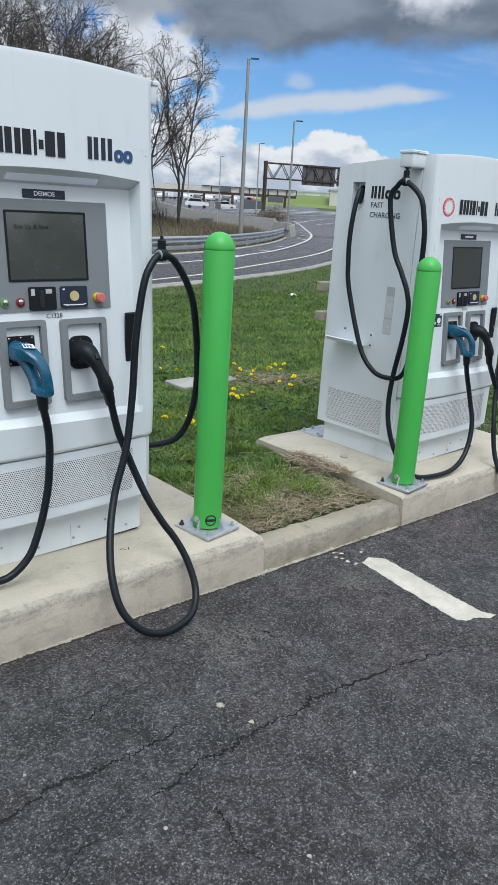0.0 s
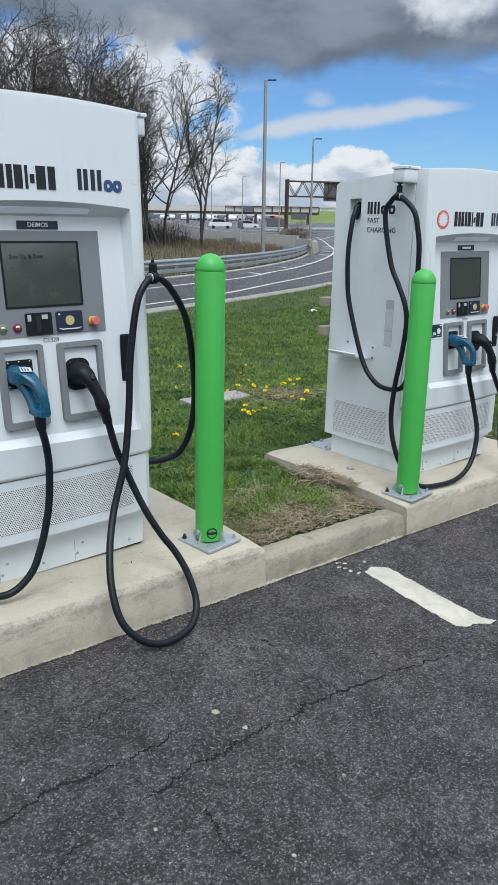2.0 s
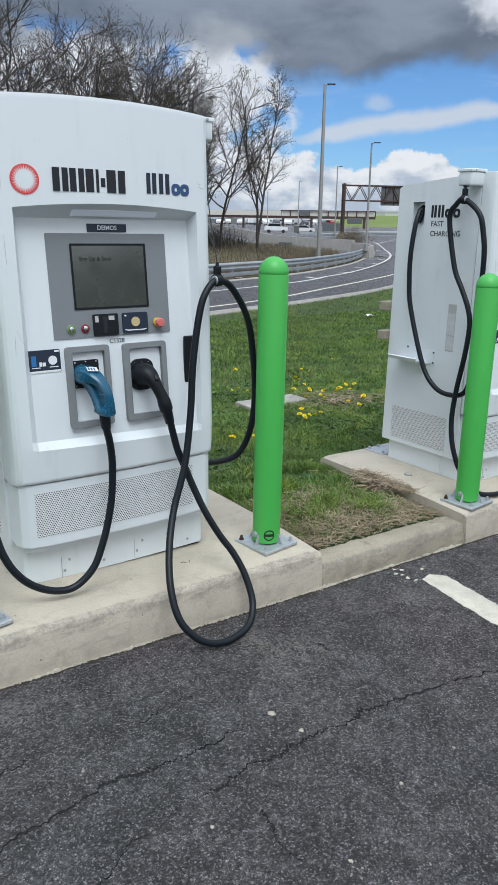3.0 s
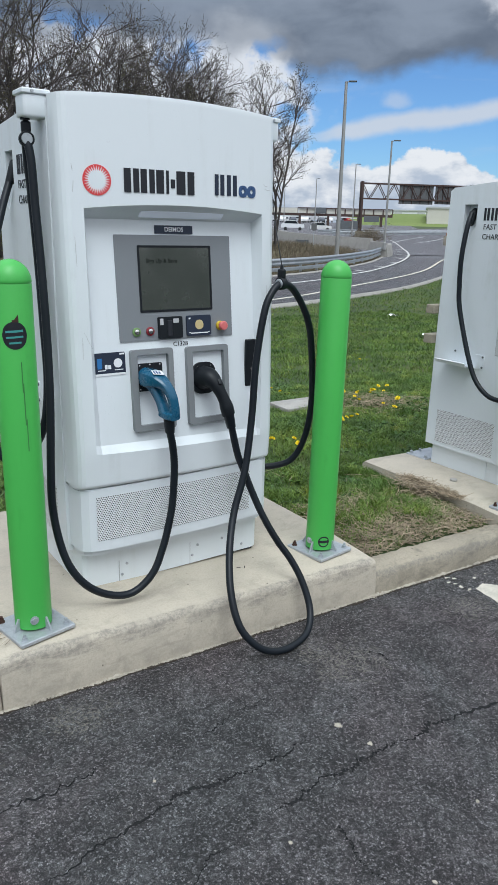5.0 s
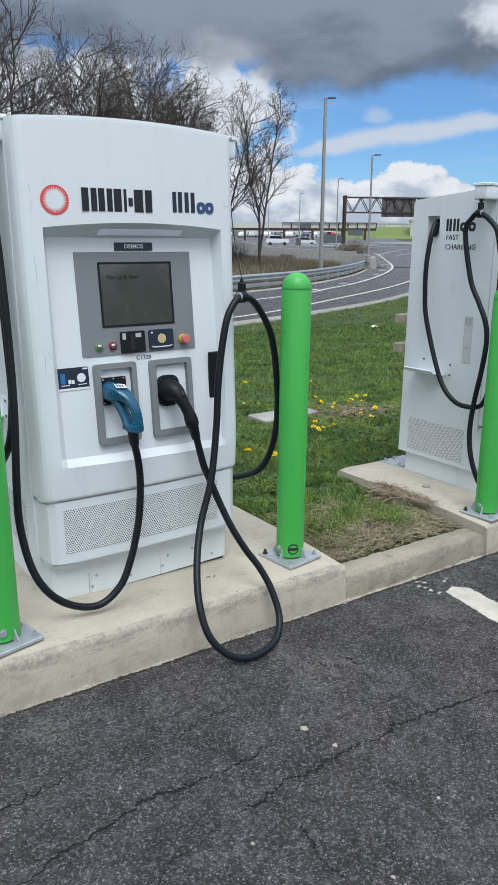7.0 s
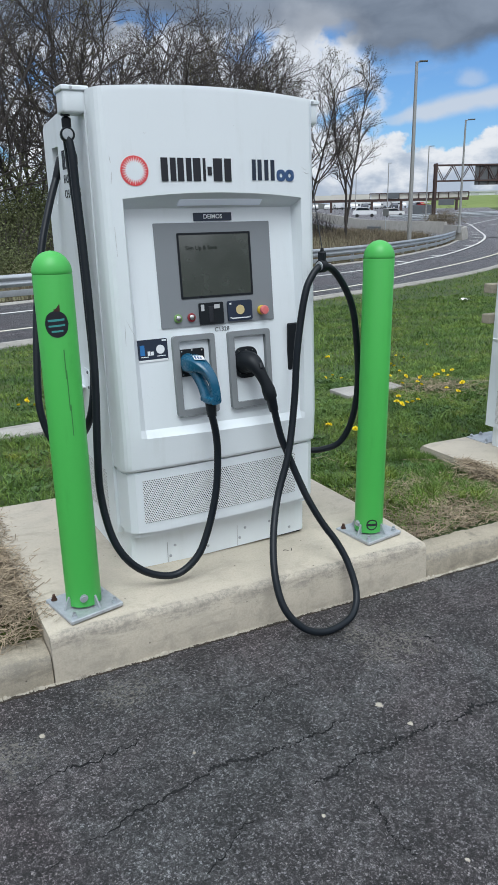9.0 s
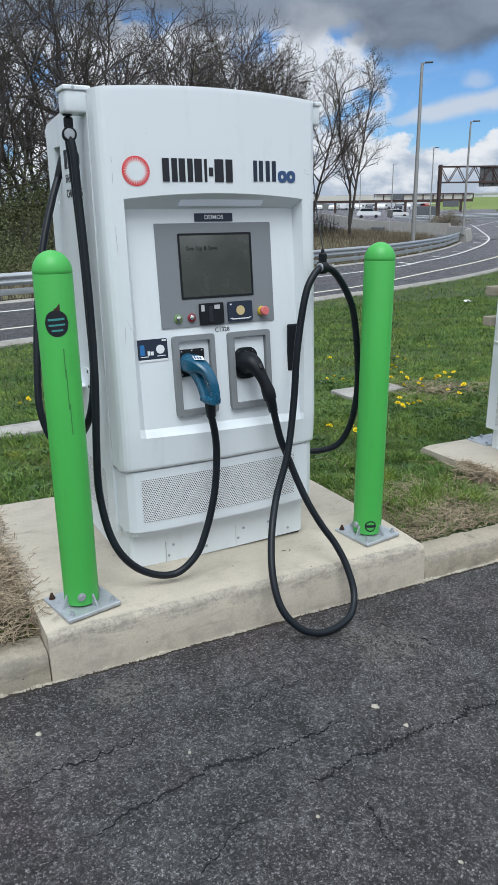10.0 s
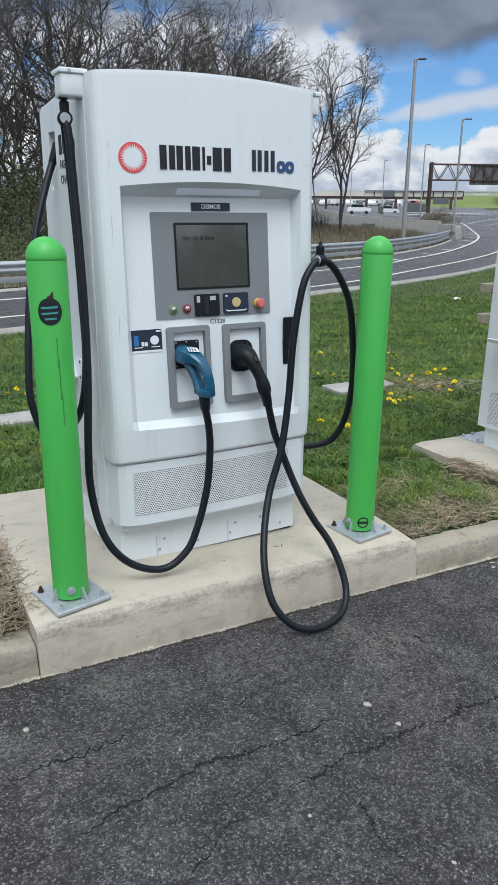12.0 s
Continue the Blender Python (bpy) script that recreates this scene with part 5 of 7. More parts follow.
    part("red_cap", bm, M_ESTOP, stop)
    if tag:
        me = words(tag, 0.024)
        me.transform(FLOOR @ Matrix.Translation((-0.012, -0.001, 1.006)))
        me.materials.append(M_INK)
        piece("lettering", me, cover)
    else:
        bars(cover, [(-0.04, 1.0, 0.02, 1.014)], FLOOR, M_GREYPRINT)
    # holsters
    for u0, u1, w0, w1, shade in ((-0.232, -0.056, 0.685, 0.996, 0), (0.004, 0.192, 0.685, 0.993, 1)):
        bm = bmesh.new()
        ring_plate(bm, (u0, w0, u1, w1), (u0 + 0.025, w0 + 0.024, u1 - 0.021, w1 - 0.021), 0.012, -0.020, 0.006, FLOOR)
        hol = part("holster", bm, M_FRAME, top, "grey plastic connector holster frame")
        bm = bmesh.new()
        extrude(bm, [(u0 + 0.024, w0 + 0.024), (u1 - 0.024, w0 + 0.024), (u1 - 0.024, w1 - 0.024), (u0 + 0.024, w1 - 0.024)], -0.002, 0.002, FLOOR)
        part("holster_back", bm, M_WHITE, hol)
        bm = bmesh.new()
        if shade:
            rounded(bm, u0 + 0.027, 0.803, u0 + 0.128, 0.928, 0.036, -0.014, 0.0, FLOOR)
        else:
            rounded(bm, u0 + 0.027, 0.838, u0 + 0.130, 0.943, 0.006, -0.012, 0.0, FLOOR)
        soc = part("socket_plate", bm, M_BLACK, hol, "black socket plate with screws")
        for du, dw in ((0.035, 0.846), (0.120, 0.846), (0.035, 0.935), (0.078, 0.937), (0.120, 0.935)):
            bm = bmesh.new()
            lathe(bm, [(0.0038, 0), (0.0, 0.002)], FLOOR @ pose(u0 + (du if not shade else 0.046 + (du - 0.035) * 0.72), -0.013, dw - (0.022 if shade else 0), 90, 0, 0), 6)
            part("screw", bm, M_CHROME, soc)
    # app notice
    bm = bmesh.new()
    rounded(bm, -0.371, 0.909, -0.248, 0.993, 0.006, -0.0015, 0.002, FLOOR)
    note = part("notice", bm, M_NAVY, cover, "dark blue printed payment notice")
    NM = FLOOR @ Matrix.Translation((-0.008, -0.0015, 0.003))
    bars(note, [(-0.360, 0.906, -0.242, 0.914), (-0.322, 0.930, -0.312, 0.946), (-0.310, 0.930, -0.298, 0.944), (-0.262, 0.980, -0.243, 0.986), (-0.350, 0.924, -0.318, 0.927), (-0.284, 0.924, -0.250, 0.927)], NM, M_PALE)
    bars(note, [(-0.351, 0.932, -0.333, 0.970)], NM, M_SIGNBLUE)
    bm = bmesh.new()
    extrude(bm, [(-0.270 + 0.017 * math.cos(a), 0.950 + 0.017 * math.sin(a)) for a in np.linspace(0, 2 * math.pi, 21)[:-1]], -0.001, 0.0, NM)
    part("print_disc", bm, M_PALE, note)
    # latch on the right rim
    bm = bmesh.new()
    box(bm, 0.281, floor_y(0.9) - 0.012, 0.811, 0.331, floor_y(0.9) + 0.004, 1.005, 0.004, 1, pose(0, 0, 0))
    latch = part("latch_plate", bm, M_BLACK, cover, "tall black lock plate")
    bm = bmesh.new()
    lathe(bm, [(0.008, 0), (0.008, 0.004), (0.0, 0.005)], pose(0.310, floor_y(0.9) - 0.012, 0.885, 90, 0, 0), 12)
    part("lock", bm, M_CHROME, latch)
    return top


charger(O1, 0.046, "DEIMOS", "C1328", "white bowed double-cable EV fast charger on a concrete pad", (-0.524, -0.190))
charger(O2, 0.060, "", "", "white EV fast charger with cable loops on its side", (-0.556, -0.200))


# ---- connectors and cables (world coordinates) ----
def connector_blue(o):
    """Blue plug handle, hooked down from its socket."""
    def at(u, y, w):
        return tuple(o + Vector((u, y, w)) * SIZE)
    y0 = floor_y(0.89)
    t = thing("charging_connector", "blue plastic charging connector handle plugged in its holster", "charging connector", at(-0.15, y0, 0.89), group="charging connectors")
    t.matrix_basis = t.matrix_basis @ Matrix.Diagonal((SIZE, SIZE, SIZE, 1))
    def loc(u, y, w):
        return (u + 0.15, y - y0, w - 0.89)
    bm = bmesh.new()
    lathe(bm, [(0.037, 0.0), (0.036, 0.02), (0.032, 0.05), (0.0, 0.052)], Matrix.Translation(loc(-0.172, y0 - 0.008, 0.893)) @ pose(0, 0, 0, 90, 0, 0), 20)
    block_grip(bm, [loc(-0.171, y0 - 0.032, 0.894), loc(-0.166, y0 - 0.060, 0.894), loc(-0.157, y0 - 0.090, 0.892), loc(-0.144, y0 - 0.122, 0.875), loc(-0.133, y0 - 0.143, 0.842), loc(-0.127, y0 - 0.150, 0.800), loc(-0.126, y0 - 0.148, 0.766)],
               [0.033, 0.031, 0.024, 0.0165, 0.0145, 0.0145, 0.016], 1.25)
    h = part("handle", bm, M_BLUE, t, "glossy blue handle with an open grip")
    bm = bmesh.new()
    block_grip(bm, [loc(-0.166, y0 - 0.052, 0.884), loc(-0.160, y0 - 0.072, 0.855), loc(-0.152, y0 - 0.093, 0.815), loc(-0.145, y0 - 0.112, 0.772)], [0.024, 0.0175, 0.0145, 0.016], 1.35)
    part("inner_grip", bm, M_BLUE, h)
    bm = bmesh.new()
    block_grip(bm, [loc(-0.148, y0 - 0.096, 0.770), loc(-0.137, y0 - 0.132, 0.766), loc(-0.128, y0 - 0.163, 0.766)], [0.012, 0.015, 0.014], 1.7)
    part("foot", bm, M_BLUE, h)
    bm = bmesh.new()
    box(bm, -0.019, -0.026, 0.0, 0.021, 0.022, 0.0015, 0.0006, 1, Matrix.Translation(loc(-0.160, y0 - 0.080, 0.9215)) @ pose(0, 0, 0, 7, 4, -14))
    patch = part("label_patch", bm, M_PALE, h, "torn white label")
    for k in range(3):
        bm = bmesh.new()
        box(bm, -0.015 + 0.010 * k, -0.020, 0.0016, -0.009 + 0.010 * k, 0.014 - 0.004 * k, 0.0022, m=Matrix.Translation(loc(-0.160, y0 - 0.080, 0.9215)) @ pose(0, 0, 0, 7, 4, -14))
        part("print_bar", bm, M_MIDBLUE, patch)
    bm = bmesh.new()
    grip(bm, [loc(-0.139, y0 - 0.130, 0.762), loc(-0.138, y0 - 0.132, 0.735), loc(-0.136, y0 - 0.133, 0.700)], [0.021, 0.0205, 0.0175], 1.0)
    part("boot", bm, M_BLACK, h, "black rubber boot")
    return at(-0.136, y0 - 0.133, 0.702)


def connector_black(o):
    def at(u, y, w):
        return tuple(o + Vector((u, y, w)) * SIZE)
    y0 = floor_y(0.89)
    t = thing("charging_connector", "black plastic charging connector handle plugged in its holster", "charging connector", at(0.085, y0, 0.89), group="charging connectors")
    t.matrix_basis = t.matrix_basis @ Matrix.Diagonal((SIZE, SIZE, SIZE, 1))
    def loc(u, y, w):
        return (u - 0.085, y - y0, w - 0.89)
    bm = bmesh.new()
    grip(bm, [loc(0.077, y0 - 0.010, 0.866), loc(0.078, y0 - 0.035, 0.874), loc(0.083, y0 - 0.066, 0.872), loc(0.092, y0 - 0.090, 0.850), loc(0.103, y0 - 0.104, 0.822), loc(0.116, y0 - 0.113, 0.790), loc(0.124, y0 - 0.116, 0.765), loc(0.133, y0 - 0.117, 0.735)],
         [0.050, 0.047, 0.039, 0.030, 0.025, 0.0255, 0.0295, 0.0285], 0.92)
    h = part("handle", bm, M_BLACK, t)
    bm = bmesh.new()
    box(bm, -0.008, -0.012, -0.004, 0.008, 0.012, 0.006, 0.003, 2, Matrix.Translation(loc(0.094, y0 - 0.112, 0.868)) @ pose(0, 0, 0, 55, 0, -10))
    part("latch_button", bm, M_BLACK, h)
    bm = bmesh.new()
    grip(bm, [loc(0.133, y0 - 0.117, 0.738), loc(0.140, y0 - 0.117, 0.708), loc(0.147, y0 - 0.117, 0.680)], [0.0215, 0.0205, 0.0185], 1.0)
    part("boot", bm, M_RUBBER, h, "black rubber boot")
    return at(0.148, y0 - 0.117, 0.682)


def cable(points, label, r=0.0148):
    bm = bmesh.new()
    tube(bm, spline(points, 7), r, 14)
    ob = part("charging_cable", bm, M_RUBBER, smooth=80)
    return tagged(ob, label, "charging cable", group="charging cables")


def clip(at, turn, name="cable_clip", up=0.06):
    """Black clamp that hangs a cable."""
    t = thing(name, "black clamp holding the cable loop", "cable clip", at, turn, group="cable clips")
    bm = bmesh.new()
    lathe(bm, [(0.0235, -0.015), (0.026, -0.012), (0.026, 0.012), (0.0235, 0.015)], pose(0, 0, 0, 0, 90, 0), 20)
    part("collar", bm, M_BLACK, t)
    bm = bmesh.new()
    lathe(bm, [(0.0175, -0.019), (0.0190, -0.0165), (0.0190, 0.0165), (0.0175, 0.019)], pose(0, 0, 0, 0, 90, 0), 20)
    part("sleeve_ring", bm, M_GALV, t)
    bm = bmesh.new()
    box(bm, -0.012, -0.016, 0.02, 0.012, 0.016, 0.058, 0.005, 1)
    lathe(bm, [(0.009, 0.055), (0.006, up + 0.012), (0.0, up + 0.013)], None, 10)
    part("shackle", bm, M_BLACK, t)
    return t


end = connector_blue(O1)
cable([end, (-0.96, 0.18, 0.832), (-0.951, 0.187, 0.742), (-0.96, 0.186, 0.613), (-0.983, 0.178, 0.516), (-1.017, 0.168, 0.423), (-1.063, 0.162, 0.334), (-1.139, 0.165, 0.274), (-1.219, 0.17, 0.275), (-1.307, 0.176, 0.322), (-1.371, 0.189, 0.397), (-1.407, 0.215, 0.496),
       (-1.421, 0.252, 0.642), (-1.414, 0.27, 0.798), (-1.387, 0.316, 1.048), (-1.371, 0.362, 1.273), (-1.364, 0.403, 1.522), (-1.363, 0.433, 1.721), (-1.363, 0.449, 1.864), (-1.369, 0.466, 1.931), (-1.365, 0.488, 1.905), (-1.355, 0.497, 1.783), (-1.347, 0.486, 1.528), (-1.351, 0.454, 1.299), (-1.361, 0.415, 1.079),
       (-1.388, 0.415, 0.906), (-1.426, 0.505, 0.789), (-1.501, 0.556, 0.768), (-1.542, 0.586, 0.895), (-1.533, 0.622, 1.048), (-1.493, 0.688, 1.303), (-1.433, 0.76, 1.535), (-1.37, 0.821, 1.701), (-1.324, 0.86, 1.803), (-1.306, 0.863, 1.844)],
      "black rubber charging cable looping from the side hook")
clip((-1.369, 0.466, 1.932), 80)
end = connector_black(O1)
cable([end, (-0.657, 0.187, 0.762), (-0.635, 0.178, 0.698), (-0.598, 0.148, 0.58), (-0.567, 0.106, 0.48), (-0.524, 0.062, 0.382), (-0.483, 0.02, 0.306), (-0.457, -0.03, 0.22), (-0.456, -0.09, 0.118), (-0.508, -0.145, 0.058), (-0.591, -0.172, 0.036), (-0.689, -0.18, 0.04), (-0.776, -0.172, 0.084), (-0.835, -0.13, 0.167), (-0.835, -0.06, 0.279), (-0.789, 0.029, 0.404), (-0.716, 0.115, 0.532), (-0.643, 0.148, 0.702), (-0.596, 0.178, 0.911), (-0.572, 0.194, 1.12), (-0.529, 0.209, 1.321), (-0.488, 0.219, 1.403), (-0.432, 0.229, 1.441), (-0.35, 0.245, 1.407), (-0.248, 0.27, 1.268), (-0.187, 0.306, 1.069), (-0.157, 0.336, 0.88), (-0.162, 0.367, 0.717), (-0.207, 0.396, 0.61), (-0.272, 0.441, 0.572), (-0.344, 0.491, 0.564), (-0.424, 0.543, 0.574)],
      "black rubber charging cable drooping over the kerb to the asphalt")
clip((-0.432, 0.229, 1.442), 15)
bm = bmesh.new()
tube(bm, spline([(-0.432, 0.229, 1.512), (-0.404, 0.331, 1.701), tuple(O1 + Vector((0.480, -0.19, 1.735)) * SIZE)], 6), 0.0022, 6)
tagged(part("hanger_cord", bm, M_BLACK), "thin black cord holding up the cable loop", "cord", group="hanger cords")

end = connector_blue(O2)
cable([end, (1.822, 0.184, 0.722), (1.878, 0.179, 0.583), (1.873, 0.131, 0.414), (1.8, 0.1, 0.26), (1.68, 0.09, 0.175), (1.5, 0.095, 0.158), (1.32, 0.14, 0.18), (1.28, 0.24, 0.28), (1.287, 0.323, 0.421), (1.311, 0.369, 0.567), (1.33, 0.372, 0.74), (1.338, 0.343, 0.948), (1.346, 0.333, 1.12), (1.348, 0.356, 1.225), (1.348, 0.412, 1.33), (1.348, 0.482, 1.455), (1.348, 0.546, 1.717), (1.348, 0.508, 1.795), (1.348, 0.453, 1.822), (1.348, 0.344, 1.747), (1.353, 0.308, 1.644), (1.358, 0.29, 1.495), (1.368, 0.301, 1.116), (1.364, 0.29, 0.923), (1.358, 0.33, 0.746), (1.356, 0.443, 0.707), (1.354, 0.557, 0.736), (1.353, 0.665, 0.858), (1.363, 0.805, 1.187), (1.363, 0.833, 1.356), (1.368, 0.842, 1.524), (1.399, 0.848, 1.689), (1.44, 0.859, 1.773)],
      "black rubber charging cable in two loops on the charger side")
clip((1.348, 0.453, 1.822), 85)
end = connector_black(O2)
cable([end, (2.142, 0.188, 0.671), (2.189, 0.154, 0.55), (2.233, 0.087, 0.386), (2.3, 0.02, 0.23), (2.365, -0.055, 0.115), (2.38, -0.115, 0.015), (2.33, -0.165, -0.03), (2.24, -0.185, -0.036), (2.135, -0.155, -0.03), (2.07, -0.085, 0.005), (2.05, -0.02, 0.09), (2.06, 0.05, 0.215), (2.095, 0.108, 0.396), (2.17, 0.17, 0.593), (2.21, 0.199, 0.839), (2.225, 0.209, 1.028), (2.246, 0.214, 1.23), (2.276, 0.224, 1.324), (2.322, 0.235, 1.356), (2.388, 0.25, 1.324), (2.485, 0.265, 1.186), (2.538, 0.285, 0.992), (2.552, 0.321, 0.814), (2.528, 0.381, 0.661), (2.452, 0.44, 0.564), (2.365, 0.497, 0.545), (2.311, 0.539, 0.55)],
      "black rubber charging cable drooping beside the charger")
clip((2.322, 0.235, 1.36), 15)
bm = bmesh.new()
tube(bm, spline([(2.322, 0.235, 1.431), (2.363, 0.331, 1.66), tuple(O2 + Vector((0.512, -0.20, 1.735)) * SIZE)], 6), 0.0022, 6)
tagged(part("hanger_cord", bm, M_BLACK), "thin black cord holding up the cable loop", "cord", group="hanger cords")

# ---- things behind the lawn ----
RAIL = [(-38, 11.5), (-15.01, 14.8), (1.3, 18.45), (8.48, 21.19), (15.39, 24.45), (22.57, 28.11), (31.97, 34.89), (40.84, 42.72)]


def guardrail(run_of, label, every=1.9):
    ax, ay = run_of[0]
    t = thing("guardrail", label, "guardrail", (ax, ay, 0), group="guardrails")
    line = [Vector((p[0] - ax, p[1] - ay, float(land_z(p[0], p[1])))) for p in np.array(spline(run_of, 8))]
    prof = [(0.0, 0.42), (0.035, 0.45), (0.085, 0.485), (0.085, 0.53), (0.03, 0.565), (0.02, 0.59), (0.03, 0.615), (0.085, 0.65), (0.085, 0.70), (0.035, 0.735), (0.0, 0.765)]
    bm = bmesh.new()
    rows = []
    for i, p in enumerate(line):
        d = (line[min(i + 1, len(line) - 1)] - line[max(i - 1, 0)]).normalized()
        n = Vector((d.y, -d.x, 0))
        rows.append([bm.verts.new(p + n * o + Vector((0, 0, z))) for o, z in prof])
    for a, b in zip(rows, rows[1:]):
        for j in range(len(prof) - 1):
            bm.faces.new((a[j], b[j], b[j + 1], a[j + 1]))
    part("beam", bm, M_RAIL, t, smooth=60)
    bm = bmesh.new()
    rows = []
    for i, p in enumerate(line):
        d = (line[min(i + 1, len(line) - 1)] - line[max(i - 1, 0)]).normalized()
        n = Vector((d.y, -d.x, 0))
        rows.append([bm.verts.new(p + n * o + Vector((0, 0, z))) for o, z in ((0.0, 0.17), (0.05, 0.18), (0.06, 0.25), (0.05, 0.335), (0.0, 0.345))])
    for a, b in zip(rows, rows[1:]):
        for j in range(4):
            bm.faces.new((a[j], b[j], b[j + 1], a[j + 1]))
    part("rub_rail", bm, M_RAIL, t, smooth=60)
    run = 0.0
    for i in range(1, len(line)):
        run += (line[i] - line[i - 1]).length
        if run > every:
            run = 0.0
            d = (line[i] - line[i - 1]).normalized()
            a = math.degrees(math.atan2(d.y, d.x))
            bm = bmesh.new()
            box(bm, -0.05, 0.12, 0.0, 0.05, 0.24, 0.74)
            box(bm, -0.045, 0.0, 0.45, 0.045, 0.125, 0.75)
            part("post", bm, M_RAIL, t, m=Matrix.Translation(line[i]) @ pose(0, 0, 0, 0, 0, a))


guardrail(RAIL, "galvanised W-beam guardrail along the road")
guardrail([(72.0, 86.0), (82.0, 85.5), (92.0, 84.0), (106.0, 86.0), (126.0, 96.0)], "low steel guardrail along the highway", 4.0)
guardrail([(74.0, 92.0), (85.0, 91.0), (97.0, 89.5), (112.0, 92.0), (132.0, 103.0)], "low steel guardrail along the highway", 4.0)


def street_lamp(x, y, z, tall, turn, fat=0.11):
    t = thing("street_lamp", "tall grey steel road lamp with a flat head", "street lamp", (x, y, z), turn, group="road lamps")
    bm = bmesh.new()
    lathe(bm, [(fat * 1.5, -0.4), (fat * 1.5, 0.15), (fat, 0.2), (fat * 0.62, tall), (0.0, tall + 0.02)], sides=12)
    part("pole", bm, M_POLE, t)
    bm = bmesh.new()
    tube(bm, [(0, 0, tall - 0.08), (0.12, 0, tall - 0.02), (0.25, 0, tall)], 0.035, 8)
    arm = part("arm", bm, M_POLE, t)
    bm = bmesh.new()
    box(bm, 0.15, -0.13, tall - 0.03, 0.68, 0.13, tall + 0.05, 0.02, 2)
    part("lamp_head", bm, M_DARKGREY, arm)


street_lamp(31.55, 37.32, -0.35, 11.15, -40, 0.15)
street_lamp(40.9, 42.4, 0.5, 7.85, -40, 0.10)
street_lamp(68.1, 77.1, 0.8, 9.3, -40, 0.10)
street_lamp(97.9, 122.6, 1.6, 9.9, -40, 0.12)
street_lamp(110.5, 150.7, 1.6, 9.7, -40, 0.12)


def gantry():
    a, b = Vector((69.5, 77.0, 0.9)), Vector((84.2, 70.0, 0.9))
    d = (b - a)
    t = thing("sign_gantry", "dark steel truss sign gantry over the highway", "sign gantry", tuple(a), math.degrees(math.atan2(d.y, d.x)))
    L = d.length
    for x in (0.0, L - 0.2):
        bm = bmesh.new()
        for o in (0.0, 0.75):
            box(bm, x - 0.14, o - 0.14, -0.8, x + 0.14, o + 0.14, 7.1, 0.02, 1)
        for k in range(6):
            tube(bm, [(x, 0.0 if k % 2 else 0.75, 0.6 + k * 0.95), (x, 0.75 if k % 2 else 0.0, 1.55 + k * 0.95)], 0.05, 6)
        part("leg", bm, M_RUSTSTEEL, t)
    for y in (0.0, 0.75):
        for z in (4.85, 6.85):
            bm = bmesh.new()
            box(bm, -0.2, y - 0.09, z - 0.09, L, y + 0.09, z + 0.09)
            part("chord", bm, M_RUSTSTEEL, t)
    n = 14
    for k in range(n):
        x0, x1 = L * k / n, L * (k + 1) / n
        for y in (0.0, 0.75):
            bm = bmesh.new()
            tube(bm, [(x0, y, 4.85 if k % 2 else 6.85), (x1, y, 6.85 if k % 2 else 4.85)], 0.055, 6)
            part("diagonal", bm, M_RUSTSTEEL, t)
    for x0, x1, z0, z1 in ((5.6, 10.6, 4.3, 7.0), (10.9, 13.9, 4.4, 6.9)):
        bm = bmesh.new()
        box(bm, x0, 0.85, z0, x1, 0.93, z1, 0.02, 1)
        sg = part("sign", bm, M_SIGNBACK, t, "grey back of a road sign")
        for k in range(4):
            x = x0 + (x1 - x0) * (k + 0.5) / 4
            bm = bmesh.new()
            box(bm, x - 0.05, 0.76, z0, x + 0.05, 0.85, z1)
            part("stiffener", bm, M_RUSTSTEEL, sg)


gantry()


def wall_run(name, pts, tall, thick, material, label, category, cap=0.0):
    """A wall along a plan line, standing on the land."""
    line = [Vector((x, y, float(land_z(x, y)))) for x, y in pts]
    bm = bmesh.new()
    rows = []
    for i, p in enumerate(line):
        d = (line[min(i + 1, len(line) - 1)] - line[max(i - 1, 0)]).normalized()
        n = Vector((d.y, -d.x, 0)) * thick / 2
        up = Vector((0, 0, tall))
        dn = Vector((0, 0, -0.6))
        rows.append([bm.verts.new(q) for q in (p + n * 1.7 + dn, p + n * 1.3 + up * 0.3, p + n * 0.6 + up, p - n * 0.6 + up, p - n * 1.3 + up * 0.3, p - n * 1.7 + dn)])
    for a, b in zip(rows, rows[1:]):
        for j in range(5):
            bm.faces.new((a[j], b[j], b[j + 1], a[j + 1]))
    bm.faces.new(rows[0][::-1])
    bm.faces.new(rows[-1])
    return tagged(part(name, bm, material, smooth=30), label, category, kind="structure")


wall_run("road_kerb", [tuple(p) for p in spline([(-15.01, 7.23), (0.12, 11.01), (8.61, 13.95), (12.65, 15.32), (19.44, 18.45), (29.36, 24.97), (40.6, 33.4)], 6)], 0.10, 0.15, M_OLDCON, "low pale concrete kerb between lawn and road", "kerb")
wall_run("road_kerb", [tuple(p) for p in spline([(-38, 9.6), (-15.01, 14.4), (1.3, 18.06), (15.39, 24.19), (22.57, 27.85), (31.97, 34.63), (40.6, 42.2)], 6)], 0.07, 0.18, M_OLDCON, "low tan kerb under the guardrail", "kerb")

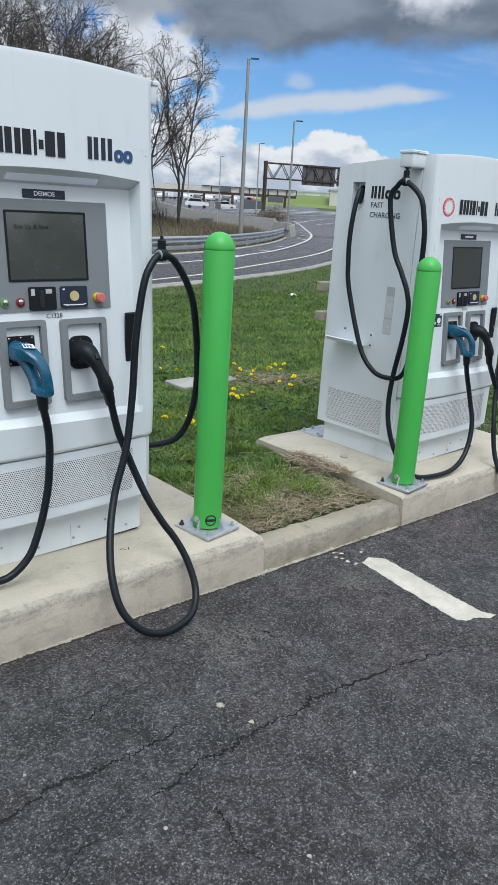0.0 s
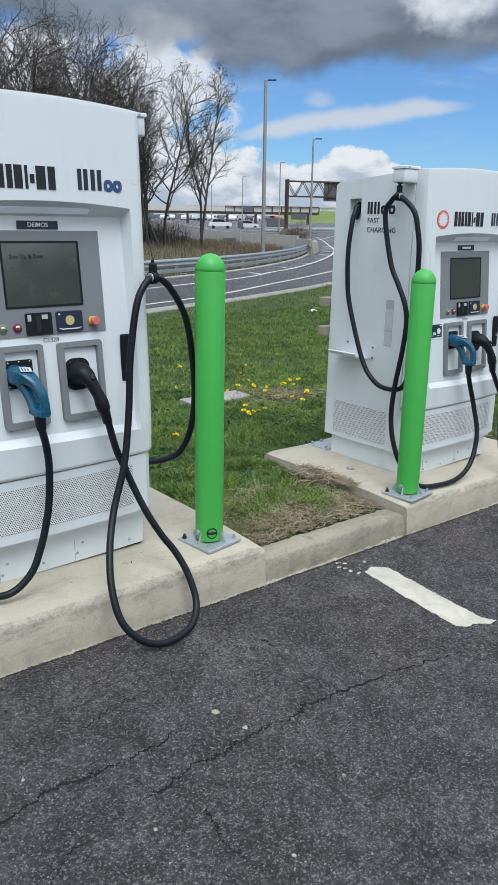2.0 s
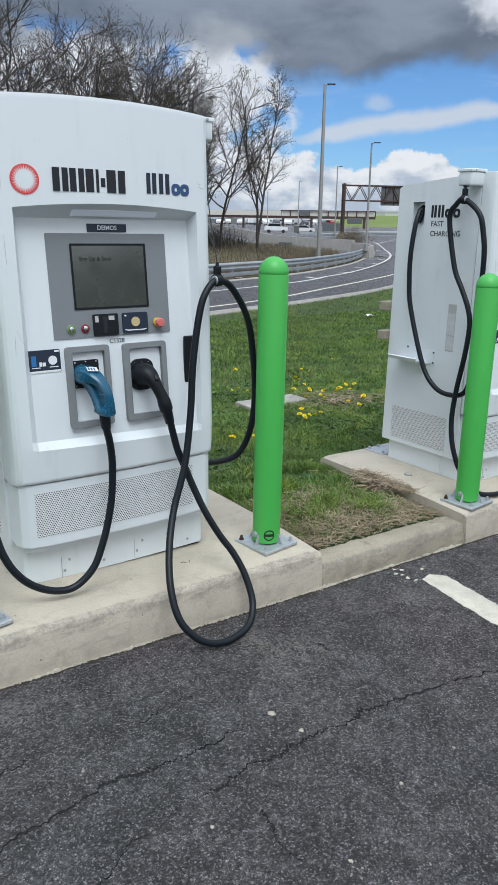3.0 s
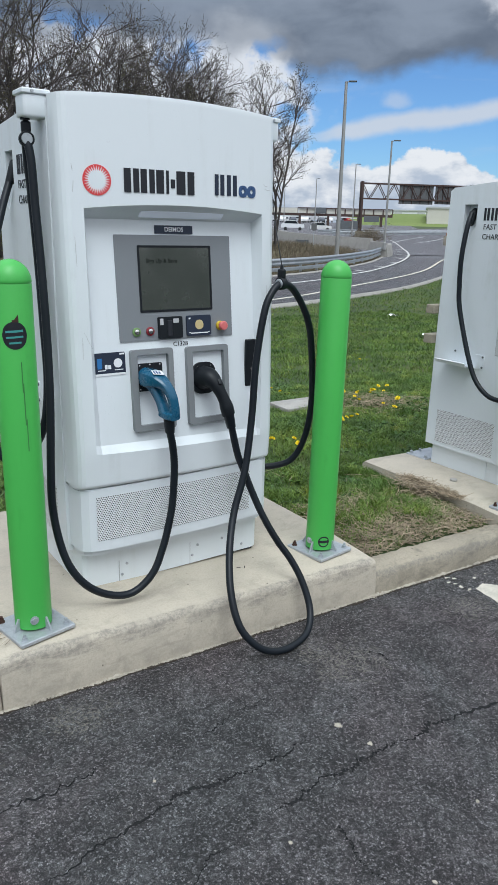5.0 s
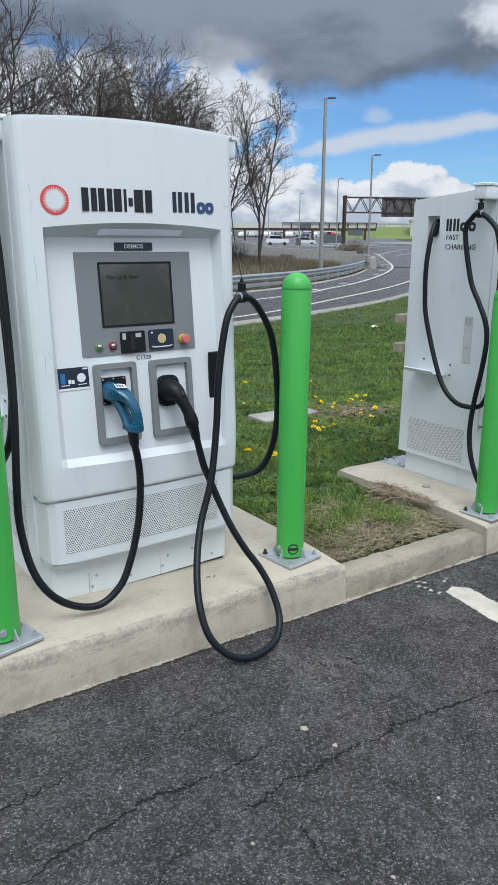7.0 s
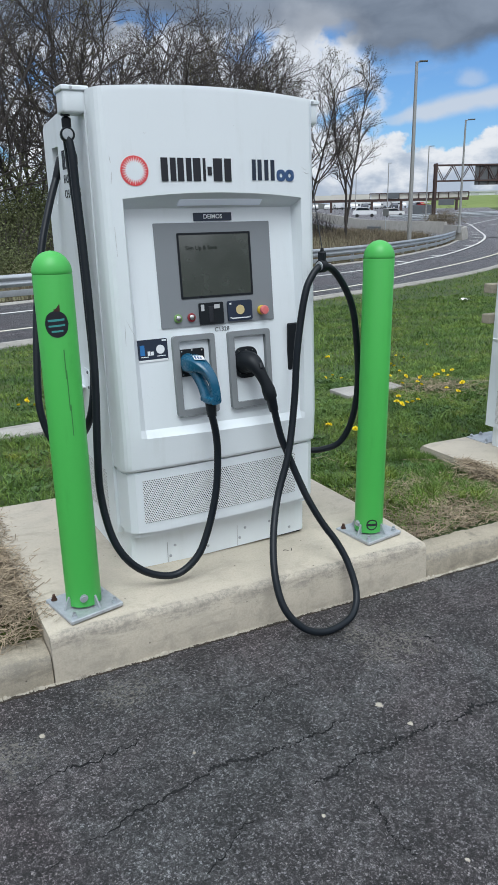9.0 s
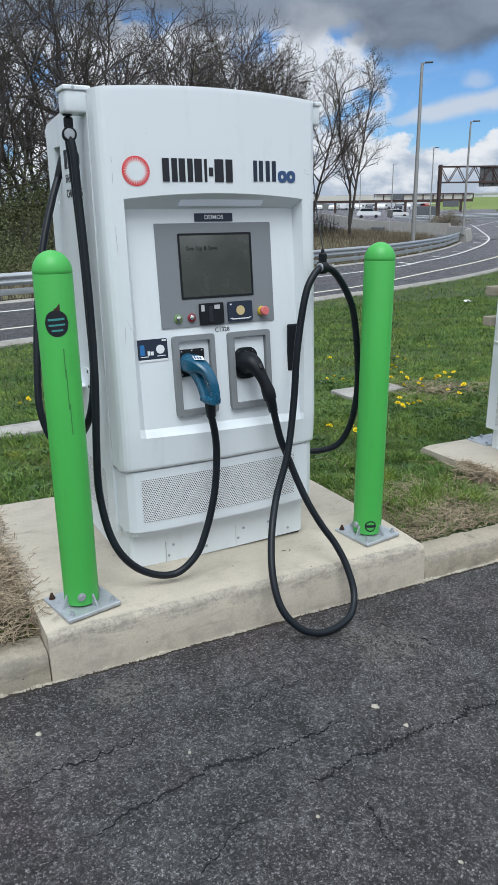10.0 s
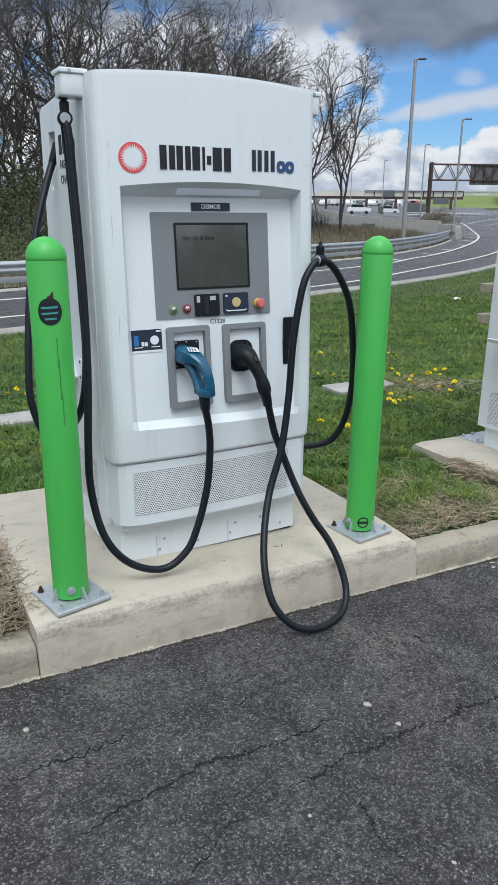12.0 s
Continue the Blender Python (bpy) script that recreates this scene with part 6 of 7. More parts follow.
# concrete barrier at the gore and the highway parapet behind the dry grass
wall_run("barrier_wall", [(40.97, 42.46), (43.71, 44.68), (46.97, 47.94), (50.24, 52.25), (53.5, 57.47)], 0.95, 0.45, M_OLDCON, "pale concrete road barrier ending at the guardrail", "barrier")
wall_run("parapet_wall", [(53.5, 57.47), (54.15, 65.95), (56.76, 76.39), (63.29, 92.05), (76.34, 118.15), (102.44, 163.83)], 1.25, 0.5, M_OLDCON, "long grey concrete highway parapet", "parapet")
bm = bmesh.new()
box(bm, -1.6, -0.15, -0.3, 1.6, 0.2, 0.55)
tagged(part("culvert", bm, M_DARKGREY, m=pose(54.19, 70.39, float(land_z(54.54, 70.39)), 0, 0, 76)), "dark culvert mouth in the concrete wall", "culvert")


def highway():
    left = [(58, 62), (60, 74), (64, 95), (70, 125), (86, 170), (130, 260)]
    right = [(74, 58), (90, 72), (110, 94), (128, 118), (155, 150), (230, 226)]
    tagged(strip("road", left, right, M_ROAD, 0.07, 6), "grey highway lanes in the distance", "road", kind="structure")


highway()
tagged(strip("road", [(43.5, 46), (47, 55), (52, 70), (60, 92), (72, 122)], [(60, 40), (88, 58), (120, 80), (150, 104), (190, 140)], M_ROAD, 0.05, 8), "grey asphalt where the ramp joins the highway", "road", kind="structure")
for pts in ([(86.0, 80.2), (76.5, 75.0), (69.5, 70.5)], [(88.0, 77.5), (78.0, 71.5), (71.5, 68.6)]):
    a, b = band(spline(pts, 6), 0.11)
    V = np.array([p for q in zip(a, b) for p in q])
    V = np.concatenate([V, (land_z(V[:, 0], V[:, 1]) + 0.10)[:, None]], 1)
    i = np.arange(0, len(V) - 2, 2)
    tagged(arrays("edge_line", V, np.stack([i, i + 1, i + 3, i + 2], 1), M_ROADLINE), "painted white highway edge line", "road marking", kind="structure")


def overpass():
    a, b = Vector((88, 178, 0)), Vector((139, 143, 0))
    d = b - a
    t = thing("overpass", "rust-brown steel overpass with a pale parapet", "overpass", tuple(a), math.degrees(math.atan2(d.y, d.x)))
    L = d.length
    bm = bmesh.new()
    box(bm, -30, 0, 4.7, L + 1, 0.6, 5.35)
    part("girder", bm, M_RUSTSTEEL, t)
    bm = bmesh.new()
    box(bm, -30, -0.1, 5.35, L - 24, 0.3, 6.5)
    part("parapet", bm, M_BEIGE, t)
    bm = bmesh.new()
    box(bm, L - 24, 0.0, 6.55, L + 1, 0.3, 6.8)
    part("top_rail", bm, M_RUSTSTEEL, t)
    bm = bmesh.new()
    box(bm, L - 23.5, 0.32, 5.4, L + 0.5, 0.4, 6.5)
    part("parapet", bm, M_BEIGE, t)
    for k in range(11):
        x = L - 24 + 2.5 * k
        bm = bmesh.new()
        box(bm, x - 0.14, 0.0, 5.35, x + 0.14, 0.3, 6.6)
        part("upright", bm, M_RUSTSTEEL, t)
    for x in (-20, -8, 4, 16, 28, 38.5, 46, 54, 60):
        bm = bmesh.new()
        box(bm, x - 0.3, 0.1, 0.5, x + 0.3, 0.9, 4.8)
        part("pier", bm, M_RUSTSTEEL, t)
    for x0, x1, z0 in ((L - 19.5, L - 16.5, 5.4), (L - 6.5, L - 2.5, 3.5)):
        bm = bmesh.new()
        box(bm, x0, -0.3, z0, x1, -0.1, z0 + 1.45, 0.05, 1)
        part("sign", bm, M_DARKGREY, t, "dark panel")
    return t


overpass()


def bank():
    """A mown bank with sheds on top."""
    xs, ys = np.linspace(120, 330, 50), np.linspace(90, 340, 50)

    def z(x, y):
        r = (x * 0.72 + y * 0.69)
        return 2.0 + 5.0 * smooth01(205, 262, r)
    tagged(sheet("bank", xs, ys, z, M_HILL, keep=lambda x, y: (x * 0.69 - y * 0.72 > -19.5) & (x * 0.72 + y * 0.69 > 190)), "mown green bank beyond the highway", "bank", kind="structure")


bank()


def shed(x, y, z, w, d, h, turn, material, label, docks=True):
    t = thing("warehouse", label, "warehouse", (x, y, z), turn, group="distant sheds")
    bm = bmesh.new()
    box(bm, 0, 0, -1.5, w, d, h)
    part("wall", bm, material, t)
    bm = bmesh.new()
    box(bm, -0.3, -0.3, h, w + 0.3, d + 0.3, h + 0.5)
    part("roof", bm, M_GREYPRINT, t)
    n = int(w / 9) if docks else 0 if docks else 0
    for k in range(n):
        bm = bmesh.new()
        box(bm, 3 + 9 * k, -0.15, 0.0, 6 + 9 * k, 0.05, 2.2)
        part("dock_door", bm, M_GREYPRINT, t)


shed(172, 250, 6.5, 40, 20, 2.4, -40, M_WAREHOUSE, "long low white warehouse on the bank")
shed(206, 226, 6.4, 80, 22, 2.6, -42, M_WAREHOUSE, "long low white warehouse on the bank")
shed(166.3, 155.0, 4.0, 60, 20, 4.0, -46, M_BEIGE, "blank beige block building beside the highway", False)
# low far hills and woods along the skyline
for k in range(3):
    a0 = (-8, 28, 44)[k]
    n = 60
    ang = np.radians(np.linspace(a0, a0 + (40, 30, 60)[k], n))
    R = 900 + 150 * k
    h = 13 + 5 * np.sin(np.linspace(0, 9, n) + k) + 2.5 * np.sin(np.linspace(0, 41, n))
    V = np.concatenate([np.stack([R * np.sin(ang), R * np.cos(ang), 0 * h - 5], 1), np.stack([R * np.sin(ang), R * np.cos(ang), h], 1), np.stack([(R + 160) * np.sin(ang), (R + 160) * np.cos(ang), h * 0.6], 1)])
    i = np.arange(n - 1)
    F = np.concatenate([np.stack([i, i + 1, i + n + 1, i + n], 1), np.stack([i + n, i + n + 1, i + 2 * n + 1, i + 2 * n], 1)])
    tagged(arrays("far_ridge", V, F, M_FARWOOD, smooth=True), "hazy wooded ridge on the horizon", "hills", kind="structure")


def car(x, y, turn, paint, tall=1.45, long=4.5, name="car", label="parked car far off on the highway"):
    z = float(land_z(x, y)) + 0.04
    t = thing(name, label, name, (x, y, z), turn, group="distant vehicles")
    if name == "car":
        prof = [(-0.5, 0.25), (0.5, 0.25), (0.5, 0.55), (0.47, 0.62), (0.26, 0.66), (0.12, 1.0), (-0.30, 1.0), (-0.42, 0.68), (-0.5, 0.62)]
    else:
        prof = [(-0.5, 0.22), (0.5, 0.22), (0.5, 0.45), (0.40, 0.62), (0.30, 0.62), (0.30, 1.0), (-0.5, 1.0)]
    bm = bmesh.new()
    extrude(bm, [(u * long, w * tall) for u, w in prof], -0.85, 0.85)
    bmesh.ops.bevel(bm, geom=bm.edges[:], offset=0.05, segments=2, affect="EDGES")
    part("body", bm, paint, t)
    bm = bmesh.new()
    g = [(0.24, 0.68), (0.12, 0.96), (-0.29, 0.96), (-0.38, 0.70)] if name == "car" else [(0.47, 0.5), (0.40, 0.6), (0.33, 0.6), (0.33, 0.5)]
    extrude(bm, [(u * long, w * tall) for u, w in g], -0.87, 0.87)
    part("windows", bm, M_GLASS, t)
    for u in (-0.31, 0.31):
        for s in (-0.8, 0.8):
            bm = bmesh.new()
            lathe(bm, [(0.33, -0.1), (0.33, 0.1)], pose(u * long, s, 0.33, 90, 0, 0), 14)
            part("wheel", bm, M_TYRE, t)


for k, (x, y, c) in enumerate(((130.6, 191.7, 0), (139.6, 200.0, 1), (149.8, 207.4, 1), (137.4, 186.8, 0), (146.6, 194.9, 2), (155.6, 203.2, 1), (142.9, 182.6, 0), (153.9, 189.2, 2), (163.2, 197.1, 1), (150.8, 176.1, 2), (133.6, 204.1, 0), (167.8, 193.2, 3), (127, 198, 1), (145, 188, 1))):
    car(x, y, 40 + 24 * (k % 3), M_CARS[c], 1.6)
car(134.5, 190, 40, M_CARS[1], 3.2, 8.5, "truck", "white box truck far off on the highway")
car(158, 199, 35, M_CARS[1], 3.4, 11.0, "truck", "white box truck far off on the highway")

car(88.2, 117.4, -38, M_CARS[1], 1.9, 4.6)
car(92.6, 114.0, -38, M_CARS[0], 1.6, 4.2)
bm = bmesh.new()
box(bm, -1.85, -1.2, 0.9, 1.85, 1.2, 2.6, 0.05, 1)
trailer = thing("trailer", "dark grey box trailer parked beside the highway", "trailer", (96.8, 110.5, 0.55), -41)
part("body", bm, M_DARKGREY, trailer)
for u in (-1.1, 1.1):
    bm = bmesh.new()
    lathe(bm, [(0.45, -1.15), (0.45, 1.15)], pose(u, 0, 0.45, 90, 0, 0), 14)
    part("wheel", bm, M_TYRE, trailer)
ob = thing("road_sign", "grey back of a small road sign on a post", "road sign", (44.67, 56.32, float(land_z(44.67, 56.32))), -42)
top_z = 2.11 - float(land_z(44.67, 56.32))
bm = bmesh.new()
box(bm, -0.27, -0.01, top_z - 0.66, 0.27, 0.01, top_z, 0.01, 1)
part("panel", bm, M_SIGNBACK, ob)
bm = bmesh.new()
box(bm, -0.03, 0.01, -0.4, 0.03, 0.06, top_z - 0.05)
part("post", bm, M_GALV, ob)
bm = bmesh.new()
box(bm, -0.5, -0.5, -1.5, 0.5, 0.5, 1.43, 0.03, 1)
tagged(part("gate_pier", bm, M_KERB, m=pose(64.8, 72.0, 0.0, 0, 0, -42)), "tan concrete pier at the end of the parapet", "pier")
# woods behind the lot, seen only in the screens
ang = np.radians(np.linspace(95, 265, 240))
h = 9.2 + 1.8 * np.sin(np.linspace(0, 61, 240)) * np.sin(np.linspace(0, 23, 240)) + 0.7 * np.sin(np.linspace(0, 190, 240))
V = np.concatenate([np.stack([55 * np.sin(ang), 55 * np.cos(ang), 0 * h - 1], 1), np.stack([55.5 * np.sin(ang), 55.5 * np.cos(ang), h], 1), np.stack([62 * np.sin(ang), 62 * np.cos(ang), h * 0.5], 1)])
i = np.arange(239)
F = np.concatenate([np.stack([i, i + 1, i + 241, i + 240], 1), np.stack([i + 240, i + 241, i + 481, i + 480], 1)])
tagged(arrays("wood_belt", V, F, M_FARWOOD, smooth=True), "belt of bare woods round the far side of the lot", "woods", kind="structure")
# a dark cabinet beyond the further charger
bm = bmesh.new()
box(bm, -0.25, -0.2, 0.0, 0.25, 0.2, 1.3, 0.02, 1)
tagged(part("utility_cabinet", bm, M_DARKGREY, m=pose(17.6, 14.7, float(land_z(17.6, 14.7)), 0, 0, -40)), "dark grey utility cabinet beside the road", "cabinet")
bm = bmesh.new()
box(bm, -0.6, -0.4, -0.2, 0.6, 0.4, 1.25, 0.05, 2)
ob = thing("planter", "tan block planter with a reddish shrub", "planter", (73.0, 64.0, float(land_z(73.0, 64.0))), -45)
part("trough", bm, M_KERB, ob)
bm = bmesh.new()
bmesh.ops.create_icosphere(bm, subdivisions=3, radius=0.45)
for v in bm.verts:
    v.co *= 0.7 + 0.5 * noise.noise(v.co * 4)
bmesh.ops.translate(bm, vec=(0, 0, 1.4), verts=bm.verts)
part("shrub", bm, M_ORANGE, ob)
# flat concrete slabs in the lawn, and the steel rail behind the further charger
for x, y, w, d, turn in ((2.12, 3.20, 0.70, 0.30, 0), (-1.2, 3.22, 0.75, 0.30, 4)):
    bm = bmesh.new()
    box(bm, -w / 2, -d / 2, -0.05, w / 2, d / 2, 0.03, 0.012, 2)
    for v in bm.verts:
        v.co += Vector((noise.noise(v.co * 9), noise.noise(v.co * 9 + Vector((5, 0, 0))), 0)) * 0.03
    tagged(part("concrete_slab", bm, M_OLDCON, m=pose(x, y, float(land_z(x, y)) + 0.012, 0, 0, turn)), "flat grey concrete slab sunk in the grass", "slab", group="slabs in the lawn")
bm = bmesh.new()
z = PAD_H - 0.006 + SX * 1.6
box(bm, -0.125, -0.09, 0.0, 0.125, 0.09, 0.012, 0.003, 1)
plate_ = tagged(part("anchor_plate", bm, M_GALV, m=pose(1.585, 1.145, z, 0, 0, 2)), "grey steel plate bolted on the pad behind the charger", "steel plate")
for u, y in ((-0.10, 0.065), (-0.10, -0.065), (-0.01, 0.065)):
    bm = bmesh.new()
    lathe(bm, [(0.015, 0.012), (0.015, 0.016), (0.010, 0.016), (0.010, 0.028), (0.006, 0.028), (0.0, 0.036)], pose(u, y, 0), 8)
    part("anchor_bolt", bm, M_GALV, plate_)
bm = bmesh.new()
lathe(bm, [(0.024, -0.004), (0.024, 0.010), (0.020, 0.014), (0.0, 0.014)], None, 16)
tagged(part("pad_plug", bm, M_OLDCON, m=pose(1.282, 0.648, PAD_H - 0.004 + SX * 1.282)), "small round grey plug on the pad", "plug")

# ---- bare trees ----
def bare_tree(seed, tall, stems_, spread):
    """Stems, limbs and twigs as tapered tubes. Returns a wood bmesh, twig arrays and the tips."""
    rng = random.Random(seed)
    wood, twigs, tips = bmesh.new(), ([], []), []

    def thin(points, r0, r1):
        V, F = twigs
        n = len(points)
        for i, p in enumerate(points):
            d = (points[min(i + 1, n - 1)] - points[max(i - 1, 0)]).normalized()
            s = d.cross(Vector((0.2, 0.9, 0.1))).normalized()
            o = d.cross(s)
            r = r0 + (r1 - r0) * i / (n - 1)
            k0 = len(V)
            for a in (0, 2.094, 4.189):
                V.append(p + (s * math.cos(a) + o * math.sin(a)) * r)
            if i:
                for a in range(3):
                    b = (a + 1) % 3
                    F.append((k0 - 3 + a, k0 - 3 + b, k0 + b, k0 + a))

    def wander(p, d, length, n, jitter, rise):
        pts = [p]
        for i in range(n):
            d = (d + Vector((rng.gauss(0, jitter), rng.gauss(0, jitter), rng.gauss(0, jitter * 0.5) + rise))).normalized()
            pts.append(pts[-1] + d * (length / n))
        return pts

    def side_of(d, angle, turn):
        a = d.cross(Vector((0.31, 0.17, 0.11)) if abs(d.z) > 0.9 else Vector((0, 0, 1))).normalized()
        b = d.cross(a)
        return (d * math.cos(angle) + (a * math.cos(turn) + b * math.sin(turn)) * math.sin(angle)).normalized()

    def branch(p, d, length, r, level):
        n = (0, 7, 5, 4)[level]
        pts = wander(p, d, length, n, (0, 0.13, 0.16, 0.17)[level], (0, 0.055, 0.045, 0.03)[level])
        if level == 1:
            tube(wood, pts, [r * (1 - 0.75 * i / n) for i in range(n + 1)], 5, False)
        else:
            thin(pts, r, r * 0.5)
        if level == 3:
            tips.append(pts[-1])
            return
        turn = rng.uniform(0, 6.3)
        for k in range((0, 9, 5)[level]):
            s = 0.22 + 0.78 * (k + rng.random()) / (9 if level == 1 else 5)
            i = min(int(s * n), n - 1)
            q = pts[i].lerp(pts[i + 1], min(s * n - i, 1.0))
            dd = (pts[i + 1] - pts[i]).normalized()
            turn += 2.4 + rng.uniform(-0.5, 0.5)
            branch(q, side_of(dd, rng.uniform(0.38, 0.78), turn), length * rng.uniform(0.34, 0.62) * (1.15 - 0.45 * s), max(r * (1 - 0.6 * s) * 0.66, 0.0115), level + 1)

    for f in range(stems_):
        tilt = 0.0 if stems_ == 1 else rng.uniform(0.10, 0.28)
        turn = 6.283 * f / stems_ + rng.uniform(-0.4, 0.4)
        d = Vector((math.sin(tilt) * math.cos(turn), math.sin(tilt) * math.sin(turn), math.cos(tilt)))
        n, H, r0 = 14, tall * rng.uniform(0.85, 1.0), tall * 0.0108 * (1.0 if stems_ == 1 else 0.8)
        pts = wander(Vector((0.14 * math.cos(turn), 0.14 * math.sin(turn), -0.3)), d, H * 1.06, n, 0.11, 0.04)
        tube(wood, pts, [r0 * (1 - 0.86 * i / n) + 0.01 for i in range(n + 1)], 8, False)
        turn = rng.uniform(0, 6.3)
        for k in range(13):
            s = 0.24 + 0.76 * (k + rng.random()) / 13
            i = min(int(s * n), n - 1)
            q = pts[i].lerp(pts[i + 1], min(s * n - i, 1.0))
            turn += 2.4 + rng.uniform(-0.4, 0.4)
            dd = (pts[i + 1] - pts[i]).normalized()
            branch(q, side_of(dd, rng.uniform(0.5, 1.0) * spread, turn), tall * rng.uniform(0.24, 0.46) * (1.2 - 0.65 * s) * min(1.0, spread), r0 * (1 - 0.75 * s) * 0.66 + 0.012, 1)
    return wood, twigs, tips


def leaf_cloud(points, per, reach, size, seed):
    """Small leaf cards, each a bent quad, scattered round points."""
    rng = np.random.default_rng(seed)
    c = np.repeat(np.array([tuple(p) for p in points]), per, 0)
    c = c + rng.normal(0, reach, c.shape)
    n = len(c)
    a = rng.normal(0, 1, (n, 3))
    a /= np.linalg.norm(a, axis=1)[:, None]
    b = np.cross(a, rng.normal(0, 1, (n, 3)))
    b /= np.linalg.norm(b, axis=1)[:, None]
    s = size * rng.uniform(0.5, 1.3, (n, 1))
    V = np.stack([c - a * s, c + b * s * 0.5, c + a * s, c - b * s * 0.5], 1).reshape(-1, 3)
    return V, np.arange(4 * n).reshape(-1, 4)


def tree_kind(seed, tall, stems_, spread, buds, label):
    t = thing("bare_tree", label, "tree", (0, 0, 0), 0, group="bare trees")
    wood, twigs, tips = bare_tree(seed, tall, stems_, spread)
    part("trunk", wood, M_BARK, t, smooth=80)
    arrays("crown", [tuple(v) for v in twigs[0]], twigs[1], M_TWIG, t, "bare twigs")
    rng = random.Random(seed)
    V, F = leaf_cloud(rng.sample(tips, min(len(tips), buds)), 4, 0.13, 0.055, seed)
    arrays("foliage", V, F, M_BUD, t, "sparse young leaves")
    return t


BARE = "tall bare deciduous tree budding in early spring"
KINDS = [tree_kind(11, 15.0, 2, 0.72, 1300, "slim two-stemmed bare tree budding in early spring"), tree_kind(23, 15.0, 2, 1.2, 200, BARE), tree_kind(37, 14.0, 2, 1.2, 200, BARE), tree_kind(51, 13.5, 2, 1.3, 180, BARE)]
SPOTS = [(32.2, 45.6), (28.6, 47.0), (26.0, 46.5), (23.0, 47.0), (20.2, 45.5), (17.2, 44.0), (14.4, 41.5), (11.6, 39.0), (8.8, 36.2), (6.0, 34.5), (3.4, 32.5), (0.4, 31.2),
         (24.5, 51.0), (20.0, 50.0), (15.6, 47.5), (11.2, 44.0), (6.5, 40.0), (2.0, 36.5), (29.6, 49.5), (27.3, 48.6), (22.0, 44.6), (18.6, 47.6), (13.0, 45.6), (9.0, 41.6), (4.2, 37.8), (5.0, 33.2), (-1.6, 31.0), (-0.4, 34.6), (26.9, 45.4), (28.0, 44.6), (25.0, 45.2)]
SKYLINE = ((0, 13, 20, 23, 26, 28, 31, 33.5, 37.6, 50), (18, 17, 16.0, 15.4, 14.4, 13.5, 13.0, 12.6, 11.8, 11.0))    # height of the tree tops in degrees by bearing
HIGH = [max(max(v.co.z for v in c.data.vertices) for c in t.children) for t in KINDS]
rng = random.Random(4)
for k, (x, y) in enumerate(SPOTS):
    src = KINDS[k % 4]
    z = float(land_z(x, y)) - 0.1
    bearing = math.degrees(math.atan2(x + 2.1, y + 2.3))
    rise = math.tan(radians(float(np.interp(bearing, *SKYLINE)))) * math.hypot(x + 2.1, y + 2.3) + 1.64 - z
    size = rise / HIGH[k % 4] * (rng.uniform(0.95, 1.03) if k < 12 else rng.uniform(0.92, 1.0))
    m = pose(x, y, z, 0, 0, rng.uniform(0, 360)) @ Matrix.Diagonal((size, size, size, 1))
    if k < 4:
        src.matrix_basis = m
    else:
        copy_thing(src, m)


# ---- undergrowth, dry grass and shrubs ----
def stems(name, n, area, hmin, hmax, w, material, label, seed, bend=0.35, z_of=land_z, category="dry grass"):
    """Many bent blades as one object; area(rng, n) gives x, y."""
    rng = np.random.default_rng(seed)
    x, y = area(rng, n)
    n = len(x)
    z = z_of(x, y)
    h = rng.uniform(hmin, hmax, n)
    if category == "grass":
        h = h * (0.85 + 0.45 * np.sin(x * 7.3 + 2.1 * np.sin(y * 4.9)) * np.sin(y * 8.1 + 1.7 * np.sin(x * 5.7)))
    a = rng.uniform(0, 2 * np.pi, n)
    tx, ty = np.cos(a), np.sin(a)
    lx, ly = rng.normal(0, bend, n) * h, rng.normal(0, bend, n) * h
    ww = w * rng.uniform(0.6, 1.4, n)
    P = lambda s, k: np.stack([x + lx * s * s + tx * ww * k, y + ly * s * s + ty * ww * k, z + h * s * (1 - 0.25 * s * bend)], 1)
    V = np.stack([P(0, -1), P(0, 1), P(0.55, 0.75), P(0.55, -0.75), P(1.0, 0.0)], 1).reshape(-1, 3)
    i = np.arange(n)[:, None] * 5
    F = np.concatenate([i + np.array([[0, 1, 2]]), i + np.array([[0, 2, 3]]), i + np.array([[3, 2, 4]])])
    return tagged(arrays(name, V, F, material), label, category, kind="stuff")


def along(points, reach0, reach1):
    """A sampler beside a plan line, reach metres to its left."""
    p = np.array(spline(points, 10))

    def pick(rng, n):
        k = rng.uniform(0, len(p) - 1.001, n)
        i = k.astype(int)
        f = (k - i)[:, None]
        q = p[i] * (1 - f) + p[i + 1] * f
        d = p[i + 1] - p[i]
        d /= np.linalg.norm(d, axis=1)[:, None]
        r = rng.uniform(reach0, reach1, n)
        return q[:, 0] - d[:, 1] * r, q[:, 1] + d[:, 0] * r
    return pick


VERGE_FAR = [(-30, 24), (-15.01, 29.41), (1.95, 30.06), (11.09, 35.94), (18.92, 42.46), (29.36, 47.68), (39.8, 60.73), (53.24, 65.95), (53.11, 60.73)]
VERGE_NEAR = [(-30, 8.2), (-15.01, 15.19), (1.17, 18.84), (8.48, 21.58), (15.26, 24.84), (22.31, 28.5), (31.71, 35.28), (40.58, 43.11), (52.85, 57.47)]
tagged(strip("verge", VERGE_FAR, VERGE_NEAR, M_DRYTURF, 0.015), "dry brown grass verge behind the guardrail", "verge", kind="structure")
stems("rail_litter", 9000, along(RAIL, -0.25, 0.25), 0.03, 0.16, 0.012, M_STEM, "dead leaves and stalks under the guardrail", 12, 0.9)
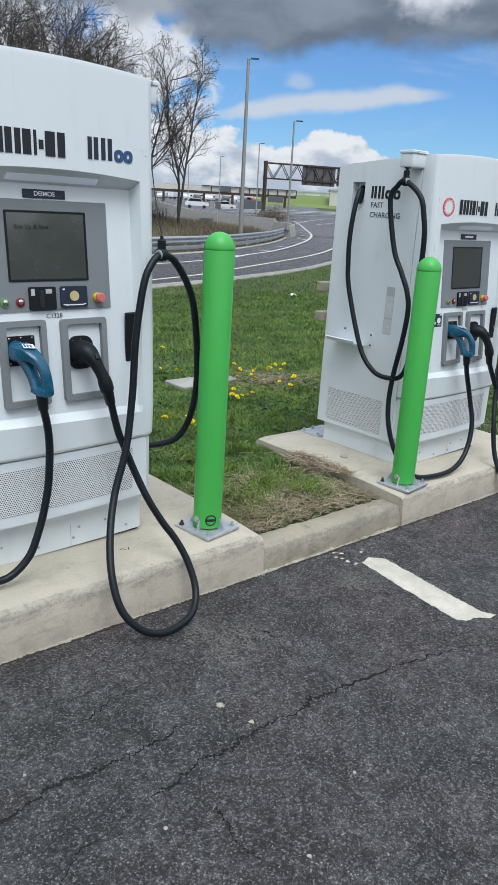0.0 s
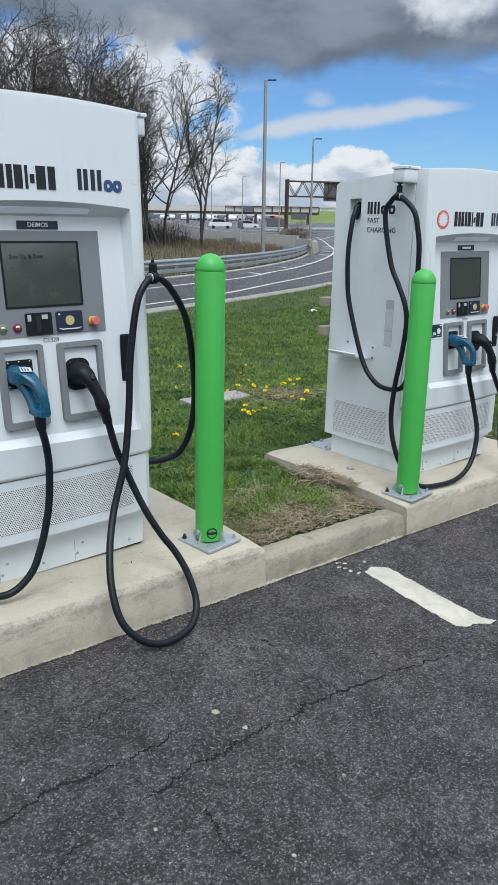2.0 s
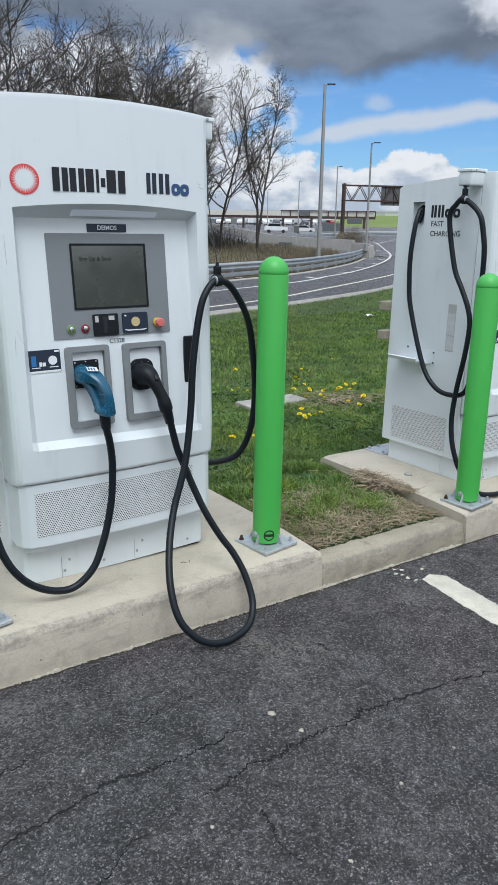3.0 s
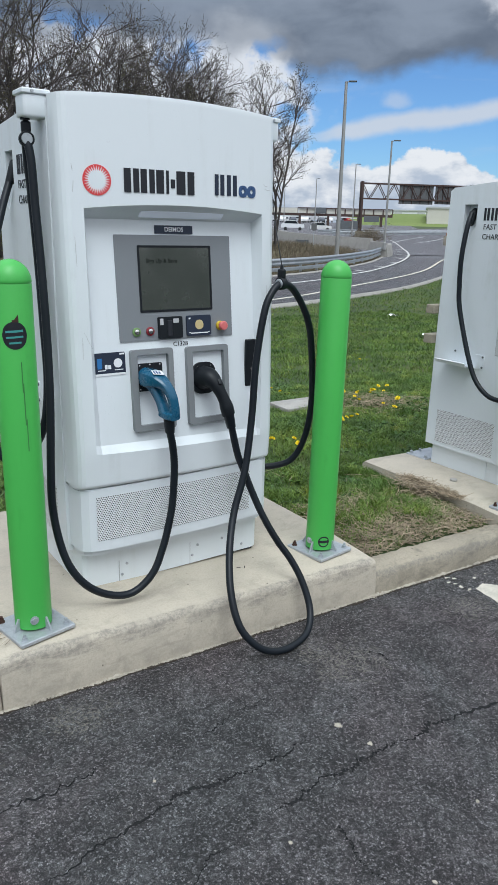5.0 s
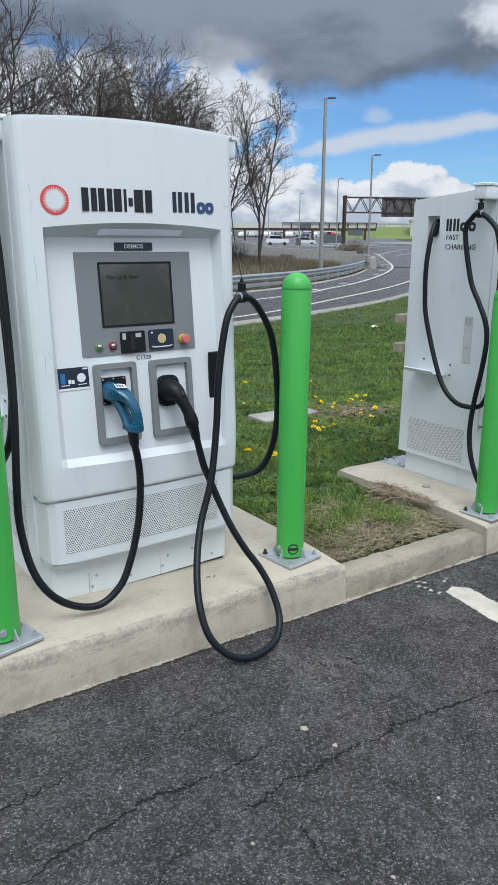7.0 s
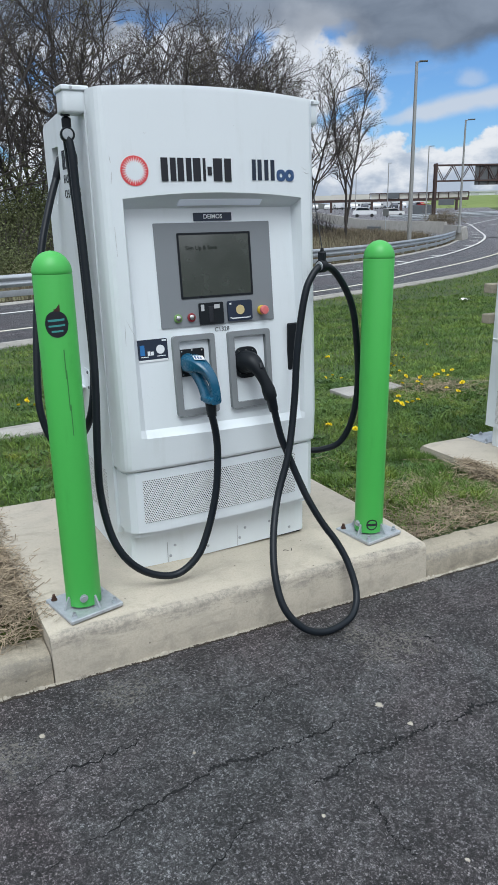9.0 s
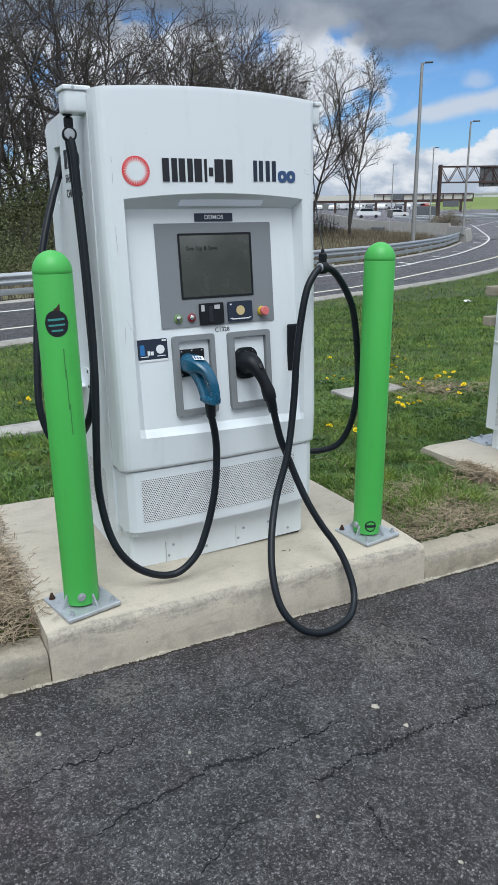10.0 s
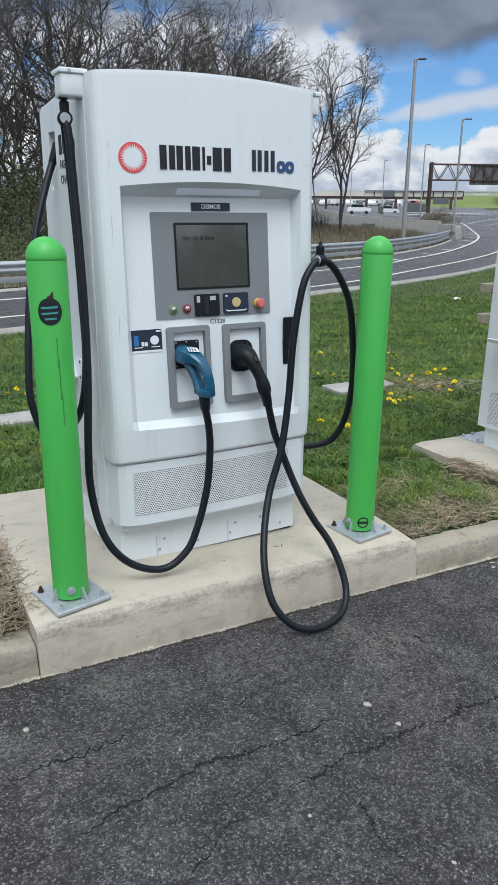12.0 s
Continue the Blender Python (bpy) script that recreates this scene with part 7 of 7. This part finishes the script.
stems("verge_grass", 26000, along(RAIL, 0.3, 5.0), 0.15, 0.5, 0.008, M_STEM, "dry brown grass behind the guardrail", 3)
stems("verge_grass", 14000, along([(15, 24.84), (31.97, 35.94), (41.1, 43.77), (52.19, 58.12)], 1.0, 12.0), 0.2, 0.7, 0.012, M_STEM, "dry brown grass below the highway wall", 4)
WOOD_EDGE = [(-17.62, 28.11), (-7.18, 27.45), (1.95, 28.11), (7.17, 31.37), (12.39, 35.28), (17.61, 39.85), (22.83, 43.77), (28.05, 45.72), (33.27, 47.68)]
stems("thicket_stems", 12000, along(WOOD_EDGE, 0.0, 6.5), 0.6, 2.6, 0.014, M_TWIG, "tangled bare stems at the wood edge", 5, 0.28, category="thicket")
stems("thicket_stems", 1300, along(WOOD_EDGE, 4.0, 16.0), 2.0, 5.0, 0.020, M_TWIG, "thin bare saplings in the wood", 6, 0.16, category="thicket")
rng = np.random.default_rng(9)
for edge, reach, n, hmax, material, label, seed in (([(-20.0, 18.5), (-8.0, 19.6), (0.0, 22.0), (5.0, 25.5)], 5.5, 1500, 1.9, M_SHRUB, "olive green scrub behind the guardrail", 4),
                                                    ([(-17.62, 28.76), (-7.18, 28.11), (1.95, 28.89), (7.17, 32.67), (11.09, 36.59)], 4.5, 2800, 4.6, M_SHRUB, "olive green leafing thicket at the wood edge", 1),
                                                    ([(24.79, 43.77), (26.75, 45.72), (28.83, 47.16)], 2.2, 260, 2.4, M_EVERGREEN, "dark green shrub at the wood edge", 2),
                                                    ([(11.09, 37.24), (17.61, 42.46), (24.14, 46.38)], 4.0, 360, 1.7, M_SHRUB, "olive green leafing thicket at the wood edge", 3)):
    x, y = along(edge, 0.0, reach)(rng, n)
    z = land_z(x, y) + hmax * rng.uniform(0, 1, n) ** 0.8 * (0.55 + 0.45 * np.sin(x * 1.7) * np.sin(y * 1.3))
    V, F = leaf_cloud(np.stack([x, y, z], 1), (60, 56, 60, 60, 75)[seed], 0.34, (0.07, 0.056, 0.06, 0.06, 0.045)[seed], seed)
    tagged(arrays("thicket_leaves", V, F, material), label, "thicket", kind="stuff")


rb = np.random.default_rng(77)
V, F = leaf_cloud(np.stack([62.4 + rb.normal(0, 1.1, 420), 67.4 + rb.normal(0, 1.1, 420), 0.35 + np.abs(rb.normal(0, 0.75, 420))], 1), 16, 0.18, 0.06, 78)
tagged(arrays("thicket_leaves", V, F, M_STEM), "reddish brown bare bush by the wall", "bush", kind="stuff")


# ---- lawn ----
def on_pad(x, y, grow=0.0):
    a = (x > -1.712 - grow) & (x < 0.018 + grow) & (y < 1.36 + grow)
    b = (x > 1.072 - grow) & (x < 2.80 + grow) & (y < 1.26 + grow)
    slabs = ((abs(x - 2.12) < 0.35) & (abs(y - 3.20) < 0.14)) | ((abs(x + 1.2) < 0.36) & (abs(y - 3.22) < 0.13))
    return a | b | slabs


def bare(x, y):
    """How thin the turf is: worn round the pads and the kerb."""
    d = np.minimum(y - 0.3, 2.0)
    n = np.sin(x * 5.3 + 1.2 * np.sin(y * 4.1)) * np.sin(y * 4.7 + 0.8 * np.sin(x * 3.3))
    between = np.where((x > 0.0) & (x < 1.09), 0.5, 1.0)
    return np.clip(1.15 - d * 1.25 + 0.55 * n, 0, 1) * (y < 1.9) * between


def lawn_spots(near, farx, lo, hi, keep):
    def pick(rng, n):
        x = rng.uniform(near, farx, n)
        y = rng.uniform(lo, hi, n)
        edge = np.interp(x, [p[0] for p in NEAR_EDGE], [p[1] for p in NEAR_EDGE])
        ok = (y > 0.19) & (y < edge - 0.05) & ~on_pad(x, y, 0.01) & keep(x, y, rng)
        return x[ok], y[ok]
    return pick


stems("lawn_grass", 230000, lawn_spots(-3.2, 4.8, 0.20, 4.4, lambda x, y, g: g.uniform(0, 1, len(x)) > bare(x, y) * 0.93), 0.022, 0.078, 0.0024, M_BLADE, "short green lawn grass", 31, 0.75, category="grass")
stems("lawn_grass", 140000, lawn_spots(-4.5, 12.5, 3.8, 12.5, lambda x, y, g: g.uniform(0, 1, len(x)) > 0.1), 0.03, 0.085, 0.0048, M_BLADE, "short green lawn grass", 32, 0.65, category="grass")
stems("lawn_grass", 60000, lawn_spots(4.0, 30, 6.0, 24, lambda x, y, g: g.uniform(0, 1, len(x)) > 0.1), 0.04, 0.10, 0.009, M_BLADE, "short green lawn grass", 33, 0.6, category="grass")


def weeds(n, pick, seed):
    """Low broad leaves in rosettes."""
    rng = np.random.default_rng(seed)
    cx, cy = pick(rng, n)
    n = len(cx)
    k = 9
    x, y = np.repeat(cx, k), np.repeat(cy, k)
    a = rng.uniform(0, 2 * np.pi, n * k)
    L = np.repeat(rng.uniform(0.018, 0.046, n), k) * rng.uniform(0.6, 1.2, n * k)
    w = L * rng.uniform(0.16, 0.3, n * k)
    up = rng.uniform(0.15, 0.9, n * k)
    z = land_z(x, y) + 0.006
    dx, dy = np.cos(a), np.sin(a)
    P = lambda s, q, h: np.stack([x + dx * L * s - dy * w * q, y + dy * L * s + dx * w * q, z + L * up * h], 1)
    V = np.stack([P(0.05, 0, 0.0), P(0.55, -1, 0.75), P(1.0, 0, 0.85), P(0.55, 1, 0.75)], 1).reshape(-1, 3)
    tagged(arrays("lawn_weeds", V, np.arange(len(V)).reshape(-1, 4), M_WEED), "low broad-leaved weeds in the lawn", "weeds", kind="stuff")


weeds(7000, lawn_spots(-3.2, 4.8, 0.4, 4.6, lambda x, y, g: g.uniform(0, 1, len(x)) < 0.35 + 0.6 * (np.sin(x * 2.1) * np.sin(y * 2.7) > 0)), 61)
# tufts along the pads
stems("grass_tufts", 13500, lambda g, n: (lambda c: (np.clip(c[0] + g.normal(0, 0.06, n), 0.03, 1.06), np.maximum(c[1] + g.normal(0, 0.06, n), 0.24)))(np.array([(0.55, 0.62), (0.72, 0.48), (0.30, 0.55), (0.12, 0.80), (0.95, 0.95), (0.22, 1.1), (0.5, 1.0), (0.08, 0.42), (0.85, 0.60), (1.04, 0.75), (1.03, 0.98), (0.98, 1.16), (0.9, 1.25), (0.75, 0.8), (1.05, 0.58), (1.05, 0.86), (1.04, 1.10)])[g.integers(0, 17, n)].T), 0.03, 0.095, 0.0022, M_BLADE, "taller green grass tufts by the pads", 35, 0.45, category="grass")


def straw(name, n, pick, seed, label, z_of=land_z, high=0.045):
    """Loose bent dry strands lying on the soil."""
    rng = np.random.default_rng(seed)
    x, y = pick(rng, n)
    n = len(x)
    z = z_of(x, y) + rng.uniform(0.008, high, n)
    a = rng.uniform(0, 2 * np.pi, n)
    L = rng.uniform(0.03, 0.13, n)
    w = rng.uniform(0.0006, 0.0015, n)
    dx, dy = np.cos(a), np.sin(a)
    k = rng.normal(0, 0.3, n)
    tilt = rng.normal(0, 0.16, n)
    rows = []
    for s in (-0.5, 0.0, 0.5):
        off = k * (0.25 - s * s) * L
        cx, cy, cz = x + dx * L * s - dy * off, y + dy * L * s + dx * off, z + tilt * L * s
        rows += [np.stack([cx - dy * w, cy + dx * w, cz], 1), np.stack([cx + dy * w, cy - dx * w, cz + 0.0012], 1)]
    V = np.stack(rows, 1).reshape(-1, 3)
    i = np.arange(n)[:, None] * 6
    F = np.concatenate([i + np.array([[0, 1, 3, 2]]), i + np.array([[2, 3, 5, 4]])])
    return tagged(arrays(name, V, F, M_STRAW), label, "straw", kind="stuff")


straw("dry_straw", 17000, lawn_spots(-3.4, 3.4, 0.34, 1.9, lambda x, y, g: g.uniform(0, 1, len(x)) < bare(x, y)), 41, "brown dry straw on the soil by the pads")
straw("dry_straw", 4200, lawn_spots(0.02, 1.08, 0.19, 0.85, lambda x, y, g: g.uniform(0, 1, len(x)) < 0.8), 42, "brown dry straw between the pads")
straw("dry_straw", 6500, lawn_spots(-2.6, -1.70, 0.30, 1.5, lambda x, y, g: g.uniform(0, 1, len(x)) < 0.9), 43, "heap of brown dry straw beside the pad")


def heap_z(x, y):
    """A low mound of straw against the pad, over the kerb's back."""
    return lot_z(x, 0 * y) + 0.085 + 0.085 * smooth01(0.04, 0.30, y) * smooth01(-2.5, -1.8, x)


straw("dry_straw", 9000, lambda g, n: (g.uniform(-2.6, -1.715, n), 0.10 + 0.75 * g.uniform(0, 1, n) ** 0.8), 44, "mound of brown dry straw over the kerb by the pad", heap_z, 0.05)
straw("dry_straw", 1000, lambda g, n: (g.uniform(0.03, 1.06, n), g.uniform(0.165, 0.50, n)), 45, "brown dry straw behind the kerb", lambda x, y: lot_z(x, 0 * y) + 0.108, 0.03)

straw("dry_straw", 900, lambda g, n: (1.055 + 0.5 * np.abs(g.normal(0, 0.06, n)), 0.42 + 0.45 * g.uniform(0, 1, n)), 46, "dry straw spilling over the edge of the pad", lambda x, y: PAD_H - 0.017 + SX * x, 0.012)
straw("dry_straw", 1500, lambda g, n: (2.75 + g.normal(0, 0.28, n), 2.95 + g.normal(0, 0.22, n)), 48, "brown dry straw in a thin patch of the lawn", land_z, 0.06)
straw("dry_straw", 700, lambda g, n: (1.02 + g.normal(0, 0.05, n), 0.72 + g.normal(0, 0.10, n)), 49, "clump of brown straw against the pad", land_z, 0.11)
straw("dry_straw", 260, lambda g, n: (-1.705 + np.abs(g.normal(0, 0.035, n)), g.uniform(0.10, 1.30, n)), 47, "dry straw spilling over the edge of the pad", lambda x, y: PAD_H + SX * x, 0.012)


def dandelion(x, y, r, seed):
    rng = random.Random(seed)
    z = float(land_z(x, y))
    h = rng.uniform(0.07, 0.12)
    t = thing("dandelion", "yellow dandelion flower in the lawn", "flower", (x, y, z), rng.uniform(0, 360), group="dandelions")
    bm = bmesh.new()
    tube(bm, [(0, 0, 0), (0.004, 0, h * 0.6), (0.008, 0.003, h)], 0.002, 5)
    part("stalk", bm, M_STALK, t)
    bm = bmesh.new()
    c = Vector((0.008, 0.003, h))
    for ring, (n, rr, up) in enumerate(((14, r, 0.30), (12, r * 0.92, 0.75), (9, r * 0.85, 1.4), (6, r * 0.75, 3.0))):
        for k in range(n):
            a = 2 * math.pi * (k + 0.5 * ring) / n + rng.uniform(-0.1, 0.1)
            d = Vector((math.cos(a), math.sin(a), up)).normalized()
            s = Vector((-math.sin(a), math.cos(a), 0)) * rr * 0.22
            vs = [bm.verts.new(c + q) for q in (s * 0.4, d * rr * 0.7 + s, d * rr, d * rr * 0.7 - s, -s * 0.4)]
            bm.faces.new(vs)
    lean = Matrix.Translation(c) @ Matrix.Rotation(rng.uniform(0.1, 0.7), 4, Vector((math.cos(rng.uniform(0, 6.3)), math.sin(rng.uniform(0, 6.3)), 0)).normalized()) @ Matrix.Translation(-c)
    bmesh.ops.transform(bm, matrix=lean, verts=bm.verts)
    part("flower_head", bm, M_PETAL, t, "yellow petals")


FLOWERS = [(2.05, 3.72), (2.12, 3.66), (2.49, 3.11), (2.55, 2.99), (2.47, 2.84), (2.93, 3.14), (2.86, 3.10), (2.90, 2.74), (2.84, 2.70), (2.56, 2.59), (2.53, 2.41), (1.71, 2.28), (1.76, 2.22), (1.69, 2.20), (1.88, 2.29), (0.90, 1.82), (0.93, 1.79), (3.11, 4.10), (2.89, 3.67), (0.79, 1.96), (-0.92, 4.20), (-0.86, 4.15), (-0.90, 4.27), (2.38, 3.22), (2.62, 3.05), (1.55, 3.75), (3.3, 3.3), (3.6, 4.6), (4.2, 3.4), (3.0, 5.2), (1.2, 4.4), (5.0, 5.6), (3.9, 2.2), (4.4, 2.6), (0.6, 3.1)]
for k, (x, y) in enumerate(FLOWERS):
    dandelion(x, y, 0.022 + 0.007 * ((k * 7) % 3) / 2, k)
    if k % 3 != 1:
        dandelion(x + 0.11 * math.sin(k * 2.4), y + 0.10 * math.cos(k * 1.7), 0.019 + 0.003 * (k % 3), 100 + k)
# a few fallen leaves and scraps
bm = bmesh.new()
tube(bm, spline([(0, 0, 0.004), (0.02, 0.012, 0.010), (0.045, 0.004, 0.005), (0.05, 0.014, 0.014)], 5), 0.0018, 5)
tagged(part("twig", bm, M_TWIG, m=pose(-0.64, 0.22, PAD_H + SX * -0.64, 0, 0, -20)), "small dark twig lying on the pad", "twig")
for k, (x, y) in enumerate(((11.2, 11.2), (8.9, 7.9), (-0.6, 18.1), (-1.5, 17.9), (16.6, 25.1), (27.6, 31.9))):
    bm = bmesh.new()
    bmesh.ops.create_grid(bm, x_segments=5, y_segments=4, size=0.14)
    for v in bm.verts:
        v.co.z += 0.06 * noise.noise(v.co * 12 + Vector((k, 0, 0)))
        v.co.y *= 0.5
    tagged(part("paper_scrap", bm, M_PALE, m=pose(x, y, float(land_z(x, y)) + 0.09, 0, 0, 30 * k)), "crumpled pale paper scrap on the ground", "litter", group="litter")
